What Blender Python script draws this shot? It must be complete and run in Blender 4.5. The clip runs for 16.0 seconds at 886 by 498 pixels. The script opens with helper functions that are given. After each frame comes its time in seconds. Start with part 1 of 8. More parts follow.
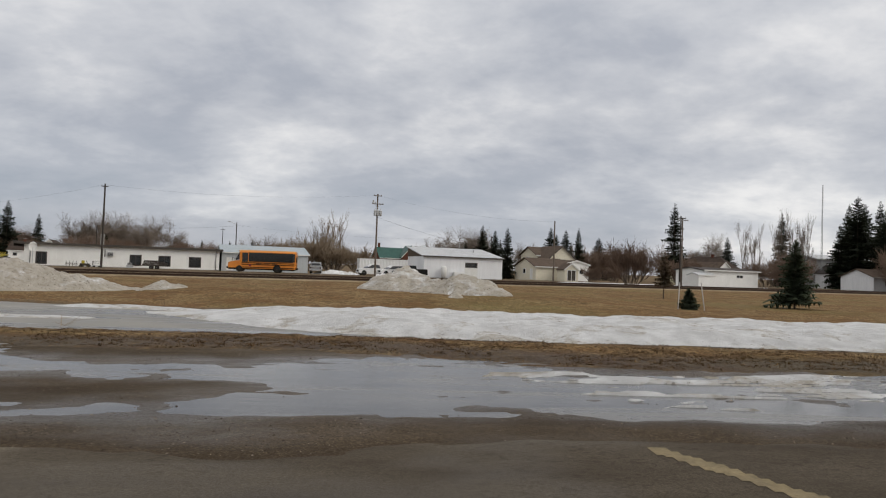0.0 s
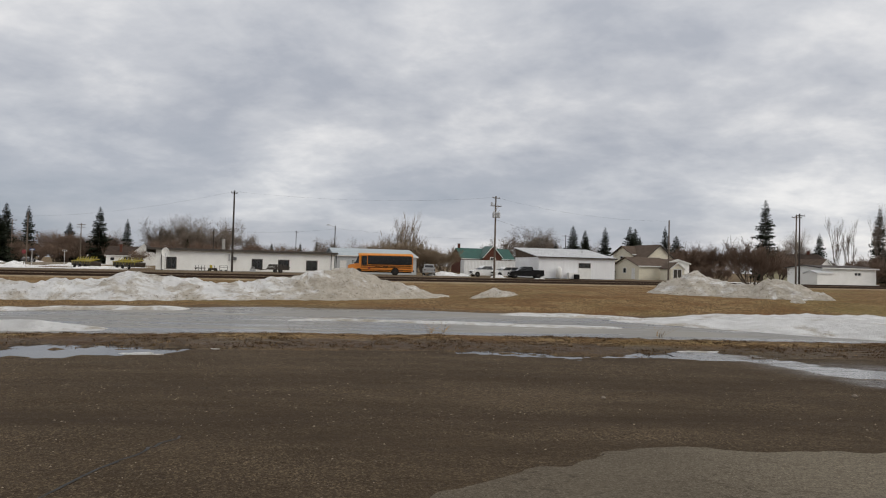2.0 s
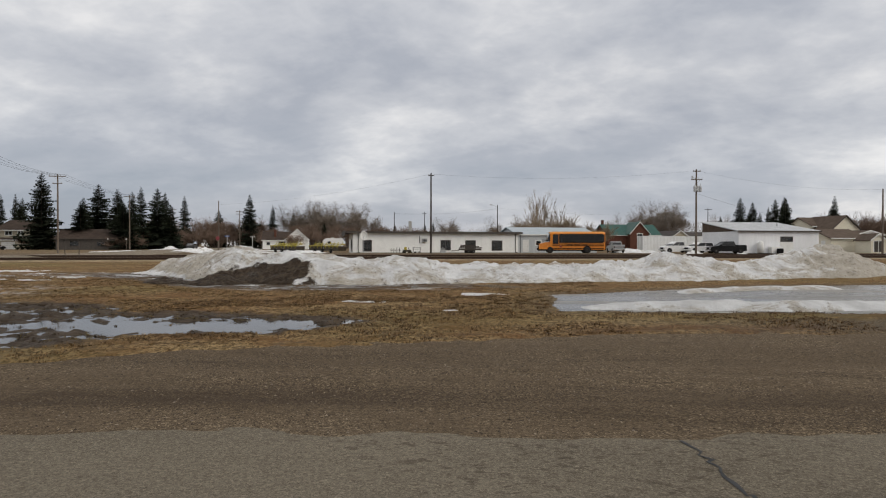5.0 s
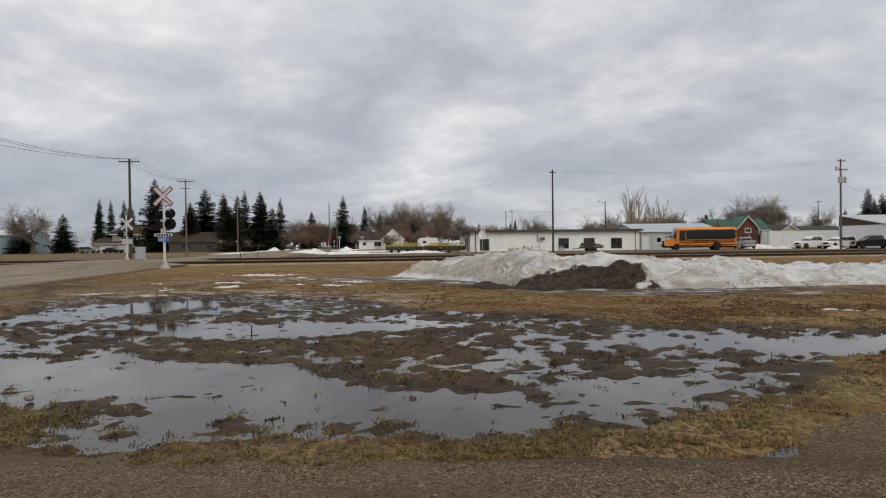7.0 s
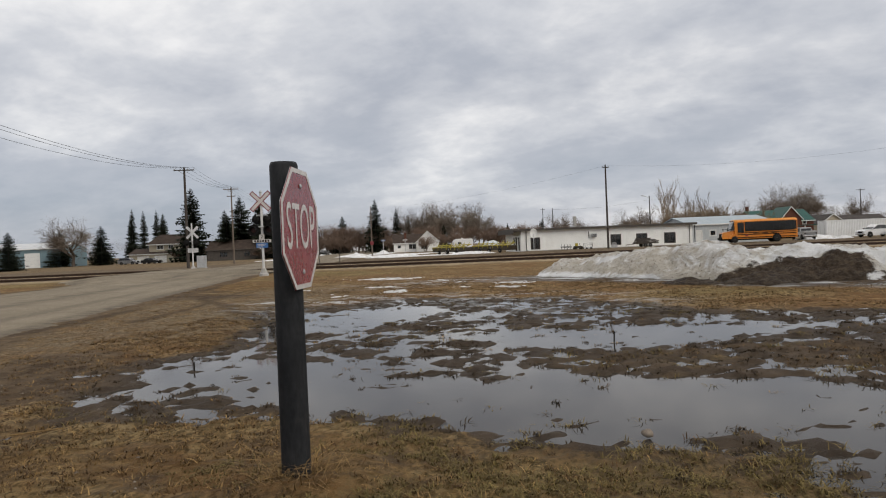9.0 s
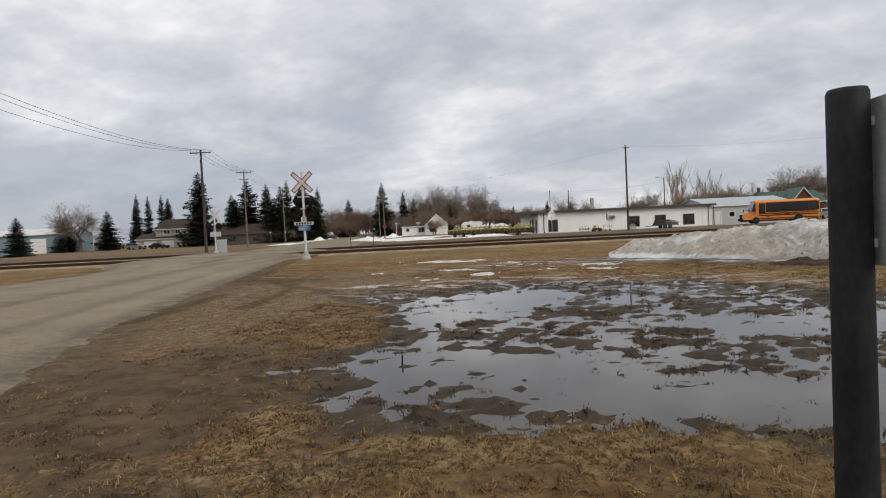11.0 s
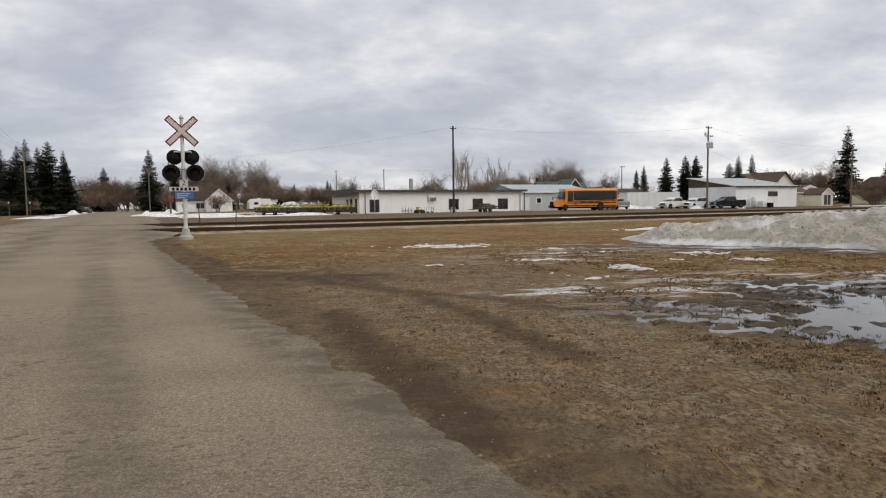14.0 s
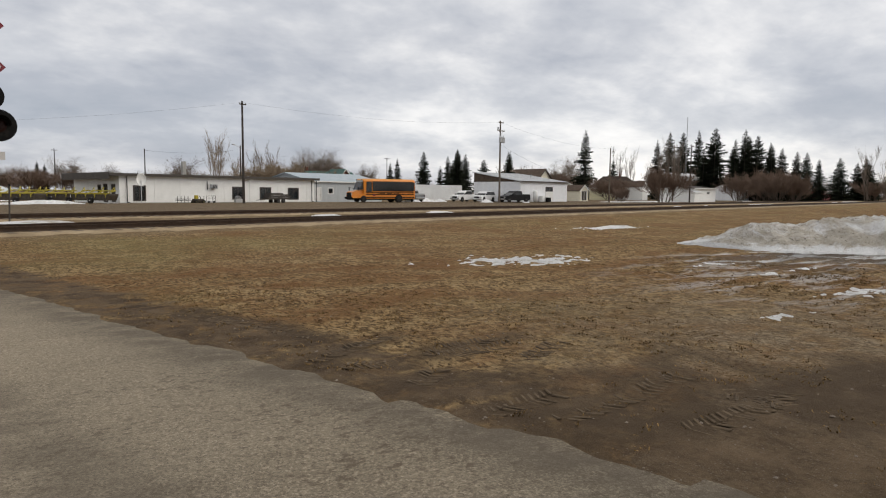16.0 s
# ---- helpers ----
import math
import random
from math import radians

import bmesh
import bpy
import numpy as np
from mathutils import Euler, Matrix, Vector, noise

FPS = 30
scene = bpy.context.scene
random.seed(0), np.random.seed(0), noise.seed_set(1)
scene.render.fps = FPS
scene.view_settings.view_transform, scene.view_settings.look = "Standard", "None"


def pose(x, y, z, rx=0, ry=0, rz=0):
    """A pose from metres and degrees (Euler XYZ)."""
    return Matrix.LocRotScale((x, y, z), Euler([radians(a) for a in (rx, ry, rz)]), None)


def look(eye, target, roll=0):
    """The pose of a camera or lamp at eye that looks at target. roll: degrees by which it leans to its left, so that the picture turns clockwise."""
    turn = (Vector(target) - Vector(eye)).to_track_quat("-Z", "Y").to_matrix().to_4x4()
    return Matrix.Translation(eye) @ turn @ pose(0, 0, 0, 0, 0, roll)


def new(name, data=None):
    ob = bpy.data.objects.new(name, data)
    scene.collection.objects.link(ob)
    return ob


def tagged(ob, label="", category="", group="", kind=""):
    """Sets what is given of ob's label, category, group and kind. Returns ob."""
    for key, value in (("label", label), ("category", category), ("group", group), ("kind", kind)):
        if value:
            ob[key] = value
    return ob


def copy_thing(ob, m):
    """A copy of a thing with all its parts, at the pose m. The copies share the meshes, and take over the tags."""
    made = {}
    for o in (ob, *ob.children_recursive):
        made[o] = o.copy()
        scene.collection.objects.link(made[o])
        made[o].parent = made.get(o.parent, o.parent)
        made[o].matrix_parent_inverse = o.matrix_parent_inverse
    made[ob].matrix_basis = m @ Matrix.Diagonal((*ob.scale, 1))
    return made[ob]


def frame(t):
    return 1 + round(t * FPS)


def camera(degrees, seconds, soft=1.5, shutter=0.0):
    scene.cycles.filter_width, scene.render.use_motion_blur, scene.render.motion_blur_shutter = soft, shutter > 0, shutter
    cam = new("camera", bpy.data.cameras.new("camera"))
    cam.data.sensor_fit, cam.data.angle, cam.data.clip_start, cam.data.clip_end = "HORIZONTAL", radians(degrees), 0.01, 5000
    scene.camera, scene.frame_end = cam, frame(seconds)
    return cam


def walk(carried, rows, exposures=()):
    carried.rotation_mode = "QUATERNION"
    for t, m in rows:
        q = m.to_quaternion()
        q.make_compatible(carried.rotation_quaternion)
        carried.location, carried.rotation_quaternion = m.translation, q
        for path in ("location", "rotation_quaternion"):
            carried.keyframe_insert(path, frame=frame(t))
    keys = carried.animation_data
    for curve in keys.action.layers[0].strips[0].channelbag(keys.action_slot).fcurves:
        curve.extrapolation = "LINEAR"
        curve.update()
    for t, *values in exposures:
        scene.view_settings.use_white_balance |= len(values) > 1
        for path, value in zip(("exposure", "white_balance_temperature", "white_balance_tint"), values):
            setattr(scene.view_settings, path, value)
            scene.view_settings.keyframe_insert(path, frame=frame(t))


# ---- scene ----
cam = camera(69.2, 16.0, soft=1.1)
PATH = [
    (0, (-1.243, -0.274, 1.61), (-1.129, 1.722, 1.669), 2.0),
    (0.5, (-4.66, -0.225, 1.613), (-4.588, 1.773, 1.668), 1.7),
    (1, (-7.982, -0.476, 1.62), (-7.932, 1.523, 1.672), 1.7),
    (1.5, (-11.262, -0.601, 1.592), (-11.229, 1.398, 1.645), 1.5),
    (2, (-14.445, -0.763, 1.58), (-14.434, 1.236, 1.633), 1.4),
    (2.5, (-17.678, -0.723, 1.548), (-17.683, 1.276, 1.601), 1.2),
    (3, (-20.833, -0.569, 1.472), (-20.843, 1.43, 1.521), 1.0),
    (3.5, (-23.937, -0.716, 1.405), (-23.96, 1.283, 1.434), 0.7),
    (4, (-26.784, -1.006, 1.398), (-26.832, 0.993, 1.417), 0.4),
    (4.5, (-29.601, -1.45, 1.401), (-29.721, 0.546, 1.4), 0.2),
    (5, (-32.544, -1.48, 1.373), (-32.773, 0.507, 1.357), 0.1),
    (5.2, (-33.706, -1.379, 1.353), (-33.969, 0.604, 1.336), 0.1),
    (7.5, (-43.171, -1.569, 1.527), (-43.613, 0.381, 1.507), -1.1),
    (8, (-44.832, -1.523, 1.523), (-45.286, 0.424, 1.504), -1.6),
    (8.5, (-46.15, -1.419, 1.523), (-46.614, 0.526, 1.505), -1.8),
    (9, (-47.103, -1.291, 1.51), (-47.574, 0.653, 1.496), -2.4),
    (9.5, (-47.732, -1.107, 1.482), (-48.204, 0.837, 1.47), -3.0),
    (10, (-48.297, -1.133, 1.522), (-48.778, 0.808, 1.490), -2.9),
    (12.3, (-53.78, 0.593, 1.532), (-54.167, 2.553, 1.441), -1.5),
    (12.5, (-54.426, 0.954, 1.532), (-54.777, 2.92, 1.436), -1.5),
    (13, (-56.148, 2.125, 1.521), (-56.325, 4.114, 1.408), -1.2),
    (13.5, (-57.854, 3.585, 1.511), (-57.813, 5.58, 1.385), -0.9),
    (14, (-59.56, 5.553, 1.508), (-59.294, 7.529, 1.362), -0.7),
    (14.5, (-61.05, 7.792, 1.472), (-60.561, 9.725, 1.314), -0.4),
    (15, (-62.507, 10.288, 1.472), (-61.815, 12.157, 1.303), 0.0),
    (15.5, (-63.712, 13.235, 1.424), (-62.84, 15.026, 1.25), 0.3),
    (16, (-65.017, 16.225, 1.446), (-63.998, 17.937, 1.271), 0.5),
]
walk(cam, [(t, look(eye, target, roll)) for t, eye, target, roll in PATH],
     exposures=[(0, 0.0), (5, 0.0), (7.5, 0.08), (9.5, 0.12), (12.5, 0.25), (14, 0.22), (16, 0.15)])

# ---- world and sun ----
SUN_AZ, SUN_EL = radians(112), radians(38)      # clockwise from +y, height
world = bpy.data.worlds.new("overcast_sky")
scene.world = world
world.use_nodes = True
wn, wl = world.node_tree.nodes, world.node_tree.links
wn.clear()


def wnode(kind, **values):
    nd = wn.new(kind)
    for key, value in values.items():
        nd.inputs[key.replace("_", " ")].default_value = value
    return nd


sky = wn.new("ShaderNodeTexSky")
sky.sky_type, sky.sun_disc, sky.sun_elevation, sky.sun_rotation = "NISHITA", False, SUN_EL, SUN_AZ
sky.air_density, sky.dust_density = 1.0, 2.0
co = wn.new("ShaderNodeTexCoord")
sep = wn.new("ShaderNodeSeparateXYZ")
wl.new(co.outputs["Generated"], sep.inputs[0])


def wmath(op, a, b=0.0, clamp=False):
    nd = wn.new("ShaderNodeMath")
    nd.operation, nd.use_clamp = op, clamp
    for socket, value in zip(nd.inputs, (a, b)):
        if isinstance(value, (int, float)):
            socket.default_value = value
        else:
            wl.new(value, socket)
    return nd.outputs[0]


def wramp(fac, stops):
    nd = wn.new("ShaderNodeValToRGB")
    els = nd.color_ramp.elements
    for i, (pos, col) in enumerate(stops):
        el = els[i] if i < 2 else els.new(pos)
        el.position, el.color = pos, (*col, 1)
    wl.new(fac, nd.inputs[0])
    return nd.outputs[0]


def wmix(fac, a, b, kind="MIX"):
    nd = wn.new("ShaderNodeMix")
    nd.data_type, nd.blend_type = "RGBA", kind
    for socket, value in zip((nd.inputs[0], nd.inputs[6], nd.inputs[7]), (fac, a, b)):
        if isinstance(value, (int, float)):
            socket.default_value = value
        elif isinstance(value, tuple):
            socket.default_value = (*value, 1)
        else:
            wl.new(value, socket)
    return nd.outputs[2]


# a deck of cloud seen in perspective: the direction is laid onto a flat sheet overhead
up = wmath("MAXIMUM", sep.outputs[2], 0.0)
flat = wmath("ADD", up, 0.30)
px, py = wmath("DIVIDE", sep.outputs[0], flat), wmath("DIVIDE", sep.outputs[1], flat)
deck = wn.new("ShaderNodeCombineXYZ")
wl.new(px, deck.inputs[0]), wl.new(py, deck.inputs[1])


def clouds(scale, detail, rough, offset, stretch, distortion=0.3):
    mp = wn.new("ShaderNodeMapping")
    mp.inputs["Location"].default_value = offset
    mp.inputs["Rotation"].default_value = (0, 0, radians(14))
    mp.inputs["Scale"].default_value = stretch
    wl.new(deck.outputs[0], mp.inputs[0])
    nz = wnode("ShaderNodeTexNoise", Scale=scale, Detail=detail, Roughness=rough, Distortion=distortion)
    wl.new(mp.outputs[0], nz.inputs["Vector"])
    return nz.outputs[0]


big = clouds(0.8, 2, 0.45, (3.1, 1.7, 0), (0.9, 1.0, 1), 0.0)
mid = clouds(2.6, 5, 0.56, (0.4, 5.2, 0), (0.85, 1.0, 1), 0.15)
fine = clouds(8.0, 5, 0.6, (7.7, 2.2, 0), (0.9, 1.0, 1), 0.2)
mass = wmath("ADD", wmath("ADD", wmath("MULTIPLY", big, 0.52), wmath("MULTIPLY", mid, 0.36)), wmath("MULTIPLY", fine, 0.12))
# the side of the sun is the lighter one
side = wmath("ADD", wmath("MULTIPLY", sep.outputs[0], math.sin(radians(75))), wmath("MULTIPLY", sep.outputs[1], math.cos(radians(75))))
near_rim = wmath("SUBTRACT", 1.0, wmath("MULTIPLY", up, 2.2), True)
# a heavier bank of cloud hangs low in the north-west
bank = wmath("ADD", wmath("MULTIPLY", sep.outputs[0], math.sin(radians(-32))), wmath("MULTIPLY", sep.outputs[1], math.cos(radians(-32))))
bank = wmath("POWER", wmath("MAXIMUM", bank, 0.0), 5.0)
mass = wmath("SUBTRACT", mass, wmath("MULTIPLY", wmath("MULTIPLY", bank, near_rim), 0.27))
mass = wmath("ADD", mass, wmath("MULTIPLY", wmath("MULTIPLY", side, near_rim), 0.015))
# a lighter break in the deck, half-way up in the north-west
gap_dir = Vector((math.sin(radians(-38)) * math.cos(radians(27)), math.cos(radians(-38)) * math.cos(radians(27)), math.sin(radians(27))))
gap = wmath("ADD", wmath("ADD", wmath("MULTIPLY", sep.outputs[0], gap_dir.x), wmath("MULTIPLY", sep.outputs[1], gap_dir.y)), wmath("MULTIPLY", sep.outputs[2], gap_dir.z))
mass = wmath("ADD", mass, wmath("MULTIPLY", wmath("POWER", wmath("MAXIMUM", gap, 0.0), 14.0), 0.045))
# heavier cloud half-way up in the north-east
thick_dir = Vector((math.sin(radians(50)) * math.cos(radians(22)), math.cos(radians(50)) * math.cos(radians(22)), math.sin(radians(22))))
heavy = wmath("ADD", wmath("ADD", wmath("MULTIPLY", sep.outputs[0], thick_dir.x), wmath("MULTIPLY", sep.outputs[1], thick_dir.y)), wmath("MULTIPLY", sep.outputs[2], thick_dir.z))
mass = wmath("SUBTRACT", mass, wmath("MULTIPLY", wmath("POWER", wmath("MAXIMUM", heavy, 0.0), 12.0), 0.09))
cover = wramp(mass, ((0.24, (0.235, 0.265, 0.315)), (0.37, (0.315, 0.337, 0.382)), (0.45, (0.425, 0.442, 0.475)), (0.52, (0.575, 0.582, 0.595)), (0.60, (0.685, 0.685, 0.685))))
# thin bright cloud low over the horizon, thinner cloud high up
low = wramp(up, ((0.0, (1.26, 1.23, 1.20)), (0.08, (1.20, 1.20, 1.20)), (0.22, (1.08, 1.08, 1.09)), (0.55, (1.35, 1.34, 1.32))))
cover = wmix(1.0, wmix(1.0, cover, low, "MULTIPLY"), (1.27, 1.245, 1.215), "MULTIPLY")
blue = wmix(1.0, sky.outputs[0], (0.10, 0.10, 0.10), "MULTIPLY")
mixed = wmix(0.93, blue, cover)
bg = wnode("ShaderNodeBackground", Strength=1.0)
wl.new(mixed, bg.inputs[0])
wout = wn.new("ShaderNodeOutputWorld")
wl.new(bg.outputs[0], wout.inputs[0])

sun = new("sun", bpy.data.lights.new("sun", "SUN"))
sun.data.energy, sun.data.angle, sun.data.color = 1.3, radians(35), (1.0, 0.93, 0.82)
aim = Vector((math.sin(SUN_AZ) * math.cos(SUN_EL), math.cos(SUN_AZ) * math.cos(SUN_EL), math.sin(SUN_EL)))
sun.matrix_world = look(aim * 200, (0, 0, 0))

# ---- materials ----


class Nodes:
    def __init__(self, name):
        self.mat = bpy.data.materials.new(name)
        self.mat.use_nodes = True
        self.tree = self.mat.node_tree
        self.shader = self.tree.nodes["Principled BSDF"]
        self.coord = self.tree.nodes.new("ShaderNodeTexCoord").outputs["Object"]

    def put(self, value, socket):
        if isinstance(value, (int, float)):
            socket.default_value = value
        elif isinstance(value, tuple):
            socket.default_value = (*value, 1) if len(value) == 3 and len(socket.default_value) == 4 else value
        else:
            self.tree.links.new(value, socket)

    def noise(self, scale, detail=5, rough=0.6, stretch=(1, 1, 1), distortion=0.0, offset=(0, 0, 0)):
        mp = self.tree.nodes.new("ShaderNodeMapping")
        mp.inputs["Scale"].default_value, mp.inputs["Location"].default_value = stretch, offset
        self.tree.links.new(self.coord, mp.inputs[0])
        nz = self.tree.nodes.new("ShaderNodeTexNoise")
        for key, value in (("Scale", scale), ("Detail", detail), ("Roughness", rough), ("Distortion", distortion)):
            nz.inputs[key].default_value = value
        self.tree.links.new(mp.outputs[0], nz.inputs["Vector"])
        return nz.outputs[0]

    def voronoi(self, scale, feature="F1", stretch=(1, 1, 1)):
        mp = self.tree.nodes.new("ShaderNodeMapping")
        mp.inputs["Scale"].default_value = stretch
        self.tree.links.new(self.coord, mp.inputs[0])
        nd = self.tree.nodes.new("ShaderNodeTexVoronoi")
        nd.feature = feature
        nd.inputs["Scale"].default_value = scale
        self.tree.links.new(mp.outputs[0], nd.inputs["Vector"])
        return nd.outputs["Distance"], nd.outputs["Color"]

    def attribute(self, name):
        nd = self.tree.nodes.new("ShaderNodeAttribute")
        nd.attribute_name = name
        return nd.outputs["Fac"]

    def span(self, value, a, b, c=0.0, d=1.0):
        nd = self.tree.nodes.new("ShaderNodeMapRange")
        for socket, v in zip(nd.inputs[1:5], (a, b, c, d)):
            socket.default_value = v
        self.put(value, nd.inputs[0])
        return nd.outputs[0]

    def math(self, op, a, b=0.0):
        nd = self.tree.nodes.new("ShaderNodeMath")
        nd.operation = op
        nd.use_clamp = op in ("ADD", "MULTIPLY", "SUBTRACT")
        self.put(a, nd.inputs[0]), self.put(b, nd.inputs[1])
        return nd.outputs[0]

    def mix(self, fac, a, b, kind="MIX"):
        nd = self.tree.nodes.new("ShaderNodeMix")
        nd.data_type, nd.blend_type = "RGBA", kind
        self.put(fac, nd.inputs[0]), self.put(a, nd.inputs[6]), self.put(b, nd.inputs[7])
        return nd.outputs[2]

    def bump(self, height, strength, distance=0.02):
        nd = self.tree.nodes.new("ShaderNodeBump")
        nd.inputs["Strength"].default_value, nd.inputs["Distance"].default_value = strength, distance
        self.put(height, nd.inputs["Height"])
        self.tree.links.new(nd.outputs[0], self.shader.inputs["Normal"])

    def set(self, **values):
        names = dict(color="Base Color", rough="Roughness", metal="Metallic", spec="Specular IOR Level", glass="Transmission Weight",
                     ior="IOR", coat="Coat Weight", sub="Subsurface Weight")
        for key, value in values.items():
            self.put(value, self.shader.inputs[names[key]])
        return self.mat


def plain(name, c1, c2, scale=3.0, rough=0.7, bump=0.15, bscale=40.0, metal=0.0, stretch=(1, 1, 1), dirt=0.25, dirt_color=(0.12, 0.10, 0.08), vary=0.0, island=0.0):
    """A weathered surface: two tones in broad patches, fine grain, some dirt and a little relief."""
    n = Nodes(name)
    broad = n.span(n.noise(scale, 4, 0.6, stretch), 0.35, 0.65)
    col = n.mix(broad, c1, c2)
    grain = n.span(n.noise(bscale, 3, 0.6, stretch), 0.3, 0.7, 0.82, 1.12)
    gray = n.tree.nodes.new("ShaderNodeCombineColor")
    for i in range(3):
        n.tree.links.new(grain, gray.inputs[i])
    col = n.mix(1.0, col, gray.outputs[0], "MULTIPLY")
    if dirt:
        spots = n.span(n.noise(scale * 2.3, 7, 0.7, stretch, 0.8, (5, 3, 1)), 0.52, 0.78, 0.0, dirt)
        col = n.mix(spots, col, dirt_color)
    if vary:
        info = n.tree.nodes.new("ShaderNodeObjectInfo")
        col = n.mix(n.span(info.outputs["Random"], 0, 1, 0, vary), col, (0.02, 0.02, 0.02))
    if island:
        geo = n.tree.nodes.new("ShaderNodeNewGeometry")
        each = geo.outputs["Random Per Island"]
        col = n.mix(n.span(each, 0.0, 0.45, island, 0.0), col, n.mix(1.0, col, (0.22, 0.20, 0.18), "MULTIPLY"))
        col = n.mix(n.span(each, 0.6, 1.0, 0.0, island), col, n.mix(1.0, col, (1.8, 1.75, 1.6), "MULTIPLY"))
    n.bump(n.noise(bscale, 4, 0.6, stretch), bump, 0.01)
    r = n.span(n.noise(scale * 4, 4), 0.3, 0.7, max(rough - 0.12, 0.03), min(rough + 0.1, 1))
    return n.set(color=col, rough=r, metal=metal, spec=0.15 if rough > 0.7 else 0.28 if rough > 0.42 else 0.5)


def glass(name, tint, rough=0.04):
    n = Nodes(name)
    r = n.span(n.noise(1.2, 4), 0.3, 0.7, rough, rough + 0.08)
    return n.set(color=tint, rough=r, glass=0.85, ior=1.45)


def make_ground():
    n = Nodes("dry_spring_grass")
    straw = n.mix(n.span(n.noise(0.35, 5, 0.65), 0.38, 0.62), (0.205, 0.125, 0.056), (0.310, 0.215, 0.108))
    fib = n.span(n.noise(22, 4, 0.7, (1, 0.55, 1)), 0.40, 0.56)
    straw = n.mix(fib, (0.040, 0.024, 0.011), straw)
    tuft, hue = n.voronoi(15, stretch=(1, 0.7, 1))
    hues = n.tree.nodes.new("ShaderNodeSeparateColor")
    n.tree.links.new(hue, hues.inputs[0])
    straw = n.mix(n.span(hues.outputs[0], 0.55, 1.0, 0, 0.6), straw, (0.07, 0.042, 0.018))
    straw = n.mix(n.span(hues.outputs[1], 0.6, 1.0, 0, 0.45), straw, (0.34, 0.25, 0.135))
    clump = n.span(n.noise(3.4, 6, 0.75, (0.7, 1.1, 1), 0.3, (4, 1, 0)), 0.52, 0.62, 0, 0.7)
    straw = n.mix(clump, straw, (0.060, 0.036, 0.015))
    rust = n.span(n.noise(0.9, 6, 0.7, (0.5, 1.0, 1), 0.5, (3, 8, 0)), 0.46, 0.64, 0, 0.85)
    straw = n.mix(n.math("MULTIPLY", rust, n.span(fib, 0, 1, 0.55, 1.0)), straw, (0.125, 0.060, 0.023))
    green = n.span(n.noise(0.12, 3, 0.5, (1, 1, 1), 0, (9, 2, 0)), 0.5, 0.7, 0, 0.45)
    straw = n.mix(green, straw, (0.15, 0.135, 0.055))
    soil = n.mix(n.span(n.noise(2.2, 6, 0.7), 0.35, 0.65), (0.050, 0.034, 0.021), (0.120, 0.085, 0.053))
    grit = n.span(n.voronoi(38)[0], 0.08, 0.25)
    soil = n.mix(grit, (0.14, 0.12, 0.10), soil)
    m = n.math("ADD", n.attribute("bare"), n.span(n.noise(2.8, 6, 0.7, (0.7, 1.0, 1), 0.6), 0.25, 0.75, -0.38, 0.38))
    m = n.span(m, 0.35, 0.62)
    pale = n.math("MULTIPLY", n.attribute("pale"), n.span(n.noise(1.6, 6, 0.7), 0.28, 0.55))
    base = n.mix(m, straw, soil)
    dry = n.mix(n.span(n.noise(26, 5, 0.8, (1, 0.7, 1), 0, (1, 6, 0)), 0.40, 0.58), (0.058, 0.041, 0.025), n.mix(n.span(n.noise(3.0, 5, 0.7), 0.4, 0.6), (0.150, 0.114, 0.074), (0.260, 0.205, 0.138)))
    base = n.mix(pale, base, dry)
    marks = n.math("MULTIPLY", n.attribute("tracks"), n.span(n.noise(6, 6, 0.7), 0.3, 0.6, 0.45, 0.9))
    base = n.mix(marks, base, (0.058, 0.041, 0.026))
    frost = n.math("MULTIPLY", n.attribute("frost"), n.span(n.noise(1.7, 8, 0.72, (0.35, 1.2, 1), 0.5, (2, 4, 0)), 0.50, 0.58))
    base = n.mix(frost, base, (0.62, 0.64, 0.66))
    n.bump(n.math("ADD", n.noise(9, 9, 0.82), n.math("MULTIPLY", n.noise(45, 4, 0.7), 0.4)), 0.7, 0.05)
    wet = n.attribute("wet")
    r = n.span(wet, 0, 1, 0.92, 0.6)
    return n.set(color=n.mix(n.math("MULTIPLY", wet, 0.72), base, (0.020, 0.014, 0.010)), rough=r, spec=n.span(wet, 0, 1, 0.06, 0.16))


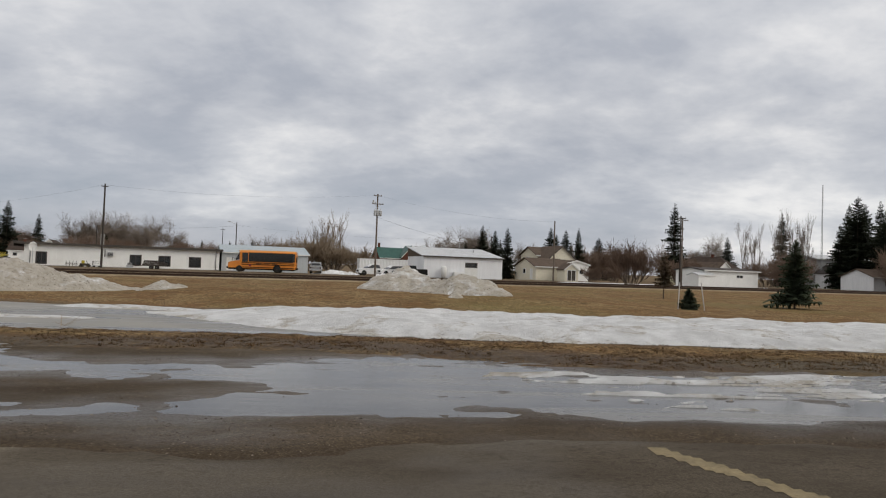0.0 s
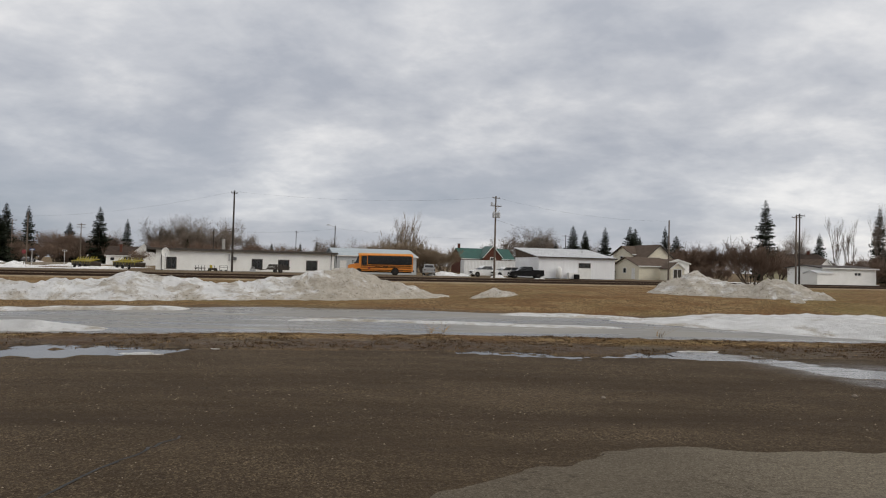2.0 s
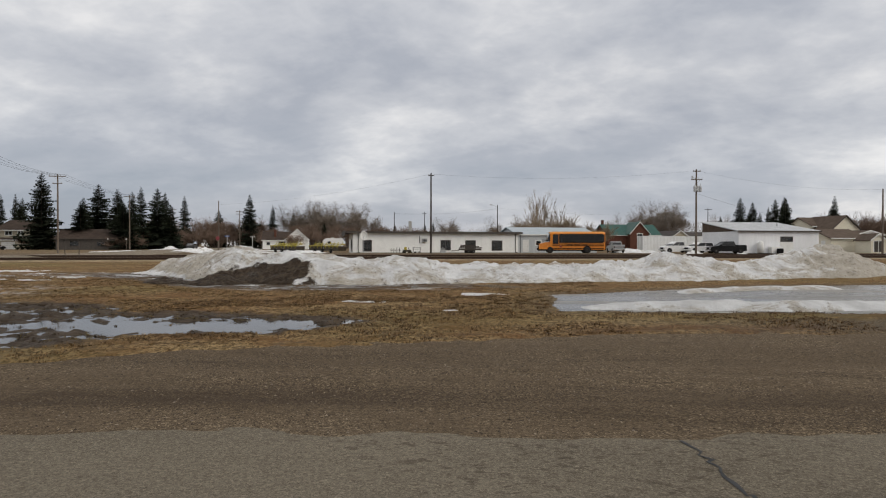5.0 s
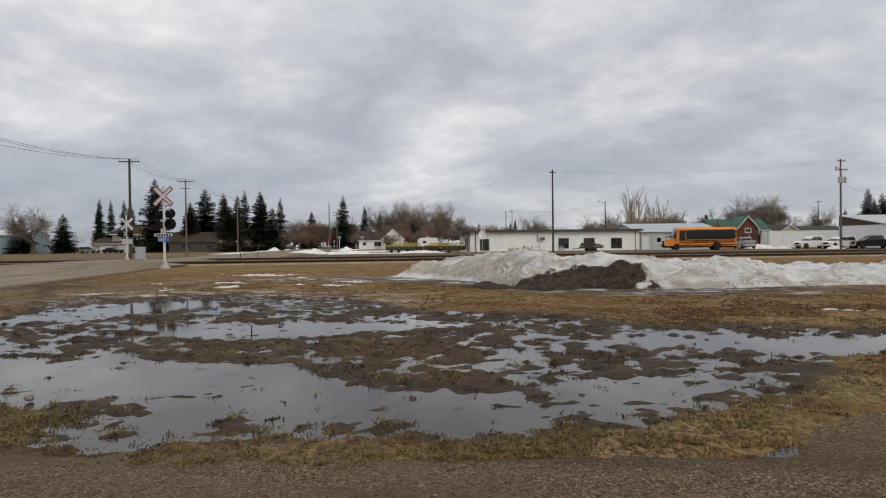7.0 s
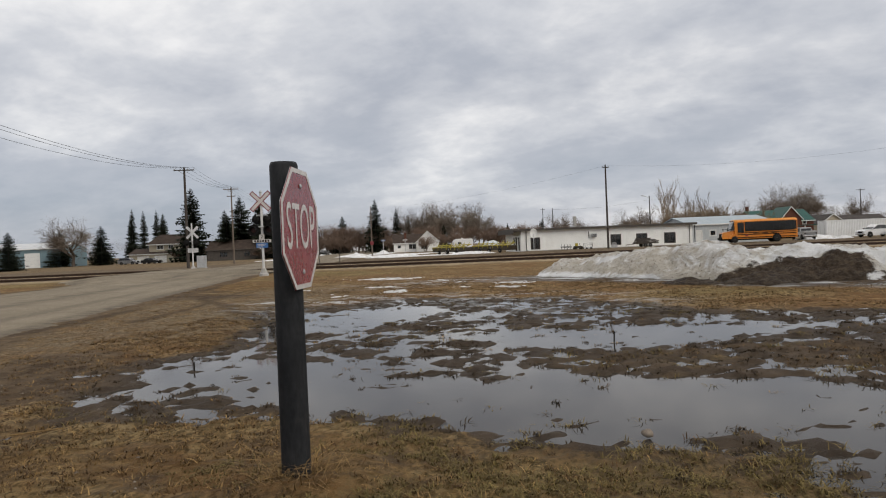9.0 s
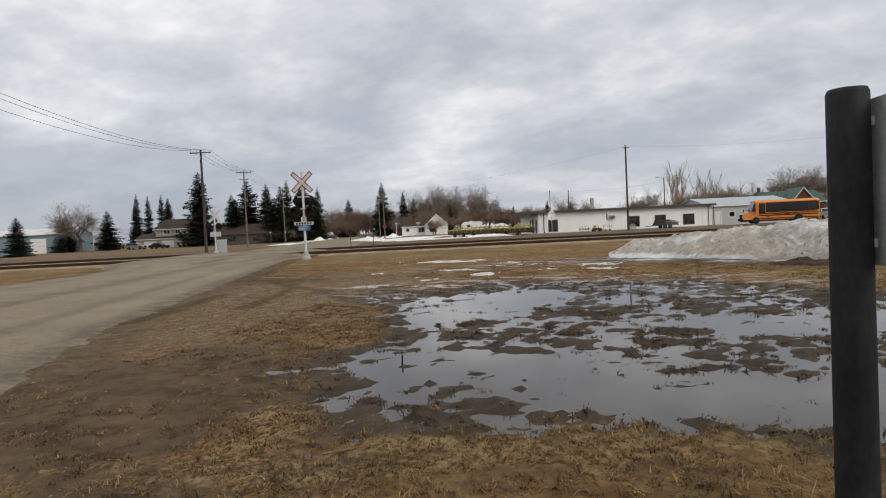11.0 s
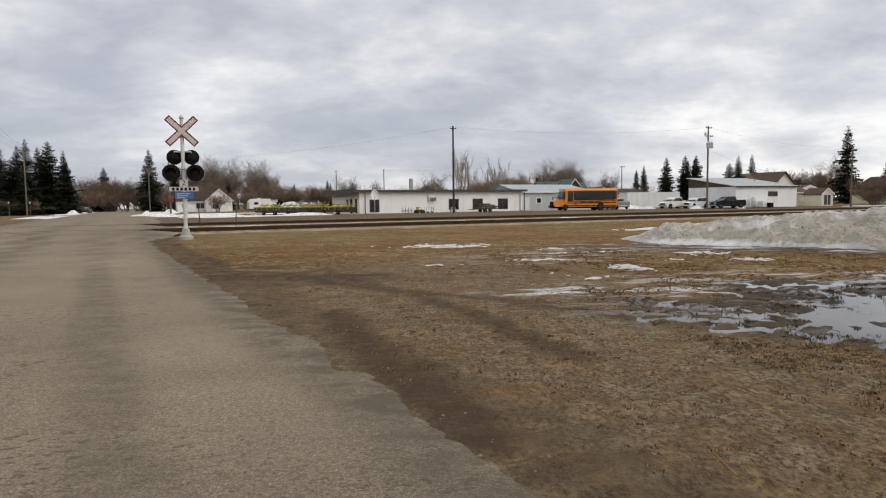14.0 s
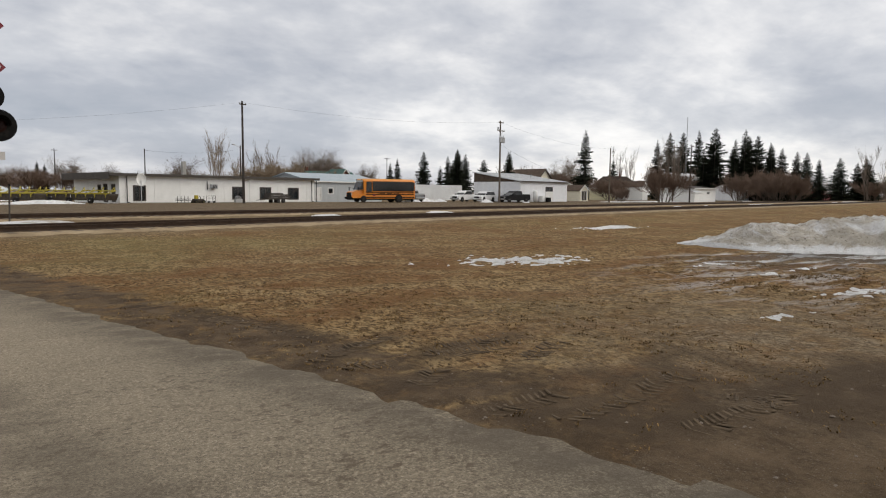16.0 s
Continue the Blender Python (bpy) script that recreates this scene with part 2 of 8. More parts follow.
def make_asphalt(name, c1, c2, blot, blot_amount, stone):
    n = Nodes(name)
    col = n.mix(n.span(n.noise(0.5, 5, 0.6, (0.5, 1, 1)), 0.35, 0.65), c1, c2)
    agg, tone = n.voronoi(stone)
    grains = n.tree.nodes.new("ShaderNodeSeparateColor")
    n.tree.links.new(tone, grains.inputs[0])
    col = n.mix(n.span(grains.outputs[0], 0.60, 1.0, 0, 0.4), col, (0.30, 0.265, 0.205))
    col = n.mix(n.span(grains.outputs[1], 0.60, 1.0, 0, 0.5), col, (0.045, 0.037, 0.028))
    col = n.mix(n.span(n.noise(34, 8, 0.88), 0.50, 0.66, 0, 0.75), col, (0.30, 0.26, 0.195))
    col = n.mix(n.span(n.noise(26, 9, 0.9, (1, 1, 1), 0, (3, 3, 0)), 0.52, 0.64, 0, 0.8), col, (0.030, 0.024, 0.017))
    spots = n.math("MULTIPLY", n.span(n.noise(13.0, 5, 0.66, (0.75, 1.25, 1)), 0.555, 0.60), n.span(n.noise(0.30, 3, 0.5, (1, 1, 1), 0, (4, 4, 0)), 0.44, 0.54))
    col = n.mix(n.math("MULTIPLY", spots, blot_amount), col, blot)
    col = n.mix(n.math("MULTIPLY", n.attribute("dusty"), n.span(n.noise(0.6, 4), 0.3, 0.6, 0.6, 1.0)), col, n.mix(1.0, col, (1.48, 1.45, 1.42), "MULTIPLY"))
    grime = n.math("MULTIPLY", n.attribute("grime"), n.span(n.noise(2.4, 6, 0.7, (0.6, 1, 1)), 0.3, 0.6))
    col = n.mix(grime, col, (0.085, 0.07, 0.053))
    n.bump(n.noise(40, 8, 0.85), 0.7, 0.015)
    wet = n.math("MULTIPLY", n.attribute("wet"), n.span(n.noise(0.9, 6, 0.65, (0.4, 1.1, 1)), 0.35, 0.62, 0.6, 1.0))
    col = n.mix(n.math("MULTIPLY", wet, 0.82), col, (0.037, 0.027, 0.018))
    sheen = n.math("MULTIPLY", wet, n.attribute("shiny"))
    return n.set(color=col, rough=n.span(sheen, 0, 1, 0.9, 0.22), spec=n.span(sheen, 0, 1, 0.1, 0.38))


def make_gravel():
    n = Nodes("brown_gravel")
    col = n.mix(n.span(n.noise(0.45, 6, 0.65, (0.35, 1.3, 1)), 0.36, 0.64), (0.066, 0.047, 0.029), (0.108, 0.080, 0.052))
    dist, tone = n.voronoi(34)
    stone = n.span(dist, 0.20, 0.38, 0.95, 0.0)
    sepc = n.tree.nodes.new("ShaderNodeSeparateColor")
    n.tree.links.new(tone, sepc.inputs[0])
    stone = n.math("MULTIPLY", stone, n.span(sepc.outputs[0], 0.45, 0.62))
    small, shade = n.voronoi(75)
    grains = n.tree.nodes.new("ShaderNodeSeparateColor")
    n.tree.links.new(shade, grains.inputs[0])
    patch = n.span(n.noise(0.9, 5, 0.65, (0.5, 1.4, 1), 0.3, (2, 9, 0)), 0.36, 0.62, 0.25, 1.0)
    col = n.mix(n.math("MULTIPLY", patch, n.span(grains.outputs[0], 0.55, 1.0, 0, 0.9)), col, (0.34, 0.265, 0.175))
    col = n.mix(n.math("MULTIPLY", patch, n.span(grains.outputs[1], 0.55, 1.0, 0, 0.95)), col, (0.018, 0.012, 0.008))
    col = n.mix(n.span(n.noise(24, 9, 0.9), 0.50, 0.64, 0, 0.5), col, (0.255, 0.195, 0.125))
    col = n.mix(n.span(n.noise(20, 9, 0.9, (1, 1, 1), 0, (7, 1, 0)), 0.50, 0.62, 0, 0.85), col, (0.024, 0.016, 0.010))
    col = n.mix(n.math("MULTIPLY", stone, n.span(n.noise(1.3, 4), 0.45, 0.6, 0.1, 0.7)), col, n.mix(sepc.outputs[1], (0.060, 0.042, 0.027), (0.26, 0.205, 0.145)))
    col = n.mix(n.math("MULTIPLY", n.attribute("rut"), n.span(n.noise(0.8, 6, 0.7, (0.3, 1.5, 1)), 0.3, 0.65, 0.0, 0.8)), col, (0.040, 0.027, 0.017))
    col = n.mix(n.span(n.noise(1.1, 7, 0.7, (0.25, 1.6, 1), 0.4, (1, 7, 0)), 0.54, 0.7, 0, 0.5), col, (0.036, 0.025, 0.016))
    n.bump(n.math("ADD", n.math("MULTIPLY", stone, 0.8), n.noise(22, 7, 0.75)), 0.85, 0.025)
    wet = n.math("MULTIPLY", n.attribute("wet"), n.span(n.noise(0.8, 6, 0.68, (0.3, 1.2, 1), 0.4, (6, 1, 0)), 0.34, 0.56, 0.55, 1.0))
    col = n.mix(n.math("MULTIPLY", wet, 0.8), col, (0.032, 0.022, 0.013))
    sheen = n.math("MULTIPLY", wet, n.attribute("shiny"))
    return n.set(color=col, rough=n.span(sheen, 0, 1, 0.9, 0.24), spec=n.span(sheen, 0, 1, 0.08, 0.36))


def make_snow():
    n = Nodes("old_dirty_snow")
    clean = n.mix(n.span(n.noise(1.6, 5, 0.6), 0.35, 0.65), (0.58, 0.58, 0.58), (0.78, 0.785, 0.79))
    sand = n.mix(n.span(n.noise(3.0, 6, 0.7), 0.35, 0.65), (0.36, 0.325, 0.27), (0.52, 0.48, 0.42))
    d = n.math("ADD", n.attribute("dirt"), n.span(n.noise(0.8, 8, 0.74, (1, 1, 1.6), 0.7), 0.34, 0.68, -0.7, 0.7))
    col = n.mix(n.span(d, 0.2, 0.7), clean, sand)
    soil = n.math("ADD", n.attribute("soil"), n.span(n.noise(2.6, 7, 0.75), 0.25, 0.75, -0.4, 0.4))
    specks = n.span(n.noise(9, 6, 0.8, (1, 1, 1), 0, (2, 2, 2)), 0.56, 0.63, 0, 0.85)
    col = n.mix(n.math("MULTIPLY", specks, n.span(d, 0.0, 0.5)), col, (0.07, 0.055, 0.042))
    col = n.mix(n.span(soil, 0.42, 0.62), col, n.mix(n.span(n.noise(5, 6, 0.8), 0.42, 0.62), (0.026, 0.018, 0.012), (0.085, 0.062, 0.042)))
    n.bump(n.math("ADD", n.noise(4, 9, 0.78), n.math("MULTIPLY", n.noise(26, 4, 0.7), 0.35)), 1.0, 0.16)
    return n.set(color=col, rough=n.span(n.noise(2, 4), 0.3, 0.7, 0.55, 0.85), spec=0.12)


def make_ice():
    n = Nodes("melting_ice")
    slush = n.span(n.noise(0.55, 7, 0.66, (0.22, 1.1, 1), 0.7), 0.44, 0.60)
    col = n.mix(slush, (0.060, 0.056, 0.050), (0.24, 0.23, 0.21))
    col = n.mix(n.span(n.noise(1.4, 6, 0.7, (0.3, 1.2, 1), 0.4, (8, 8, 0)), 0.60, 0.72, 0, 0.7), col, (0.66, 0.665, 0.67))
    n.bump(n.noise(2.2, 6, 0.6, (0.4, 1, 1)), 0.12, 0.02)
    return n.set(color=col, rough=n.span(slush, 0, 1, 0.16, 0.6), spec=n.span(slush, 0, 1, 0.18, 0.08))


def make_film():
    n = Nodes("slushy_film_of_meltwater")
    slush = n.span(n.noise(0.9, 8, 0.7, (0.18, 1.3, 1), 0.8), 0.47, 0.62)
    col = n.mix(slush, (0.026, 0.023, 0.020), (0.135, 0.130, 0.122))
    n.bump(n.noise(3.0, 8, 0.75, (0.3, 1, 1)), 0.25, 0.02)
    return n.set(color=col, rough=n.span(slush, 0, 1, 0.05, 0.36), spec=0.6)


def make_water():
    n = Nodes("muddy_meltwater")
    col = n.mix(n.span(n.noise(0.7, 5), 0.3, 0.7), (0.030, 0.026, 0.022), (0.055, 0.047, 0.038))
    n.bump(n.noise(3.0, 3, 0.5, (0.6, 1, 1)), 0.02, 0.01)
    return n.set(color=col, rough=0.05, spec=0.5, ior=1.33)


M = dict(
    ground=make_ground(),
    asphalt=make_asphalt("worn_grey_asphalt", (0.106, 0.089, 0.066), (0.147, 0.125, 0.094), (0.050, 0.039, 0.028), 0.6, 95),
    gravel=make_gravel(), snow=make_snow(), ice=make_ice(), water=make_water(), film=make_film(),
    mud=plain("churned_dark_mud", (0.060, 0.042, 0.026), (0.105, 0.076, 0.048), 5, 0.9, 0.5, 40, dirt=0.3),
    straw=plain("dead_grass_blades", (0.265, 0.172, 0.074), (0.16, 0.10, 0.042), 6, 0.85, 0.0, 60, dirt=0.2, island=0.7),
    straw_olive=plain("olive_grass_blades", (0.155, 0.118, 0.046), (0.095, 0.070, 0.028), 6, 0.85, 0.0, 60, dirt=0.2, island=0.7),
    straw_rust=plain("rotted_rust_grass", (0.098, 0.056, 0.024), (0.050, 0.030, 0.015), 6, 0.85, 0.0, 60, dirt=0.2, island=0.7),
    straw_dark=plain("brown_grass_blades", (0.150, 0.094, 0.038), (0.085, 0.053, 0.022), 6, 0.85, 0.0, 60, dirt=0.2, island=0.7),
    straw_wet=plain("sodden_black_grass", (0.034, 0.024, 0.015), (0.062, 0.043, 0.024), 6, 0.8, 0.0, 60, dirt=0.2, island=0.5),
    stone_dark=plain("dark_gravel_stone", (0.030, 0.023, 0.017), (0.060, 0.047, 0.036), 9, 0.85, 0.2, 60, dirt=0.2),
    stone_light=plain("pale_gravel_stone", (0.21, 0.172, 0.128), (0.30, 0.25, 0.19), 9, 0.85, 0.2, 60, dirt=0.2),
    stone=plain("gravel_stone", (0.13, 0.105, 0.085), (0.22, 0.185, 0.15), 9, 0.85, 0.2, 60, dirt=0.4),
    ballast=plain("rail_ballast", (0.215, 0.160, 0.098), (0.310, 0.240, 0.155), 0.8, 0.95, 0.6, 16, dirt=0.25, dirt_color=(0.07, 0.055, 0.04)),
    rail=plain("rusty_rail_steel", (0.034, 0.022, 0.016), (0.060, 0.038, 0.026), 6, 0.75, 0.2, 60, metal=0.1),
    tie=plain("creosoted_tie", (0.115, 0.090, 0.068), (0.180, 0.145, 0.112), 4, 0.9, 0.5, 30, vary=0.15),
    white_wall=plain("white_painted_stucco", (0.82, 0.82, 0.80), (0.76, 0.76, 0.74), 0.7, 0.8, 0.12, 25, dirt=0.22, dirt_color=(0.42, 0.39, 0.35)),
    white_metal=plain("white_metal_cladding", (0.76, 0.77, 0.79), (0.69, 0.70, 0.72), 0.5, 0.5, 0.1, 20, stretch=(6, 1, 0.5), dirt=0.2, dirt_color=(0.40, 0.38, 0.35)),
    cream=plain("cream_siding", (0.70, 0.66, 0.54), (0.62, 0.58, 0.47), 0.8, 0.75, 0.2, 14, stretch=(1, 1, 8), dirt=0.2),
    yellow_wall=plain("pale_yellow_siding", (0.72, 0.69, 0.48), (0.66, 0.62, 0.42), 0.8, 0.75, 0.2, 14, stretch=(1, 1, 8), dirt=0.2),
    beige=plain("beige_siding", (0.42, 0.38, 0.29), (0.36, 0.32, 0.25), 0.8, 0.75, 0.2, 14, stretch=(1, 1, 8), dirt=0.25),
    blue_wall=plain("pale_blue_metal_wall", (0.46, 0.485, 0.50), (0.40, 0.425, 0.44), 0.6, 0.55, 0.15, 18, stretch=(6, 1, 0.6), dirt=0.2),
    teal_wall=plain("teal_metal_wall", (0.17, 0.24, 0.27), (0.14, 0.21, 0.24), 0.6, 0.55, 0.15, 18, stretch=(6, 1, 0.6), dirt=0.2),
    blue_roof=plain("grey_blue_metal_roof", (0.33, 0.37, 0.40), (0.27, 0.32, 0.35), 0.7, 0.5, 0.15, 18, dirt=0.2),
    grey_roof=plain("galvanised_roof", (0.52, 0.53, 0.54), (0.43, 0.44, 0.45), 0.6, 0.5, 0.1, 20, metal=0.2, dirt=0.25),
    brown_roof=plain("brown_shingles", (0.070, 0.050, 0.038), (0.105, 0.078, 0.06), 1.2, 0.9, 0.4, 12, dirt=0.2),
    umber_roof=plain("umber_shingles", (0.034, 0.024, 0.019), (0.058, 0.042, 0.033), 1.2, 0.9, 0.4, 12, dirt=0.2),
    dark_roof=plain("dark_shingles", (0.045, 0.040, 0.038), (0.075, 0.065, 0.06), 1.2, 0.9, 0.4, 12, dirt=0.2),
    green_roof=plain("green_metal_roof", (0.012, 0.060, 0.050), (0.018, 0.080, 0.064), 0.8, 0.5, 0.1, 18, dirt=0.15),
    brick=plain("red_brown_brick", (0.120, 0.050, 0.034), (0.088, 0.038, 0.027), 3, 0.85, 0.4, 14, dirt=0.2),
    fascia=plain("dark_brown_fascia", (0.050, 0.043, 0.038), (0.075, 0.065, 0.056), 2, 0.7, 0.1, 30, dirt=0.2),
    trim=plain("white_trim", (0.74, 0.74, 0.72), (0.66, 0.66, 0.64), 2, 0.6, 0.05, 30, dirt=0.15),
    pole=plain("weathered_pole_wood", (0.105, 0.082, 0.064), (0.17, 0.14, 0.115), 2, 0.85, 0.4, 25, stretch=(3, 3, 0.3), dirt=0.3),
    dark_pole=plain("dark_pole_wood", (0.040, 0.034, 0.030), (0.070, 0.060, 0.053), 2, 0.85, 0.4, 25, stretch=(3, 3, 0.3), dirt=0.3),
    post=plain("black_rubber_post", (0.010, 0.011, 0.013), (0.021, 0.022, 0.024), 5, 0.72, 0.35, 40, stretch=(1, 1, 0.35), dirt=0.3, dirt_color=(0.055, 0.050, 0.044)),
    galv=plain("galvanised_steel", (0.36, 0.37, 0.38), (0.47, 0.48, 0.49), 4, 0.5, 0.1, 40, metal=0.4, dirt=0.2),
    alu=plain("white_aluminium_mast", (0.56, 0.56, 0.56), (0.48, 0.48, 0.48), 3, 0.5, 0.05, 40, dirt=0.2),
    black=plain("black_enamel", (0.006, 0.006, 0.006), (0.010, 0.010, 0.010), 3, 0.9, 0.05, 40, dirt=0.2),
    stop_red=plain("faded_stop_red", (0.165, 0.022, 0.028), (0.21, 0.034, 0.040), 3, 0.28, 0.03, 40, dirt=0.25, dirt_color=(0.20, 0.05, 0.05)),
    sign_white=plain("sign_white", (0.52, 0.50, 0.48), (0.44, 0.42, 0.41), 4, 0.4, 0.03, 40, dirt=0.25, dirt_color=(0.35, 0.3, 0.28)),
    sign_red=plain("sign_edge_red", (0.22, 0.035, 0.045), (0.17, 0.03, 0.04), 4, 0.45, 0.03, 40, dirt=0.1),
    sign_blue=plain("sign_blue", (0.030, 0.105, 0.29), (0.035, 0.125, 0.33), 4, 0.4, 0.03, 40, dirt=0.1),
    bus=plain("school_bus_yellow", (0.66, 0.215, 0.010), (0.57, 0.18, 0.010), 1.0, 0.35, 0.03, 30, dirt=0.3, dirt_color=(0.30, 0.14, 0.03)),
    bus_roof=plain("bus_roof_yellow", (0.62, 0.30, 0.06), (0.55, 0.26, 0.05), 1.0, 0.45, 0.03, 30, dirt=0.2),
    tyre=plain("tyre_rubber", (0.014, 0.014, 0.014), (0.030, 0.028, 0.026), 6, 0.85, 0.3, 30, dirt=0.3),
    rim=plain("dull_wheel_rim", (0.20, 0.20, 0.20), (0.30, 0.30, 0.30), 6, 0.45, 0.05, 40, metal=0.6, dirt=0.35),
    car_white=plain("white_car_paint", (0.70, 0.70, 0.70), (0.64, 0.64, 0.64), 1.5, 0.28, 0.02, 30, dirt=0.3, dirt_color=(0.3, 0.27, 0.22)),
    car_black=plain("black_car_paint", (0.005, 0.005, 0.006), (0.008, 0.008, 0.009), 1.5, 0.4, 0.02, 30, dirt=0.25),
    car_red=plain("red_car_paint", (0.30, 0.020, 0.025), (0.24, 0.018, 0.022), 1.5, 0.3, 0.02, 30, dirt=0.35),
    car_grey=plain("grey_car_paint", (0.10, 0.10, 0.105), (0.14, 0.14, 0.145), 1.5, 0.3, 0.02, 30, dirt=0.35),
    chrome=plain("chrome_trim", (0.55, 0.55, 0.55), (0.48, 0.48, 0.48), 3, 0.2, 0.02, 30, metal=0.9, dirt=0.2),
    lamp_clear=plain("clear_lamp", (0.50, 0.50, 0.48), (0.58, 0.58, 0.55), 4, 0.15, 0.02, 40, dirt=0.15),
    lamp_red=plain("red_lamp", (0.020, 0.003, 0.003), (0.012, 0.002, 0.002), 4, 0.6, 0.02, 40, dirt=0.1),
    farm_yellow=plain("farm_implement_yellow", (0.42, 0.35, 0.03), (0.30, 0.245, 0.03), 2, 0.5, 0.05, 30, dirt=0.4),
    farm_dark=plain("oily_implement_steel", (0.040, 0.032, 0.024), (0.075, 0.058, 0.04), 3, 0.65, 0.3, 30, dirt=0.4),
    container=plain("white_container_steel", (0.76, 0.77, 0.77), (0.69, 0.70, 0.70), 0.8, 0.5, 0.05, 30, dirt=0.3, dirt_color=(0.28, 0.2, 0.14)),
    tarp=plain("silver_tarp", (0.50, 0.56, 0.60), (0.60, 0.64, 0.67), 2, 0.35, 0.3, 12, dirt=0.1),
    concrete=plain("concrete", (0.30, 0.29, 0.27), (0.38, 0.37, 0.35), 3, 0.9, 0.3, 30, dirt=0.3),
    wire=plain("cable_black", (0.02, 0.02, 0.02), (0.03, 0.03, 0.03), 3, 0.6, 0.0, 30, dirt=0.0),
    bark=plain("grey_brown_bark", (0.085, 0.066, 0.052), (0.135, 0.108, 0.088), 5, 0.95, 0.4, 30, stretch=(2, 2, 0.4), dirt=0.2),
    twig_grey=plain("bare_twigs_grey", (0.15, 0.122, 0.10), (0.22, 0.185, 0.155), 0.6, 0.95, 0.0, 30, dirt=0.0),
    twig_red=plain("bare_twigs_reddish", (0.130, 0.090, 0.068), (0.195, 0.138, 0.105), 0.6, 0.95, 0.0, 30, dirt=0.0),
    twig_tan=plain("bare_twigs_tan", (0.19, 0.145, 0.10), (0.25, 0.195, 0.14), 0.6, 0.95, 0.0, 30, dirt=0.0),
    needle=plain("spruce_needles", (0.013, 0.018, 0.011), (0.030, 0.036, 0.020), 0.8, 0.95, 0.0, 20, dirt=0.3, dirt_color=(0.026, 0.020, 0.011)),
    needle_light=plain("young_spruce_needles", (0.030, 0.042, 0.024), (0.052, 0.062, 0.036), 0.9, 0.9, 0.0, 20, dirt=0.3, dirt_color=(0.075, 0.055, 0.03)),
    needle_rust=plain("rusty_young_needles", (0.060, 0.046, 0.028), (0.085, 0.058, 0.034), 0.9, 0.9, 0.0, 20, dirt=0.3, dirt_color=(0.075, 0.045, 0.025)),
    pane=glass("window_glass", (0.10, 0.11, 0.12)),
    car_glass=glass("tinted_car_glass", (0.03, 0.033, 0.037)),
)
for key in ("car_black", "black", "post", "needle", "wire"):
    M[key].node_tree.nodes["Principled BSDF"].inputs["Specular IOR Level"].default_value = 0.15

# ---- small mesh helpers ----
TH = radians(17.4)                      # the railway and the buildings beyond it run at this angle
CU, SU = math.cos(TH), math.sin(TH)
AX, AY = -57.5, 101.0                   # a point on the front of the long white building


def at(s, d, z=0.0):
    """World place of s metres along the railway and d metres beyond the front of the long white building."""
    return Vector((AX + s * CU - d * SU, AY + s * SU + d * CU, z))


def set_at(s, d, z=0.0, turn=0.0):
    return Matrix.Translation(at(s, d, z)) @ Matrix.Rotation(TH + radians(turn), 4, "Z")


def stand(x, y, z=0.0, turn=0.0):
    return Matrix.Translation((x, y, z)) @ Matrix.Rotation(radians(turn), 4, "Z")


def link(name, bm, mat, smooth=False):
    me = bpy.data.meshes.new(name)
    bm.normal_update()
    bm.to_mesh(me)
    bm.free()
    me.materials.append(mat)
    if smooth:
        for p in me.polygons:
            p.use_smooth = True
    return new(name, me)


def part(name, bm, mat, parent=None, label="", smooth=False, m=None):
    ob = link(name, bm, mat, smooth)
    ob.parent = parent
    if m is not None:
        ob.matrix_basis = m
    if label:
        tagged(ob, label)
    return ob


def thing(name, m, label, category, group="", kind=""):
    ob = new(name)
    ob.matrix_basis = m
    ob.empty_display_size = 0.2
    return tagged(ob, label, category, group, kind)


def box(bm, x0, x1, y0, y1, z0, z1, bevel=0.0, m=None):
    vs = [bm.verts.new((x, y, z)) for x in (x0, x1) for y in (y0, y1) for z in (z0, z1)]
    fs = [bm.faces.new([vs[i] for i in q]) for q in ((0, 1, 3, 2), (4, 6, 7, 5), (0, 4, 5, 1), (2, 3, 7, 6), (0, 2, 6, 4), (1, 5, 7, 3))]
    if bevel:
        es = list({e for f in fs for e in f.edges})
        out = bmesh.ops.bevel(bm, geom=es, offset=bevel, segments=2, affect="EDGES", profile=0.6)
        vs = list({v for f in out["faces"] for v in f.verts})
    if m is not None:
        bmesh.ops.transform(bm, matrix=m, verts=vs)
    return bm


def cube(x0, x1, y0, y1, z0, z1, bevel=0.0):
    return box(bmesh.new(), x0, x1, y0, y1, z0, z1, bevel)


def tube(bm, p0, p1, r0, r1=None, n=8, caps=True):
    p0, p1 = Vector(p0), Vector(p1)
    r1 = r0 if r1 is None else r1
    q = (p1 - p0).to_track_quat("Z", "Y").to_matrix()
    rings = []
    for p, r in ((p0, r0), (p1, r1)):
        rings.append([bm.verts.new(p + q @ Vector((r * math.cos(a), r * math.sin(a), 0))) for a in (2 * math.pi * i / n for i in range(n))])
    for i in range(n):
        bm.faces.new((rings[0][i], rings[0][(i + 1) % n], rings[1][(i + 1) % n], rings[1][i]))
    if caps:
        bm.faces.new(rings[0][::-1]), bm.faces.new(rings[1])
    return bm


def rod(p0, p1, r0, r1=None, n=8):
    return tube(bmesh.new(), p0, p1, r0, r1, n)


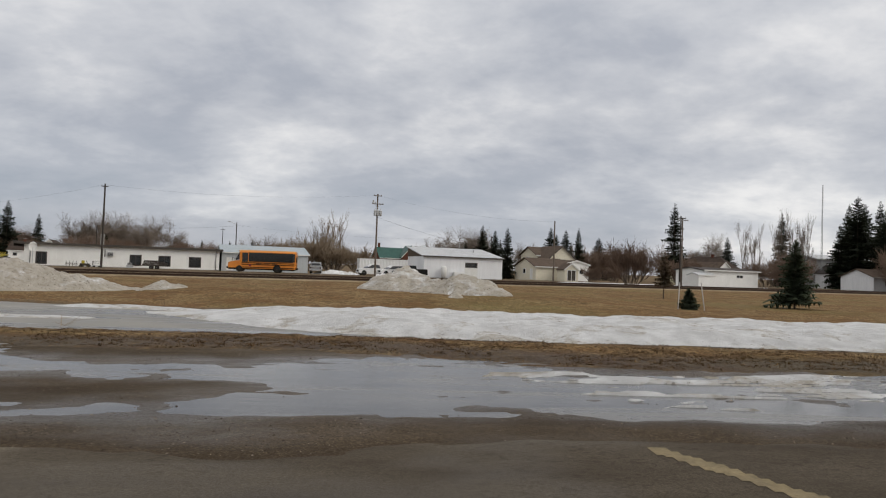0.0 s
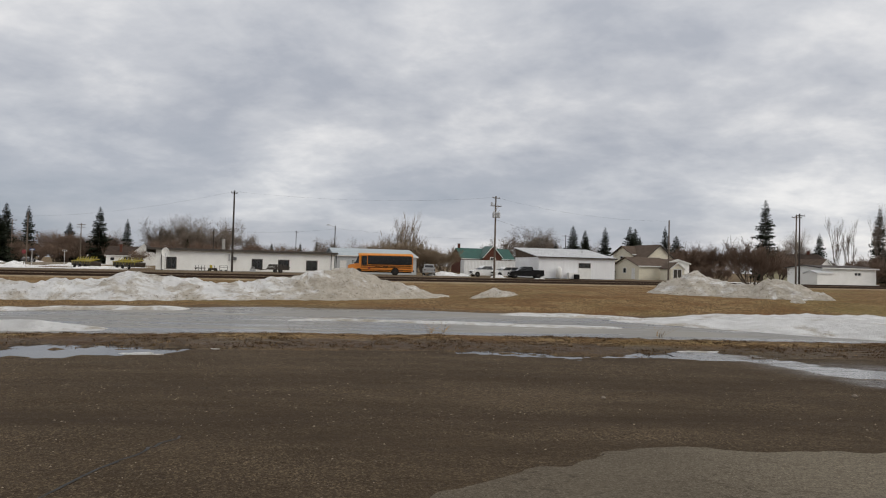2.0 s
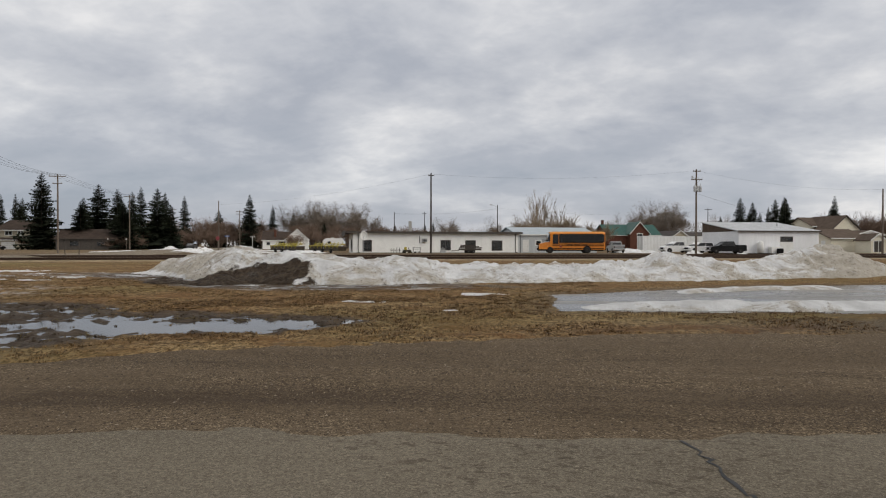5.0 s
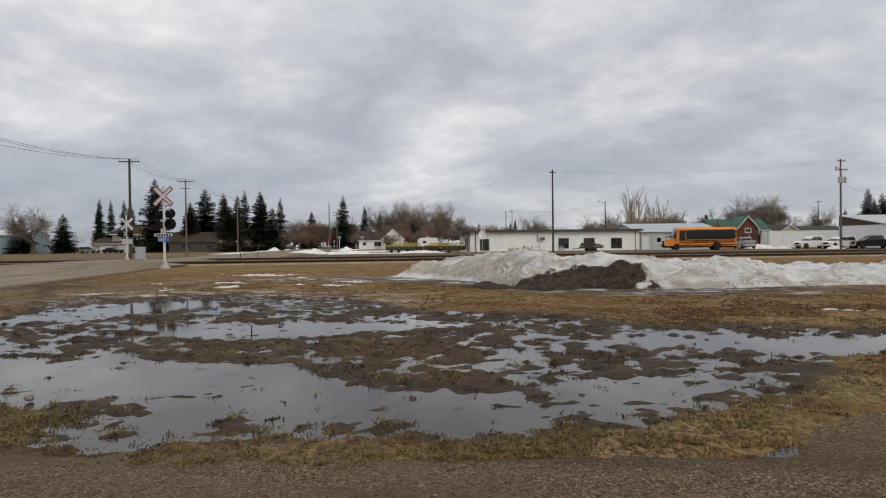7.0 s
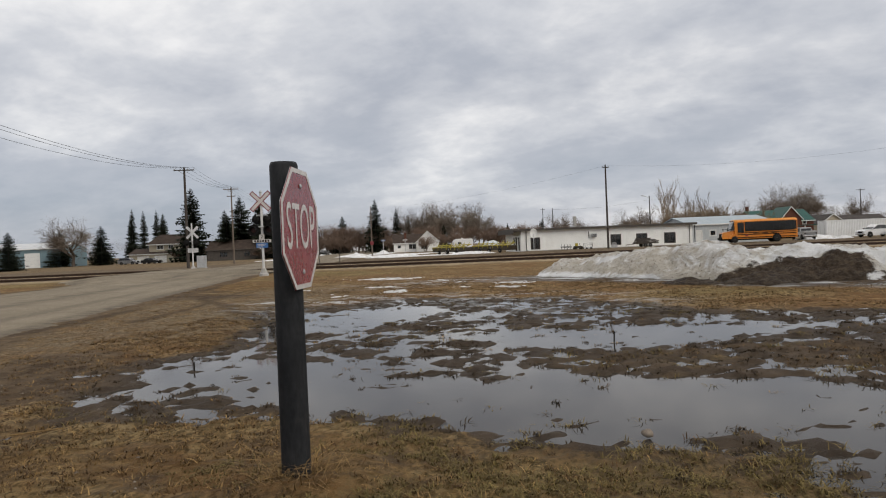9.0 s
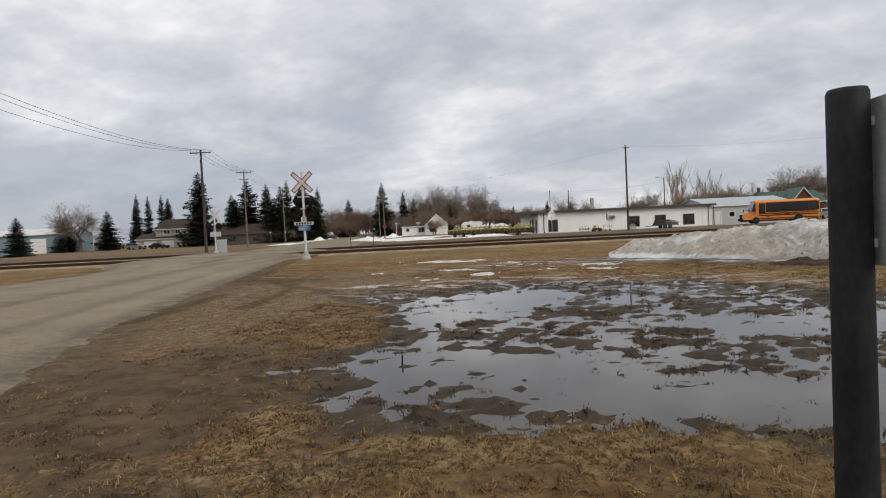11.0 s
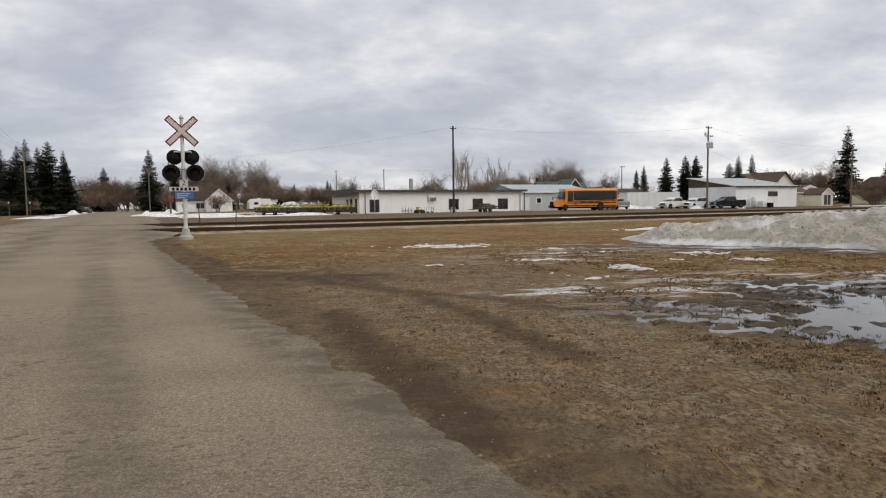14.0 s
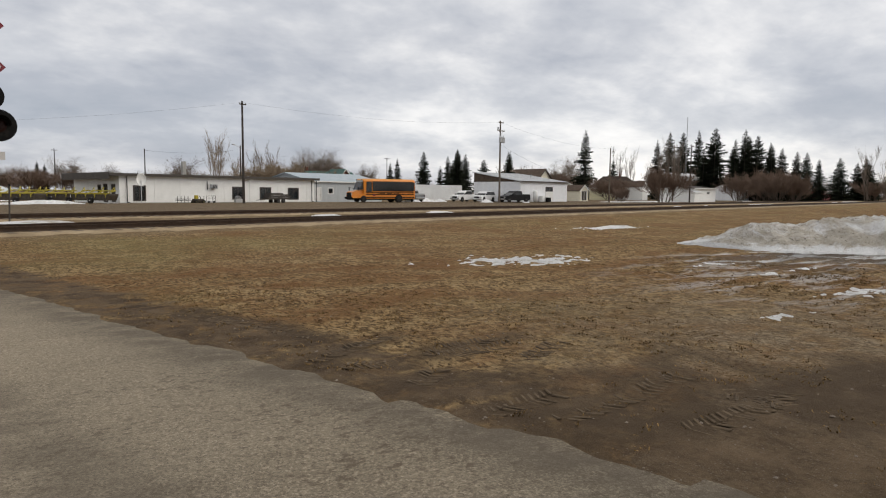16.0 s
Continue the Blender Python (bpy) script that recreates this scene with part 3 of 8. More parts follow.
def lathe(bm, rows, n=16, axis="Z", m=None):
    """A turned form from (radius, height) rows."""
    rings = []
    for r, h in rows:
        ring = []
        for i in range(n):
            a = 2 * math.pi * i / n
            p = (r * math.cos(a), r * math.sin(a), h) if axis == "Z" else (r * math.cos(a), h, r * math.sin(a))
            ring.append(bm.verts.new(m @ Vector(p) if m is not None else p))
        rings.append(ring)
    for a, b in zip(rings, rings[1:]):
        for i in range(n):
            bm.faces.new((a[i], a[(i + 1) % n], b[(i + 1) % n], b[i]))
    bm.faces.new(rings[0][::-1]), bm.faces.new(rings[-1])
    bmesh.ops.recalc_face_normals(bm, faces=bm.faces)
    return bm


def prism(bm, pts, y0, y1, top=None):
    """A side outline in (x, z), carried from y0 to y1; top: (z from, inset) leans the upper part inwards."""
    sides = []
    for y, sign in ((y0, 1), (y1, -1)):
        row = []
        for x, z in pts:
            lean = sign * top[1] * (z - top[0]) if top and z > top[0] else 0
            row.append(bm.verts.new((x, y + lean, z)))
        sides.append(row)
    n = len(pts)
    for i in range(n):
        bm.faces.new((sides[0][i], sides[0][(i + 1) % n], sides[1][(i + 1) % n], sides[1][i]))
    bm.faces.new(sides[0][::-1]), bm.faces.new(sides[1])
    bmesh.ops.recalc_face_normals(bm, faces=bm.faces)
    return bm


def letters(text, size, depth):
    cu = bpy.data.curves.new("letters", "FONT")
    cu.body, cu.size, cu.extrude, cu.align_x, cu.align_y = text, size, depth, "CENTER", "CENTER"
    tmp = bpy.data.objects.new("letters", cu)
    me = bpy.data.meshes.new_from_object(tmp)
    bm = bmesh.new()
    bm.from_mesh(me)
    bpy.data.objects.remove(tmp), bpy.data.curves.remove(cu), bpy.data.meshes.remove(me)
    return bm


# ---- smooth random fields ----


def cell(ix, iy, seed):
    h = np.sin(ix * 127.1 + iy * 311.7 + seed * 74.7) * 43758.5453
    return h - np.floor(h)


def field(x, y, seed=0):
    ix, iy = np.floor(x), np.floor(y)
    fx, fy = x - ix, y - iy
    fx, fy = fx * fx * (3 - 2 * fx), fy * fy * (3 - 2 * fy)
    a, b = cell(ix, iy, seed), cell(ix + 1, iy, seed)
    c, d = cell(ix, iy + 1, seed), cell(ix + 1, iy + 1, seed)
    return (a + (b - a) * fx) * (1 - fy) + (c + (d - c) * fx) * fy


def fbm(x, y, seed=0, octaves=4, gain=0.5):
    """About -1 to 1."""
    total, amp, norm = 0.0, 1.0, 0.0
    for i in range(octaves):
        total = total + amp * (field(x * 2 ** i + 17.3 * i, y * 2 ** i - 9.1 * i, seed + i) * 2 - 1)
        norm += amp
        amp *= gain
    return total / norm * 1.5


def ramp(v, a, b):
    t = np.clip((v - a) / (b - a), 0, 1)
    return t * t * (3 - 2 * t)


def inside(x, y, poly):
    """Signed distance to an outline, positive within."""
    d2 = np.full(np.shape(x), 1e12)
    odd = np.zeros(np.shape(x), bool)
    for (x0, y0), (x1, y1) in zip(poly, poly[1:] + poly[:1]):
        ex, ey = x1 - x0, y1 - y0
        t = np.clip(((x - x0) * ex + (y - y0) * ey) / (ex * ex + ey * ey + 1e-12), 0, 1)
        d2 = np.minimum(d2, (x - x0 - t * ex) ** 2 + (y - y0 - t * ey) ** 2)
        if y0 != y1:
            odd ^= ((y0 > y) != (y1 > y)) & (x < ex * (y - y0) / ey + x0)
    return np.where(odd, 1, -1) * np.sqrt(d2)


def sheet(name, xs, ys, height, mat, keep=None, tags=None):
    """A surface over the plan: a grid of xs by ys at the given height; keep: where it is there at all; tags: values at the corners that the material reads."""
    X, Y = np.meshgrid(xs, ys)
    Z = height(X, Y)
    nx, ny = len(xs), len(ys)
    idx = np.arange(nx * ny).reshape(ny, nx)
    quads = np.stack([idx[:-1, :-1], idx[:-1, 1:], idx[1:, 1:], idx[1:, :-1]], -1).reshape(-1, 4)
    if keep is not None:
        k = keep(X, Y).ravel()
        quads = quads[k[quads].any(1)]
    used = np.unique(quads)
    back = np.zeros(nx * ny, int)
    back[used] = np.arange(len(used))
    quads = back[quads]
    me = bpy.data.meshes.new(name)
    me.vertices.add(len(used))
    me.vertices.foreach_set("co", np.stack([X, Y, Z], -1).reshape(-1, 3)[used].ravel().astype(np.float32))
    me.loops.add(quads.size)
    me.loops.foreach_set("vertex_index", quads.ravel().astype(np.int32))
    me.polygons.add(len(quads))
    me.polygons.foreach_set("loop_start", np.arange(0, quads.size, 4, dtype=np.int32))
    me.polygons.foreach_set("use_smooth", np.ones(len(quads), bool))
    for key, fn in (tags or {}).items():
        layer = me.attributes.new(key, "FLOAT", "POINT")
        layer.data.foreach_set("value", np.clip(fn(X, Y), 0, 1).ravel()[used].astype(np.float32))
    me.update(calc_edges=True)
    me.materials.append(mat)
    return new(name, me)


def steps(*runs):
    """Grid lines: (from, to, step) runs joined."""
    rows = [np.arange(a, b, s) for a, b, s in runs]
    return np.concatenate(rows + [[runs[-1][1]]])


def along(v, xs, zs):
    return np.interp(v, xs, zs)


# ---- the plan of the ground ----
def flat_xy(s, d):
    p = at(s, d)
    return (p.x, p.y)


ROAD = [(160, 8.0), (40, 6.6), (0, 5.6), (-2.6, 5.0), (-7, 5.2), (-12.6, 4.75), (-13.3, 4.2), (-14.4, 3.5), (-15.2, 2.6), (-17.5, 2.4), (-19.0, 3.1), (-20.4, 3.7), (-22.2, 3.9), (-22.9, 4.3), (-25.2, 4.1), (-27, 3.75), (-31, 3.15), (-34.5, 2.75), (-42, 1.8), (-48, 1.0),
        (-51.7, 1.05), (-54.65, 2.55), (-56.2, 4.2), (-57.2, 5.65), (-58.9, 8.9), (-60.95, 14.05), (-63.2, 20), (-66.6, 29.0), flat_xy(-30.4, -60), flat_xy(-30, 330),
        flat_xy(-40, 330), flat_xy(-40.3, -60), (-75.4, 27), (-73.5, 19), (-75.5, 11), (-82, 3), (-95, -1.5), (-260, -10), (-260, -22), (160, -6)]
SHOULDER = [(160, 16), (40, 12.6), (9, 10.6), (3.4, 10.3), (0.5, 10.7), (-1.4, 11.5), (-5, 11.6), (-8.5, 10.8), (-14, 11.1), (-18.6, 10.6), (-24, 9.5),
            (-30.5, 8.5), (-33.6, 7.4), (-38, 5.6), (-40.2, 3.4), (-42.5, 2.45), (-46.5, 2.1), (-50, 1.3), (-50, 0), (160, 0)]
PATH_ICE = [(60, 24), (16, 22), (2, 21.8), (-4, 22.2), (-9, 20.6), (-14.6, 22.3), (-20, 22.2), (-25, 20.6), (-31.6, 16.4), (-31.8, 11.7), (-23.3, 12.4), (-17, 13.8),
            (-8, 14.4), (5, 14.2), (16, 13.6), (60, 16)]
MELT = [(-53.2, 4.5), (-53.8, 7.2), (-54.1, 10), (-55.8, 14.6), (-52.5, 16.3), (-48, 15.5), (-44.5, 12.6), (-40, 11.2), (-35.0, 9.9), (-35.2, 8.6), (-37.5, 7.4),
        (-39.5, 5.3), (-41.5, 2.9), (-45.9, 2.7), (-48.5, 3.5), (-50.9, 3.8)]
POND = [(-8.9, 10.7), (-6.5, 10.2), (-4.2, 10.3), (-1.8, 11.6), (2.5, 10.3), (12, 10.7), (12, 6.4), (2.5, 6.7), (0, 7.0), (-2.2, 6.3), (-3.4, 6.05), (-4.9, 6.1), (-7.0, 6.0), (-6.9, 6.4), (-5.1, 6.8), (-3.6, 7.6),
        (-2.9, 8.4), (-4.7, 8.8), (-6.7, 8.7), (-8.2, 8.7)]


def rail_d(x, y):
    return -(x - AX) * SU + (y - AY) * CU


def rail_s(x, y):
    return (x - AX) * CU + (y - AY) * SU


def lump(v, c, w, soft):
    return ramp(-np.abs(v - c), -w - soft, -w)


PUDDLE = [(-22.4, 9.4), (-21.7, 10.9), (-18.5, 11.0), (-19.1, 10.2), (-20.6, 9.5)]
VERGE = [(-14.3, 10.9), (-13.0, 11.9), (-12.2, 11.0), (-11.0, 11.5), (-9.1, 12.2), (-8.3, 11.2), (-7.3, 9.6), (-8.2, 10.2), (-9.0, 10.8), (-10.8, 11.0), (-12.0, 10.9)]


def pud_sd(x, y):
    return np.maximum(inside(x, y, PUDDLE), inside(x, y, VERGE)) + 0.4 * fbm(x * 1.1, y * 2.4, 101) + 0.45 * fbm(x * 4, y * 6, 102, 4, 0.7)


POOLS = ([(-49.6, 8.6), (-48.8, 9.8), (-47.5, 10.1), (-46.2, 10.3), (-44.0, 9.9), (-45.1, 8.6), (-46.4, 7.8), (-48.0, 7.8)],
         [(-53.4, 6.9), (-51.6, 7.3), (-49.9, 5.8), (-48.5, 5.8), (-47.5, 6.2), (-46.1, 5.6), (-45.0, 5.6), (-44.3, 5.1), (-43.2, 4.9), (-42.0, 5.0), (-40.6, 6.0), (-38.6, 6.6), (-39.4, 5.2), (-42.2, 3.5), (-44.6, 3.6), (-44.7, 2.3),
          (-45.4, 2.3), (-45.6, 3.7), (-47.2, 3.8), (-48.0, 3.9), (-49.5, 4.2), (-52.5, 5.1)],
         [(-36.0, 8.0), (-39.8, 7.6), (-41.4, 8.5), (-39.5, 9.4), (-36.2, 9.4)], [(-54.4, 12.2), (-53.2, 13.6), (-51, 14.2), (-50, 13.6), (-51.4, 10.2), (-53.2, 9.0)])
BARS = ([(-48.6, 3.6), (-47.1, 3.5), (-45.9, 3.6), (-45.6, 3.3), (-45.8, 2.2), (-49, 2.0)], [(-44.5, 3.2), (-43.7, 3.5), (-42.6, 3.3), (-41.2, 3.9), (-40.5, 3.0), (-43.2, 2.2), (-44.4, 2.2)],
        [(-45.4, 8.1), (-44.1, 8.6), (-42.7, 6.6), (-42.4, 5.2), (-42.9, 5.0), (-44.1, 5.7), (-45.1, 6.2)], [(-47.8, 6.8), (-46.9, 7.6), (-45.5, 7.7), (-45.3, 6.2), (-46.3, 5.9), (-47.4, 6.2)])


def open_water(x, y):
    return ramp(np.maximum.reduce([inside(x, y, p) for p in POOLS]) + 0.35 * fbm(x * 1.6, y * 1.9, 4), -0.25, 0.35)


def mud_bars(x, y):
    return ramp(np.maximum.reduce([inside(x, y, p) for p in BARS]) + 0.3 * fbm(x * 1.8, y * 2.0, 7), -0.3, 0.25)


def melt_depth(x, y):
    """How far the sodden hollow by the corner lies under the lawn."""
    m = ramp(inside(x, y, MELT) + 0.9 * fbm(x * 0.5, y * 0.5, 3), -1.0, 1.4)
    return m * (0.045 + 0.042 * open_water(x, y) - 0.018 * mud_bars(x, y))


def ground_z(x, y):
    near = ramp(-np.hypot(x + 30, y - 15), -140, -60)
    tufts = 0.026 * fbm(x * 1.9, y * 1.9, 11, 4, 0.55) + 0.012 * fbm(x * 7.5, y * 7.5, 23, 2)
    z = near * tufts + 0.02
    wet = melt_depth(x, y)
    z = z - wet + ramp(wet, 0.0, 0.04) * (0.020 * fbm(x * 1.3, y * 2.1, 37, 4, 0.65) + 0.046 * fbm(x * 5.6, y * 6.4, 57, 2, 0.7))
    cut = np.maximum(inside(x, y, ROAD), inside(x, y, SHOULDER))
    z = z - 0.14 * ramp(cut, -0.35, 0.9)
    z = z - 0.16 * ramp(inside(x, y, PATH_ICE), -0.3, 0.8)
    z = z + 0.42 * ramp(y, 21.5, 28) * ramp(-y, -52, -40) * ramp(x, -15, -9) * ramp(-x, -13, -6)
    z = z - 0.055 * ramp(pud_sd(x, y), -0.4, 0.3)
    d = rail_d(x, y)
    z = z + 0.10 * lump(d, -51.5, 8.5, 4.0)
    z = z - 0.12 * ramp(d, -41, -34) - 0.10 * ramp(d, -3, 3)
    z = z + 0.07 * ramp(-np.hypot(x + 49.0, y - 2.45), -0.9, -0.1)
    return z


def road_sd(x, y):
    return inside(x, y, ROAD) + 0.28 + 0.16 * fbm(x * 0.8, y * 0.8, 5) * (1 - 0.75 * ramp(y, 14, 18)) + 0.06 * fbm(x * 5, y * 5, 6)


def road_z(x, y):
    return np.clip(0.10 * road_sd(x, y), -0.25, 0.03) + 0.003 * fbm(x * 3, y * 3, 8) + 0.33 * lump(rail_d(x, y), -51.5, 6.5, 5)


def shoulder_sd(x, y):
    return inside(x, y, SHOULDER) + 0.18 + 0.28 * fbm(x * 0.9, y * 0.9, 15) + 0.12 * fbm(x * 4, y * 4, 16)


def pond_sd(x, y):
    return inside(x, y, POND) + 0.5 * fbm(x * 0.45, y * 0.9, 44) + 0.15 * fbm(x * 2.5, y * 2.5, 45)


def shoulder_z(x, y):
    z = np.clip(0.16 * shoulder_sd(x, y), -0.3, 0.012) + 0.008 * fbm(x * 1.6, y * 3.2, 18, 5, 0.6) * 1.5
    # wheel ruts along the kerbless edge, and the hollow that holds water
    lane = y - np.interp(x, (-50, -34.5, -20, 0, 40), (1.0, 2.75, 4.3, 5.6, 6.6))
    z = z - 0.012 * lump(lane, 1.5, 0.25, 0.3) - 0.01 * lump(lane, 3.2, 0.25, 0.3)
    return z - 0.024 * ramp(pond_sd(x, y), -0.3, 0.6) - 0.05 * ramp(pud_sd(x, y), -0.4, 0.3)


def rut_tag(x, y):
    lane = y - np.interp(x, (-50, -34.5, -20, 0, 40), (1.0, 2.75, 4.3, 5.6, 6.6))
    return 0.9 * lump(lane, 1.25 + 0.15 * fbm(x * 0.2, x * 0, 95), 0.16, 0.4) + 0.3 * lump(lane, 3.4, 0.3, 0.6)


def path_sd(x, y):
    return inside(x, y, PATH_ICE) + 0.35 * fbm(x * 0.35, y * 0.7, 25) + 0.1 * fbm(x * 2, y * 2, 26)


def ice_z(x, y):
    return np.clip(0.12 * path_sd(x, y), -0.3, 0.0) - 0.015 + 0.004 * fbm(x * 0.8, y * 1.5, 27)


def bank_h(x, y):
    """Snow lying on the icy path: a thick white band, low ridges further on."""
    sd_path = inside(x, y, PATH_ICE) + 0.3 * fbm(x * 0.3, y * 0.6, 31) + 0.07 * fbm(x * 2.2, y * 2.2, 32)
    thick = 0.27 * ramp(sd_path, -0.1, 1.6) * ramp(x + 0.9 * (y - 17), -8.5, -1.5) * np.maximum(ramp(x + 1.6 * (y - 14.6), -4, 0.5), ramp(x, -4, 0))
    ridge = 0.17 * ramp(-np.abs(y - (12.9 + 0.075 * (x + 31) + 0.35 * fbm(x * 0.25, x * 0 + 3, 33))), -0.75, -0.1) * ramp(-np.abs(x + 26.5), -5.2, -3.0)
    far_edge = 0.10 * ramp(-np.abs(y - np.interp(x, (-31, -25, -14, -8), (15.6, 19.6, 21.2, 20.8))), -0.7, -0.1) * ramp(-x, 6, 10) * ramp(fbm(x * 0.2, x * 0, 34), -0.2, 0.2)
    mid = 0.05 * ramp(-np.abs(y - 17.2 - 0.5 * fbm(x * 0.3, x * 0, 35)), -0.6, -0.1) * ramp(-np.abs(x + 14), -6, -3)
    streak = 0.05 * ramp(fbm(x * 0.45, y * 2.8, 42, 6, 0.68), -0.02, 0.25) * lump(y, 9.0 - 0.08 * x, 1.25, 0.6) * ramp(x, -2.5, 2.0)
    slush = 0.05 * ramp(-np.abs(y - (9.7 + 0.3 * fbm(x * 0.5, x * 0, 36))), -0.9, -0.2) * ramp(x, -1.5, 1.5) * ramp(fbm(x * 0.9, y * 2.2, 38), -0.25, 0.1)
    spots = 0.055 * ramp(fbm(x * 0.55, y * 1.4, 39), 0.42, 0.62) * ramp(-np.abs(y - np.interp(x, (-35, -24, -8, 5), (8.6, 10.4, 11.6, 11.2))), -1.1, -0.3) * ramp(-np.abs(x + 17), -14, -9)
    h = np.maximum.reduce([thick, ridge, far_edge, mid, slush, spots, streak])
    return h * (1 + 0.25 * fbm(x * 1.5, y * 1.5, 41))


CREST_X = (-50, -48.6, -46.5, -44.6, -43.4, -42.3, -41, -39.4, -38, -36.6, -34.8, -33.2, -31, -29, -27.5, -26, -24, -22, -20.6, -18.4, -16.6, -14.8, -13.6)
CREST_H = (-0.1, 0.60, 0.88, 1.15, 1.28, 1.02, 0.92, 1.0, 0.72, 0.88, 0.62, 0.62, 0.56, 0.58, 0.78, 0.95, 0.62, 0.72, 1.0, 1.38, 0.66, 0.12, 0.0)
CREST_Y = (27.6, 27.0, 25.4, 23.8, 22.6, 21.9, 21.4, 21.2, 21.4, 21.8, 22.3, 22.8, 23.4, 24.2, 24.8, 25.4, 26.2, 27.2, 28.2, 29.4, 30.4, 31.4, 32)


def pile_h(x, y):
    """The ploughed-up windrow and the loose heaps beside it."""
    cy = np.interp(x, CREST_X, CREST_Y)
    ch = np.interp(x, CREST_X, CREST_H)
    off = (y - cy) / (1.25 + 1.25 * ch)
    row = ch * np.clip(1 - np.abs(off) ** 1.5, -0.6, 1)
    row = np.where(ch > 0.02, row, -0.3)
    heaps = np.full(np.shape(x), -0.3)
    for hx, hy, hr, hh in ((-1.2, 32.2, 2.5, 1.08), (1.75, 29.6, 2.0, 0.88), (0.4, 30.4, 1.7, 0.62), (-11.9, 28.7, 1.15, 0.42), (0.9, 26.6, 0.35, 0.22), (-44.5, 19.3, 0.9, 0.28),
                           (-42.6, 19.0, 1.1, 0.32), (2.9, 28.6, 0.8, 0.4), (40, 24.5, 3.0, 0.5)):
        r = np.hypot(x - hx, (y - hy) * 1.1) / hr
        heaps = np.maximum(heaps, hh * np.clip(1.0 - r ** 1.35, -0.3, 1))
    skirt = 0.085 * lump(y - cy, -1.5, 0.35, 0.5) * lump(x, -47.8, 1.0, 1.2)
    h = np.maximum.reduce([row, heaps, np.where(skirt > 0.01, skirt, -0.3)])
    rough = 0.22 * fbm(x * 1.0, y * 1.0, 51, 5, 0.62) + 0.085 * fbm(x * 4.0, y * 4.0, 52, 4, 0.65)
    return h + rough * np.clip(h * 2.4 + 0.12, 0, 1)


def patch_h(x, y):
    """Thin last patches of snow in the grass, along the railway and in the yards."""
    h = np.full(np.shape(x), -1.0)
    for hx, hy, rx, ry in ((-56.7, 27.1, 1.1, 0.55), (-45.1, 36.0, 1.5, 0.5), (-36.0, 13.2, 0.42, 0.16), (-33.9, 11.6, 0.1, 0.07), (-53.45, 24.7, 0.4, 0.16), (-53.85, 23.25, 0.35, 0.13), (-55.05, 21.15, 0.6, 0.22), (-52.65, 23.35, 0.3, 0.09),
                           (-53.7, 18.9, 0.3, 0.5), (-55.55, 18.25, 0.18, 0.09), (-55.4, 17.85, 0.24, 0.09), (-55.05, 17.3, 0.42, 0.16), (-51.75, 20.55, 0.4, 0.11), (-50.3, 22.1, 0.5, 0.4), (-50.05, 20.05, 0.5, 0.28), (-57.7, 20.65, 0.35, 0.1),
                           (-24.0, 10.6, 0.9, 0.22), (-15.0, 32.6, 2.3, 0.45)):
        h = np.maximum(h, 1 - np.hypot((x - hx) / rx, (y - hy) / ry) + 0.45 * fbm(x * 1.1, y * 2.4, 61) + 1.5 * fbm(x * 4.5, y * 7.0, 62, 4, 0.75) - 0.1)
    s, d = rail_s(x, y), rail_d(x, y)
    strip = ramp(fbm(s * 0.16, d * 0.5, 63), 0.30, 0.5) * (lump(d, -51.5, 1.6, 1.2) + lump(d, -40, 1.5, 1.5) * 0.8)
    yard = ramp(fbm(s * 0.09, d * 0.3, 64), 0.12, 0.3) * lump(d, 17, 21, 6) * ramp(-s, 4, 8) * ramp(s, -26, -22)
    verge = ramp(fbm(s * 0.3, d * 0.08, 65), -0.15, 0.2) * lump(s, -44, 2.6, 1.5) * ramp(d, 8, 20) + ramp(fbm(s * 0.3, d * 0.08, 66), -0.1, 0.2) * lump(s, -25.5, 2.4, 1.5) * ramp(d, 2, 20)
    east = ramp(fbm(s * 0.07, d * 0.35, 67), -0.05, 0.15) * lump(d, -20 - 0.12 * (s - 80), 2.2, 1.5) * ramp(s, 76, 84)
    return np.maximum(h, np.maximum.reduce([strip, yard, verge, east]) * 1.6 - 0.8)


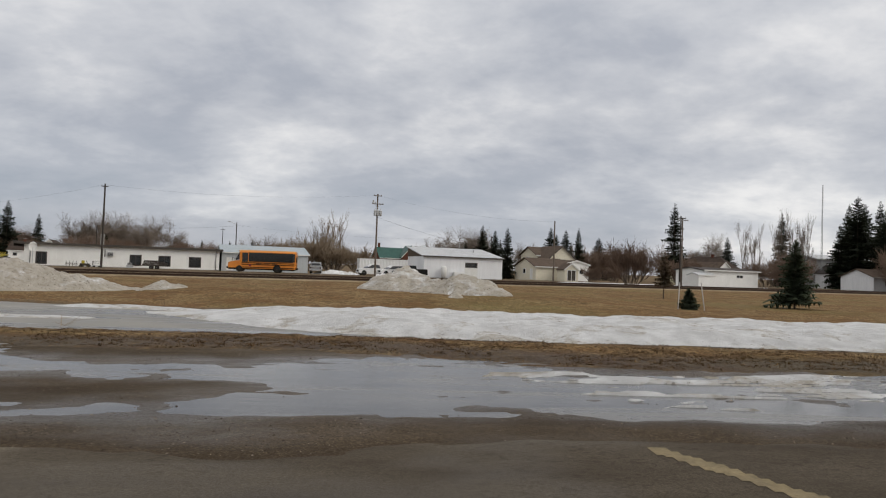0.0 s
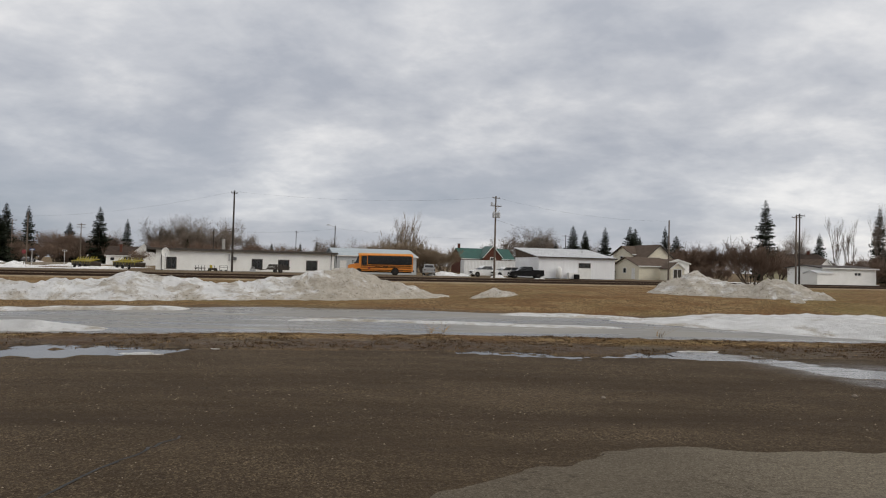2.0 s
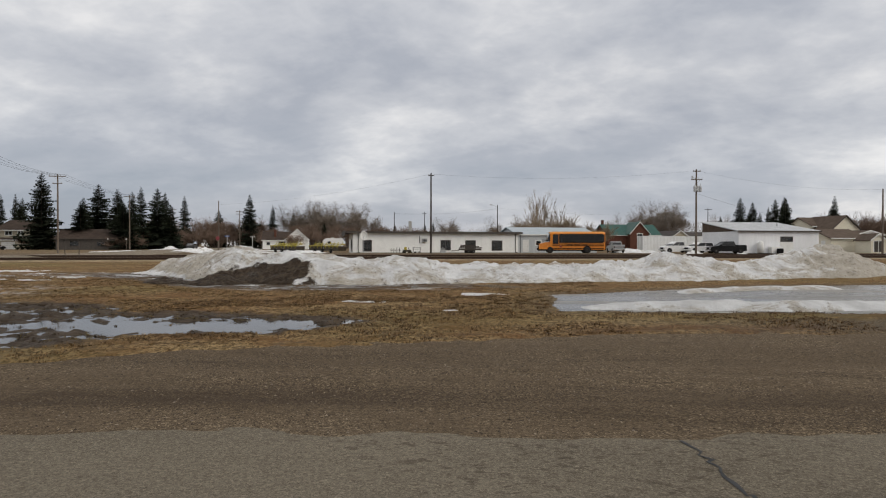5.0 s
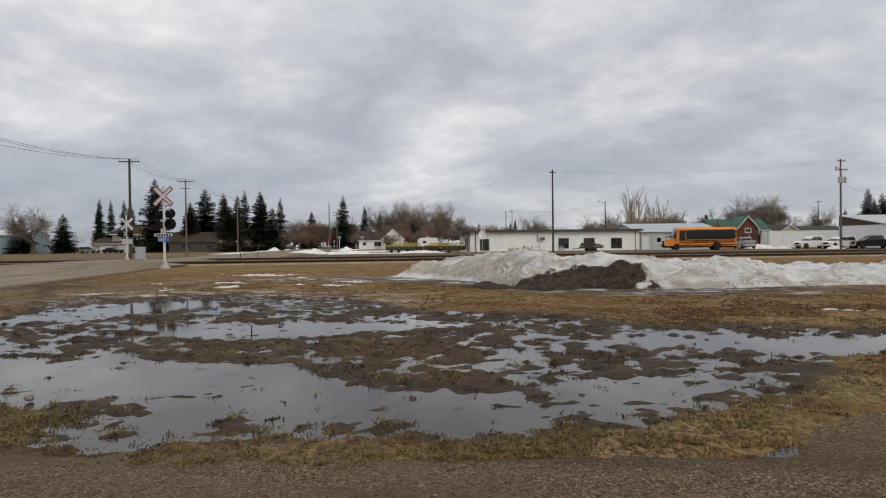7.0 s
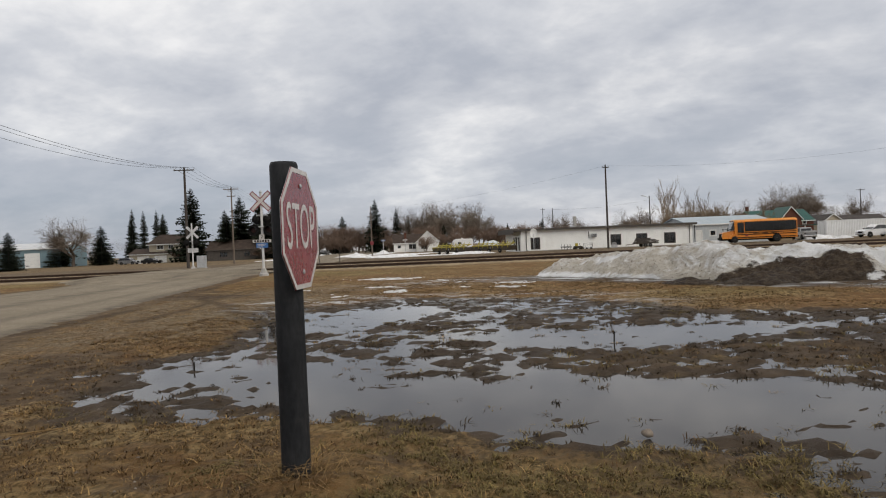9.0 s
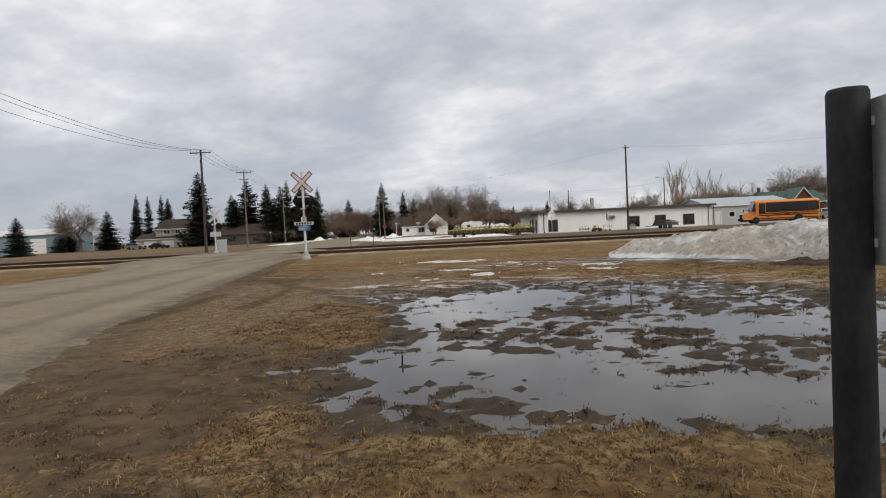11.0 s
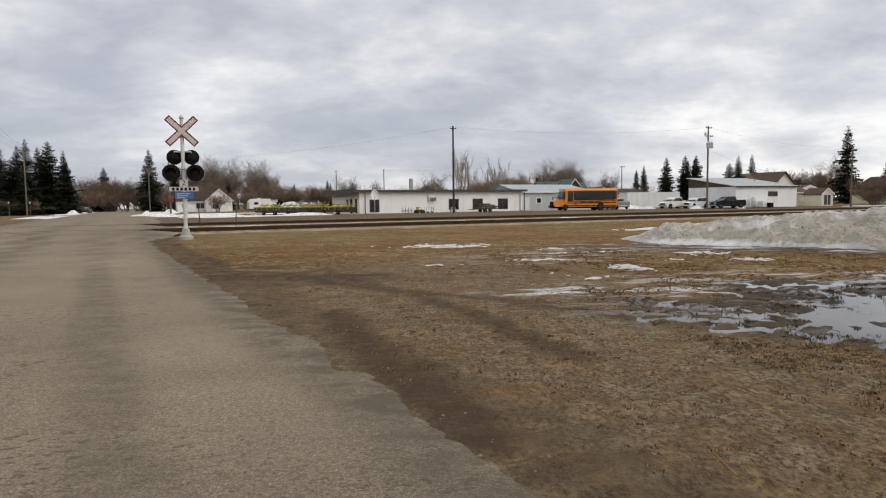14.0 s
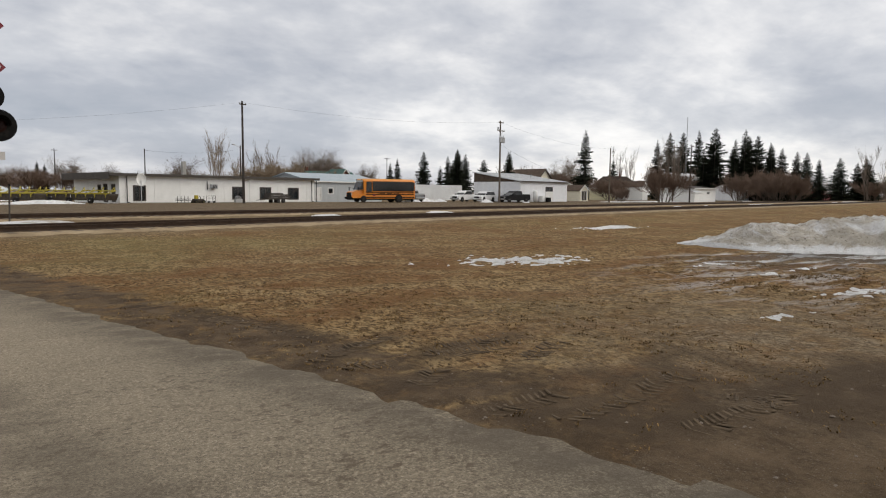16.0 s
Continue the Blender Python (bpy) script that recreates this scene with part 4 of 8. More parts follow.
def track_tag(x, y):
    """Wheel tracks across the corner."""
    ruts = np.zeros(np.shape(x))
    for (x0, y0), (x1, y1), w in (((-60.8, 18.9), (-59.9, 17.6), 0.16), ((-59.9, 17.6), (-59.0, 16.4), 0.16), ((-59.0, 16.4), (-57.6, 15.2), 0.2), ((-57.6, 15.2), (-56.2, 13.4), 0.2), ((-63.6, 20.6), (-62.3, 20.3), 0.2), ((-62.3, 20.3), (-61.2, 19.8), 0.18),
                                  ((-62.6, 18.9), (-61.4, 18.9), 0.2), ((-61.4, 18.9), (-60.6, 20.0), 0.16), ((-63.75, 24.2), (-62.8, 22.1), 0.22), ((-63.3, 21.3), (-62.2, 21.9), 0.16), ((-62.4, 21.05), (-61.2, 21.35), 0.16), ((-62.7, 19.55), (-61.9, 19.7), 0.16), ((-62.5, 19.2), (-60.8, 19.5), 0.2),
                                  ((-60.2, 20.1), (-60.1, 19.3), 0.16), ((-60.1, 19.3), (-59.6, 18.5), 0.2), ((-60.8, 18.4), (-59.1, 19.0), 0.28), ((-59.9, 14.4), (-59.3, 11.5), 0.22), ((-59.3, 11.5), (-58.8, 9.5), 0.25),
                                  ((-57.5, 11.3), (-58.05, 13.8), 0.2), ((-58.05, 13.8), (-58.75, 16.2), 0.16), ((-58.75, 16.2), (-59.8, 18.3), 0.12), ((-59.8, 18.3), (-61.5, 20.0), 0.14)):
        ex, ey = x1 - x0, y1 - y0
        t = np.clip(((x - x0) * ex + (y - y0) * ey) / (ex * ex + ey * ey), 0, 1)
        ruts = np.maximum(ruts, ramp(-np.hypot(x - x0 - t * ex, y - y0 - t * ey) + 0.05 * fbm(x * 3, y * 3, 97), -w - 0.08, -w + 0.06))
    return ruts


def bare_tag(x, y):
    """Where the turf is worn to soil: road edges, wheel tracks on the corner, wet ground, the yards beyond the railway."""
    edge = ramp(-np.abs(inside(x, y, ROAD) + 0.55), -0.95, -0.35) * ramp(-x, 47, 54)
    mud = 0.85 * ramp(-np.hypot((x + 60.9) / 2.3, (y - 18.2) / 1.3), -1.15, -0.5) + 0.5 * ramp(-np.hypot((x + 59.3) / 1.0, (y - 18.6) / 0.8), -1.2, -0.4)
    corner = 0.85 * ramp(-np.hypot((x + 55.0) / 2.9, (y - 4.6) / 3.4) + 0.2 * fbm(x * 0.8, y * 0.8, 98), -1.1, -0.5)
    wet = 0.85 * ramp(melt_depth(x, y), 0.01, 0.035)
    back = 0.75 * lump(y - np.interp(x, CREST_X, CREST_Y), -3.2, 1.1, 1.0) * lump(x, -43, 6, 3)
    yards = 0.40 * ramp(rail_d(x, y), -44, -38) + 0.55 * lump(rail_d(x, y), -22, 14, 4)
    strip = 0.32 * ramp(-np.abs(inside(x, y, SHOULDER) + 0.5), -1.2, 0) + 0.3 * ramp(-np.abs(inside(x, y, PATH_ICE) + 0.6), -0.9, 0)
    return np.maximum.reduce([0.62 * edge, mud, corner, 0.40 * ramp(-np.abs(y - 2.7), -1.3, -0.5) * ramp(-np.abs(x + 48), -6.5, -4.5), wet, back, strip]) + yards


def pale_tag(x, y):
    keep = 1 - 0.85 * np.clip(bare_tag(x, y), 0, 1) * ramp(-x, 50, 54) * ramp(-y, -28, -24)
    return 0.95 * keep * ramp(-np.hypot((x + 58.6) / 5.4, (y - 12.5) / 11.5), -1.1, -0.6) + 0.7 * ramp(rail_d(x, y), -42, -36) + 0.75 * lump(rail_d(x, y), -51.5, 6, 3)


def wet_tag(x, y):
    return np.maximum.reduce([ramp(melt_depth(x, y), 0.0, 0.05) * 0.9, 0.75 * lump(y - np.interp(x, CREST_X, CREST_Y), -3.2, 1.2, 1.2) * lump(x, -42.5, 9, 3) * ramp(fbm(x * 1.1, y * 1.7, 111), -0.35, 0.25), 0.5 * ramp(inside(x, y, PATH_ICE), -0.9, 0), 0.9 * ramp(-np.abs(inside(x, y, SHOULDER) + 0.9), -1.6, -0.4) * ramp(x, -34, -24)])


def frost_tag(x, y):
    return np.maximum.reduce([0.8 * ramp(-np.hypot((x + 51) / 6.5, (y - 14.5) / 4.0), -1.1, -0.3), 0.7 * lump(y - np.interp(x, CREST_X, CREST_Y), -3.0, 1.0, 1.2) * lump(x, -44, 8, 3),
                             0.75 * ramp(-np.hypot((x + 55.8) / 2.2, (y - 15.7) / 0.9), -1.1, -0.4), 0.3 * ramp(-np.hypot((x + 54.5) / 3.5, (y - 22.5) / 3.5), -1.1, -0.4)])


gx = steps((-3200, -800, 300), (-800, -260, 60), (-260, -110, 10), (-110, -72, 1.5), (-72, -56, 0.16), (-56, -35, 0.085), (-35, 12, 0.17), (12, 30, 0.6), (30, 130, 3), (130, 400, 30), (400, 3200, 350))
gy = steps((-2500, -100, 400), (-100, -16, 12), (-16, 0, 2.0), (0, 2, 0.3), (2, 12, 0.085), (12, 18, 0.12), (18, 34, 0.25), (34, 62, 0.5), (62, 130, 3), (130, 400, 15), (400, 3600, 320))
ground = sheet("ground", gx, gy, ground_z, M["ground"], tags=dict(bare=bare_tag, pale=pale_tag, wet=wet_tag, frost=frost_tag, tracks=track_tag))
tagged(ground, "flat lawn of dead brown spring grass with muddy wet patches", "ground", kind="structure")

rx = steps((-260, -110, 6), (-110, -66, 0.8), (-66, -48, 0.12), (-48, 12, 0.16), (12, 160, 6))
ry = steps((-24, -3, 1.5), (-3, 0, 0.5), (0, 12, 0.11), (12, 32, 0.16), (32, 70, 1.0), (70, 440, 8))


def road_grime(x, y):
    lane = rail_s(x, y)
    band = 0.55 * lump(inside(x, y, ROAD), 1.75, 0.15, 0.3) * ramp(-x, 55, 58) * ramp(y, 5, 9)
    return np.maximum.reduce([band, 0.9 * lump(lane, -34.2 - 0.02 * rail_d(x, y) - 1.5, 0.2, 0.45) * ramp(y, 6, 16), 0.85 * ramp(-np.abs(inside(x, y, ROAD) + 0.1), -0.75, -0.1) * ramp(-x, 46, 52)])


def road_wet(x, y):
    damp = 1.1 * ramp(x + 0.5 * fbm(x * 0.9, y * 0.9, 96), -4.9, -4.3)
    return np.maximum.reduce([0.98 * ramp(pond_sd(x, y), -1.2, 0.2), damp, 0.5 * lump(x, -17, 4.0, 2.0)])


def pond_shine(x, y):
    return np.maximum(ramp(pond_sd(x, y), -0.9, 0.3), 0.45 * ramp(x, -5.2, -3.5) * ramp(fbm(x * 0.4, y * 0.7, 99), -0.25, 0.3))


road = sheet("road", rx, ry, road_z, M["asphalt"], lambda x, y: road_sd(x, y) > -0.6, dict(grime=road_grime, wet=road_wet, shiny=pond_shine, dusty=lambda x, y: ramp(-x, 51, 57)))
tagged(road, "worn pale grey asphalt road with dark damp blotches", "road", kind="structure")

sx = steps((-51, -44, 0.2), (-44, 12, 0.14), (12, 160, 4))
sy = steps((0, 12, 0.11), (12, 18, 1.0))
shoulder = sheet("pavement_gravel_shoulder", sx, sy, shoulder_z, M["gravel"], lambda x, y: shoulder_sd(x, y) > -0.5,
                 dict(shiny=pond_shine, rut=lambda x, y: rut_tag(x, y), wet=lambda x, y: np.maximum.reduce([0.85 * ramp(x, -29, -16), ramp(pond_sd(x, y), -1.8, 0.0), 0.55 * ramp(-np.abs(y - 10.2 - 0.05 * (x + 14)), -1.2, -0.2) * ramp(x, -26, -20), 0.5 * ramp(-np.abs(x + 17.5), -4, -1) * lump(y, 7.0, 0.5, 0.8)])))
tagged(shoulder, "dark brown gravel shoulder, rutted and damp", "gravel shoulder", kind="structure")

ice = sheet("water_ice_path", steps((-33, 14, 0.25), (14, 60, 2)), steps((11, 25, 0.2)), ice_z, M["ice"], lambda x, y: path_sd(x, y) > -0.4)
tagged(ice, "grey sheet of melting ice and meltwater in the ditch", "ice", kind="structure")
water = sheet("water_meltwater_pools", steps((-58, -33, 0.5)), steps((1.8, 18, 0.5)), lambda x, y: x * 0 - 0.021, M["water"], lambda x, y: inside(x, y, MELT) > -1.6)
tagged(water, "shallow brown meltwater standing in the lawn", "puddle", kind="structure")
pool = sheet("water_verge_puddle", steps((-24.5, -6, 0.3)), steps((8, 13.5, 0.3)), lambda x, y: x * 0 - 0.018, M["water"], lambda x, y: np.maximum(inside(x, y, PUDDLE), inside(x, y, VERGE)) > -1.0)
tagged(pool, "small puddle of meltwater among grass tufts", "puddle", kind="structure")
pond = sheet("water_roadside_puddle", steps((-13, 14, 0.5)), steps((5, 12, 0.25)), lambda x, y: x * 0 - 0.006, M["film"], lambda x, y: inside(x, y, POND) > -1.2)
tagged(pond, "still puddle of meltwater on the gravel shoulder", "puddle", kind="structure")


def snow_sheet(name, xs, ys, thick, label, dirt, soil=lambda x, y: x * 0, sink=0.05, on_ground=False):
    def top(x, y):
        return (ground_z(x, y) if on_ground else -0.02) + thick(x, y) - sink * ramp(-thick(x, y), -0.02, 0.02)
    ob = sheet(name, xs, ys, top, M["snow"], lambda x, y: thick(x, y) > -0.03, dict(dirt=dirt, soil=soil))
    return tagged(ob, label, "snow", kind="stuff")


snow_sheet("snow_bank", steps((-34, 14, 0.14), (14, 60, 1.5)), steps((7, 25, 0.11)), lambda x, y: bank_h(x, y) - 0.012, "smooth white bank of old snow along the ditch",
           lambda x, y: 0.05 + 0.35 * ramp(-bank_h(x, y), -0.14, -0.02))
PILE_SOIL = lambda x, y: np.maximum(0.95 * ramp(-np.hypot((x + 41.3) / 2.4, (y - 19.25) / 1.2) + 0.25 * fbm(x * 1.4, y * 1.4, 91), -1.2, -0.7), ramp(-np.hypot((x + 44.2) / 3.2, (y - 18.9) / 1.3), -1.15, -0.8)) + 0.35 * ramp(-np.hypot(x + 35, (y - 20.6) * 2), -1.6, -0.4)
snow_sheet("snow_pile", steps((-52, -9.5, 0.13)), steps((17, 34, 0.13)), lambda x, y: pile_h(x, y), "long ploughed pile of dirty melting snow",
           lambda x, y: 0.34 + 0.45 * ramp(x, -24, -18) + 0.40 * ramp(-x, 41.5, 44.5) + 0.25 * ramp(-pile_h(x, y), -0.5, -0.1) - 0.9 * ramp(-pile_h(x, y), -0.22, -0.1) * ramp(-x, 44.5, 46), PILE_SOIL, sink=0.12, on_ground=True)
snow_sheet("snow_pile", steps((-6, 6, 0.12)), steps((24.5, 36, 0.12)), pile_h, "heap of grey sandy ploughed snow", lambda x, y: 0.85 + x * 0, sink=0.12, on_ground=True)
snow_sheet("snow_patch", steps((-60, -46, 0.08), (-46, -30, 0.2)), steps((10, 40, 0.10)), lambda x, y: np.clip(0.06 * patch_h(x, y), -0.2, 0.02), "thin patches of leftover snow in the grass", lambda x, y: 0.1 + x * 0, sink=0.0, on_ground=True)
snow_sheet("snow_patch", steps((-130, 90, 1.0)), steps((34, 190, 1.0)), lambda x, y: np.clip(0.15 * patch_h(x, y), -0.3, 0.10), "leftover snow along the railway and in the yards", lambda x, y: 0.15 + x * 0, sink=0.0, on_ground=True)

# ---- the railway ----


def build_track(d0, s0, s1, label):
    track = thing("railway_track", set_at(0, d0, 0.05), label, "railway track", "railway tracks")
    length = s1 - s0
    bm = bmesh.new()
    for i in range(40):
        a, b = s0 + length * i / 40, s0 + length * (i + 1) / 40
        for y0, z0, y1, z1 in ((-1.9, -0.02, -1.3, 0.15), (-1.3, 0.15, 1.3, 0.15), (1.3, 0.15, 1.9, -0.02)):
            bm.faces.new([bm.verts.new(v) for v in ((a, y0, z0), (b, y0, z0), (b, y1, z1), (a, y1, z1))])
    part("ballast_bed", bm, M["ballast"], track)
    outline = ((-0.065, 0), (0.065, 0), (0.065, 0.015), (0.010, 0.03), (0.010, 0.105), (0.036, 0.115), (0.036, 0.15), (-0.036, 0.15), (-0.036, 0.115), (-0.010, 0.105), (-0.010, 0.03), (-0.065, 0.015))
    for y in (-0.7175, 0.7175):
        bm = bmesh.new()
        ends = [[bm.verts.new((s, y + p, 0.165 + q)) for p, q in outline] for s in (s0, s1)]
        for i in range(12):
            bm.faces.new((ends[0][i], ends[0][(i + 1) % 12], ends[1][(i + 1) % 12], ends[1][i]))
        bm.faces.new(ends[0][::-1]), bm.faces.new(ends[1])
        part("rail", bm, M["rail"], track)
    return track


tracks = [build_track(-56.3, -120, 170, "rusty main railway track on dark ballast"), build_track(-46.7, -120, 170, "rusty siding track on dark ballast")]

# ---- buildings ----


def wall_panel(length, height, holes, thick=0.2):
    """A wall along x from 0, facing -y, with openings (x0, x1, z0, z1) that go through it."""
    bm = bmesh.new()
    cx = sorted({0.0, length, *[h[0] for h in holes], *[h[1] for h in holes]})
    cz = sorted({0.0, height, *[max(h[2], 0.0) for h in holes], *[h[3] for h in holes]})
    grid = {(i, k, j): bm.verts.new((x, y, z)) for i, x in enumerate(cx) for k, y in enumerate((0.0, thick)) for j, z in enumerate(cz)}

    def solid(i, j):
        if not (0 <= i < len(cx) - 1 and 0 <= j < len(cz) - 1):
            return False
        mx, mz = (cx[i] + cx[i + 1]) / 2, (cz[j] + cz[j + 1]) / 2
        return not any(h[0] < mx < h[1] and h[2] < mz < h[3] for h in holes)

    for i in range(len(cx) - 1):
        for j in range(len(cz) - 1):
            if not solid(i, j):
                continue
            a, b, c, d = (i, j), (i + 1, j), (i + 1, j + 1), (i, j + 1)
            bm.faces.new([grid[(p, 0, q)] for p, q in (a, b, c, d)])
            bm.faces.new([grid[(p, 1, q)] for p, q in (d, c, b, a)])
            for (ni, nj), (p, q) in (((i, j - 1), (a, b)), ((i + 1, j), (b, c)), ((i, j + 1), (c, d)), ((i - 1, j), (d, a))):
                if not solid(ni, nj):
                    bm.faces.new((grid[(q[0], 0, q[1])], grid[(p[0], 0, p[1])], grid[(p[0], 1, p[1])], grid[(q[0], 1, q[1])]))
    for v in [v for v in bm.verts if not v.link_faces]:
        bm.verts.remove(v)
    return bm


def window(parent, m, x0, x1, z0, z1, trim, name="window", bars=1):
    bm = bmesh.new()
    f = 0.07
    for a, b, c, d in ((x0 - f, x0 + f, z0 - f, z1 + f), (x1 - f, x1 + f, z0 - f, z1 + f), (x0 + f, x1 - f, z0 - f, z0 + f), (x0 + f, x1 - f, z1 - f, z1 + f)):
        box(bm, a, b, -0.04, 0.1, c, d)
    for i in range(bars):
        x = x0 + (x1 - x0) * (i + 1) / (bars + 1)
        box(bm, x - 0.025, x + 0.025, 0.0, 0.08, z0 + f, z1 - f)
    w = part(name, bm, trim, parent, m=m)
    p = part("pane", cube(x0 + f, x1 - f, 0.045, 0.06, z0 + f, z1 - f), M["pane"], w, "dark window glass")
    p.visible_shadow = False
    return w


def door(parent, m, x0, x1, z0, z1, mat, trim):
    bm = cube(x0 + 0.04, x1 - 0.04, 0.02, 0.09, z0, z1 - 0.04)
    for i in (0.12, 0.55):
        box(bm, x0 + 0.2, x1 - 0.2, 0.005, 0.02, z0 + (z1 - z0) * i, z0 + (z1 - z0) * (i + 0.34))
    d = part("door", bm, mat, parent, m=m)
    bm = bmesh.new()
    for a, b, c, e in ((x0 - 0.08, x0 + 0.04, z0, z1 + 0.08), (x1 - 0.04, x1 + 0.08, z0, z1 + 0.08), (x0 + 0.04, x1 - 0.04, z1 - 0.04, z1 + 0.08)):
        box(bm, a, b, -0.03, 0.12, c, e)
    part("door_frame", bm, trim, d)
    part("door_handle", cube(x1 - 0.2, x1 - 0.1, -0.03, 0.02, z0 + 0.95, z0 + 1.0, 0.01), M["chrome"], d)
    return d


def house(name, m, label, w, depth, eave, ridge, wall_mat, roof_mat, fronts=(), lefts=(), rights=(), along_x=True, over=0.35, trim=None, category="house", chimney=None, dark_gable=None, base=-0.25, hip=0.0):
    """A gabled building, its front wall along local x at y=0. Openings are (kind, x0, x1, z0, z1)."""
    trim = trim or M["trim"]
    ob = thing(name, m, label, category)
    turn = {"front": Matrix.Identity(4), "left": pose(0, depth, 0, 0, 0, -90), "right": pose(w, 0, 0, 0, 0, 90), "back": pose(w, depth, 0, 0, 0, 180)}
    for key, length, holes in (("front", w, fronts), ("left", depth - 0.4, lefts), ("right", depth - 0.4, rights), ("back", w, ())):
        mm = turn[key]
        if key in ("left", "right"):
            mm = mm @ pose(0.2, 0, 0)
        lift = Matrix.Translation((0, 0, base))
        part("wall", wall_panel(length, eave - base, [(a, b, c - base, d - base) for _, a, b, c, d in holes]), wall_mat, ob, m=mm @ lift)
        for kind, a, b, c, d in holes:
            if kind == "window":
                window(ob, mm, a, b, c, d, trim, bars=1 if b - a > 1.1 else 0)
            elif kind == "garage":
                g = bmesh.new()
                for i in range(4):
                    z0, z1 = c + (d - c) * i / 4, c + (d - c) * (i + 1) / 4
                    box(g, a + 0.03, b - 0.03, 0.06, 0.1, z0 + 0.01, z1 - 0.01)
                    for j in range(4):
                        x0 = a + (b - a) * (j + 0.12) / 4
                        box(g, x0, x0 + (b - a) * 0.19, 0.04, 0.06, z0 + 0.12, z1 - 0.12)
                part("garage_door", g, M["trim"], ob, "white panelled garage door", m=mm)
            else:
                door(ob, mm, a, b, c, d, trim if kind == "door" else M["fascia"], trim)
    t = 0.14
    if along_x:
        for y0, y1 in ((-over, depth / 2), (depth + over, depth / 2)):
            bm = bmesh.new()
            drop = (ridge - eave) * over / (depth / 2)
            lo, hi = eave - drop, ridge
            pts = [(x + (ins if z >= hi else 0.0), y, z) for x, ins in ((-over, hip), (w + over, -hip)) for y, z in ((y0, lo), (y1, hi), (y1, hi + t), (y0, lo + t))]
            vs = [bm.verts.new(p) for p in pts]
            for q in ((0, 1, 2, 3), (7, 6, 5, 4), (0, 4, 5, 1), (1, 5, 6, 2), (2, 6, 7, 3), (3, 7, 4, 0)):
                bm.faces.new([vs[i] for i in q])
            bmesh.ops.recalc_face_normals(bm, faces=bm.faces)
            part("roof", bm, roof_mat, ob)
        for xe, ins in ((-over, hip), (w + over, -hip)) if hip else ():
            bm = bmesh.new()
            lo = eave - (ridge - eave) * over / (depth / 2)
            vs = [bm.verts.new(p) for up_ in (0, t) for p in ((xe, -over, lo + up_), (xe, depth + over, lo + up_), (xe + ins, depth / 2, ridge + up_ + 0.004))]
            for q in ((0, 1, 2), (3, 4, 5), (0, 1, 4, 3), (1, 2, 5, 4), (2, 0, 3, 5)):
                bm.faces.new([vs[i] for i in q])
            bmesh.ops.recalc_face_normals(bm, faces=bm.faces)
            part("roof", bm, roof_mat, ob, "hipped end of the roof")
        for x in () if hip else (0.0, w - 0.2):
            g = bmesh.new()
            a = [g.verts.new((x + dx, y, z)) for dx in (0, 0.2) for y, z in ((0, eave), (depth, eave), (depth / 2, ridge))]
            for q in ((0, 1, 2), (5, 4, 3), (0, 3, 4, 1), (1, 4, 5, 2), (2, 5, 3, 0)):
                g.faces.new([a[i] for i in q])
            part("gable", g, dark_gable or wall_mat, ob)
        for y in (-over - 0.03, depth + over + 0.005):
            part("fascia", cube(-over, w + over, y, y + 0.025, eave - (ridge - eave) * over / (depth / 2) - 0.02, eave - (ridge - eave) * over / (depth / 2) + 0.16), trim, ob)
    else:
        for x0, x1 in ((-over, w / 2), (w + over, w / 2)):
            bm = bmesh.new()
            lo = eave - (ridge - eave) * over / (w / 2)
            pts = [(x, y, z) for y in (-over, depth + over) for x, z in ((x0, lo), (x1, ridge), (x1, ridge + t), (x0, lo + t))]
            vs = [bm.verts.new(p) for p in pts]
            for q in ((0, 1, 2, 3), (7, 6, 5, 4), (0, 4, 5, 1), (1, 5, 6, 2), (2, 6, 7, 3), (3, 7, 4, 0)):
                bm.faces.new([vs[i] for i in q])
            bmesh.ops.recalc_face_normals(bm, faces=bm.faces)
            part("roof", bm, roof_mat, ob)
            b = bmesh.new()
            vs = [b.verts.new(p) for p in [(x, y, z) for y in (-over - 0.03, -over - 0.004) for x, z in ((x0, lo - 0.1), (x1, ridge - 0.1), (x1, ridge + t), (x0, lo + t))]]
            for q in ((0, 1, 2, 3), (7, 6, 5, 4), (0, 4, 5, 1), (1, 5, 6, 2), (2, 6, 7, 3), (3, 7, 4, 0)):
                b.faces.new([vs[i] for i in q])
            bmesh.ops.recalc_face_normals(b, faces=b.faces)
            part("barge_board", b, trim, ob)
        for y in (0.0, depth - 0.2):
            g = bmesh.new()
            a = [g.verts.new((x, y + dy, z)) for dy in (0, 0.2) for x, z in ((0, eave), (w, eave), (w / 2, ridge))]
            for q in ((0, 1, 2), (5, 4, 3), (0, 3, 4, 1), (1, 4, 5, 2), (2, 5, 3, 0)):
                g.faces.new([a[i] for i in q])
            bmesh.ops.recalc_face_normals(g, faces=g.faces)
            part("gable", g, dark_gable or wall_mat, ob)
    if chimney:
        cx, cy, top = chimney
        c = part("chimney", cube(cx - 0.3, cx + 0.3, cy - 0.3, cy + 0.3, eave, top, 0.02), M["brick"], ob)
        part("chimney_cap", cube(cx - 0.36, cx + 0.36, cy - 0.36, cy + 0.36, top, top + 0.1, 0.02), M["concrete"], c)
    return ob


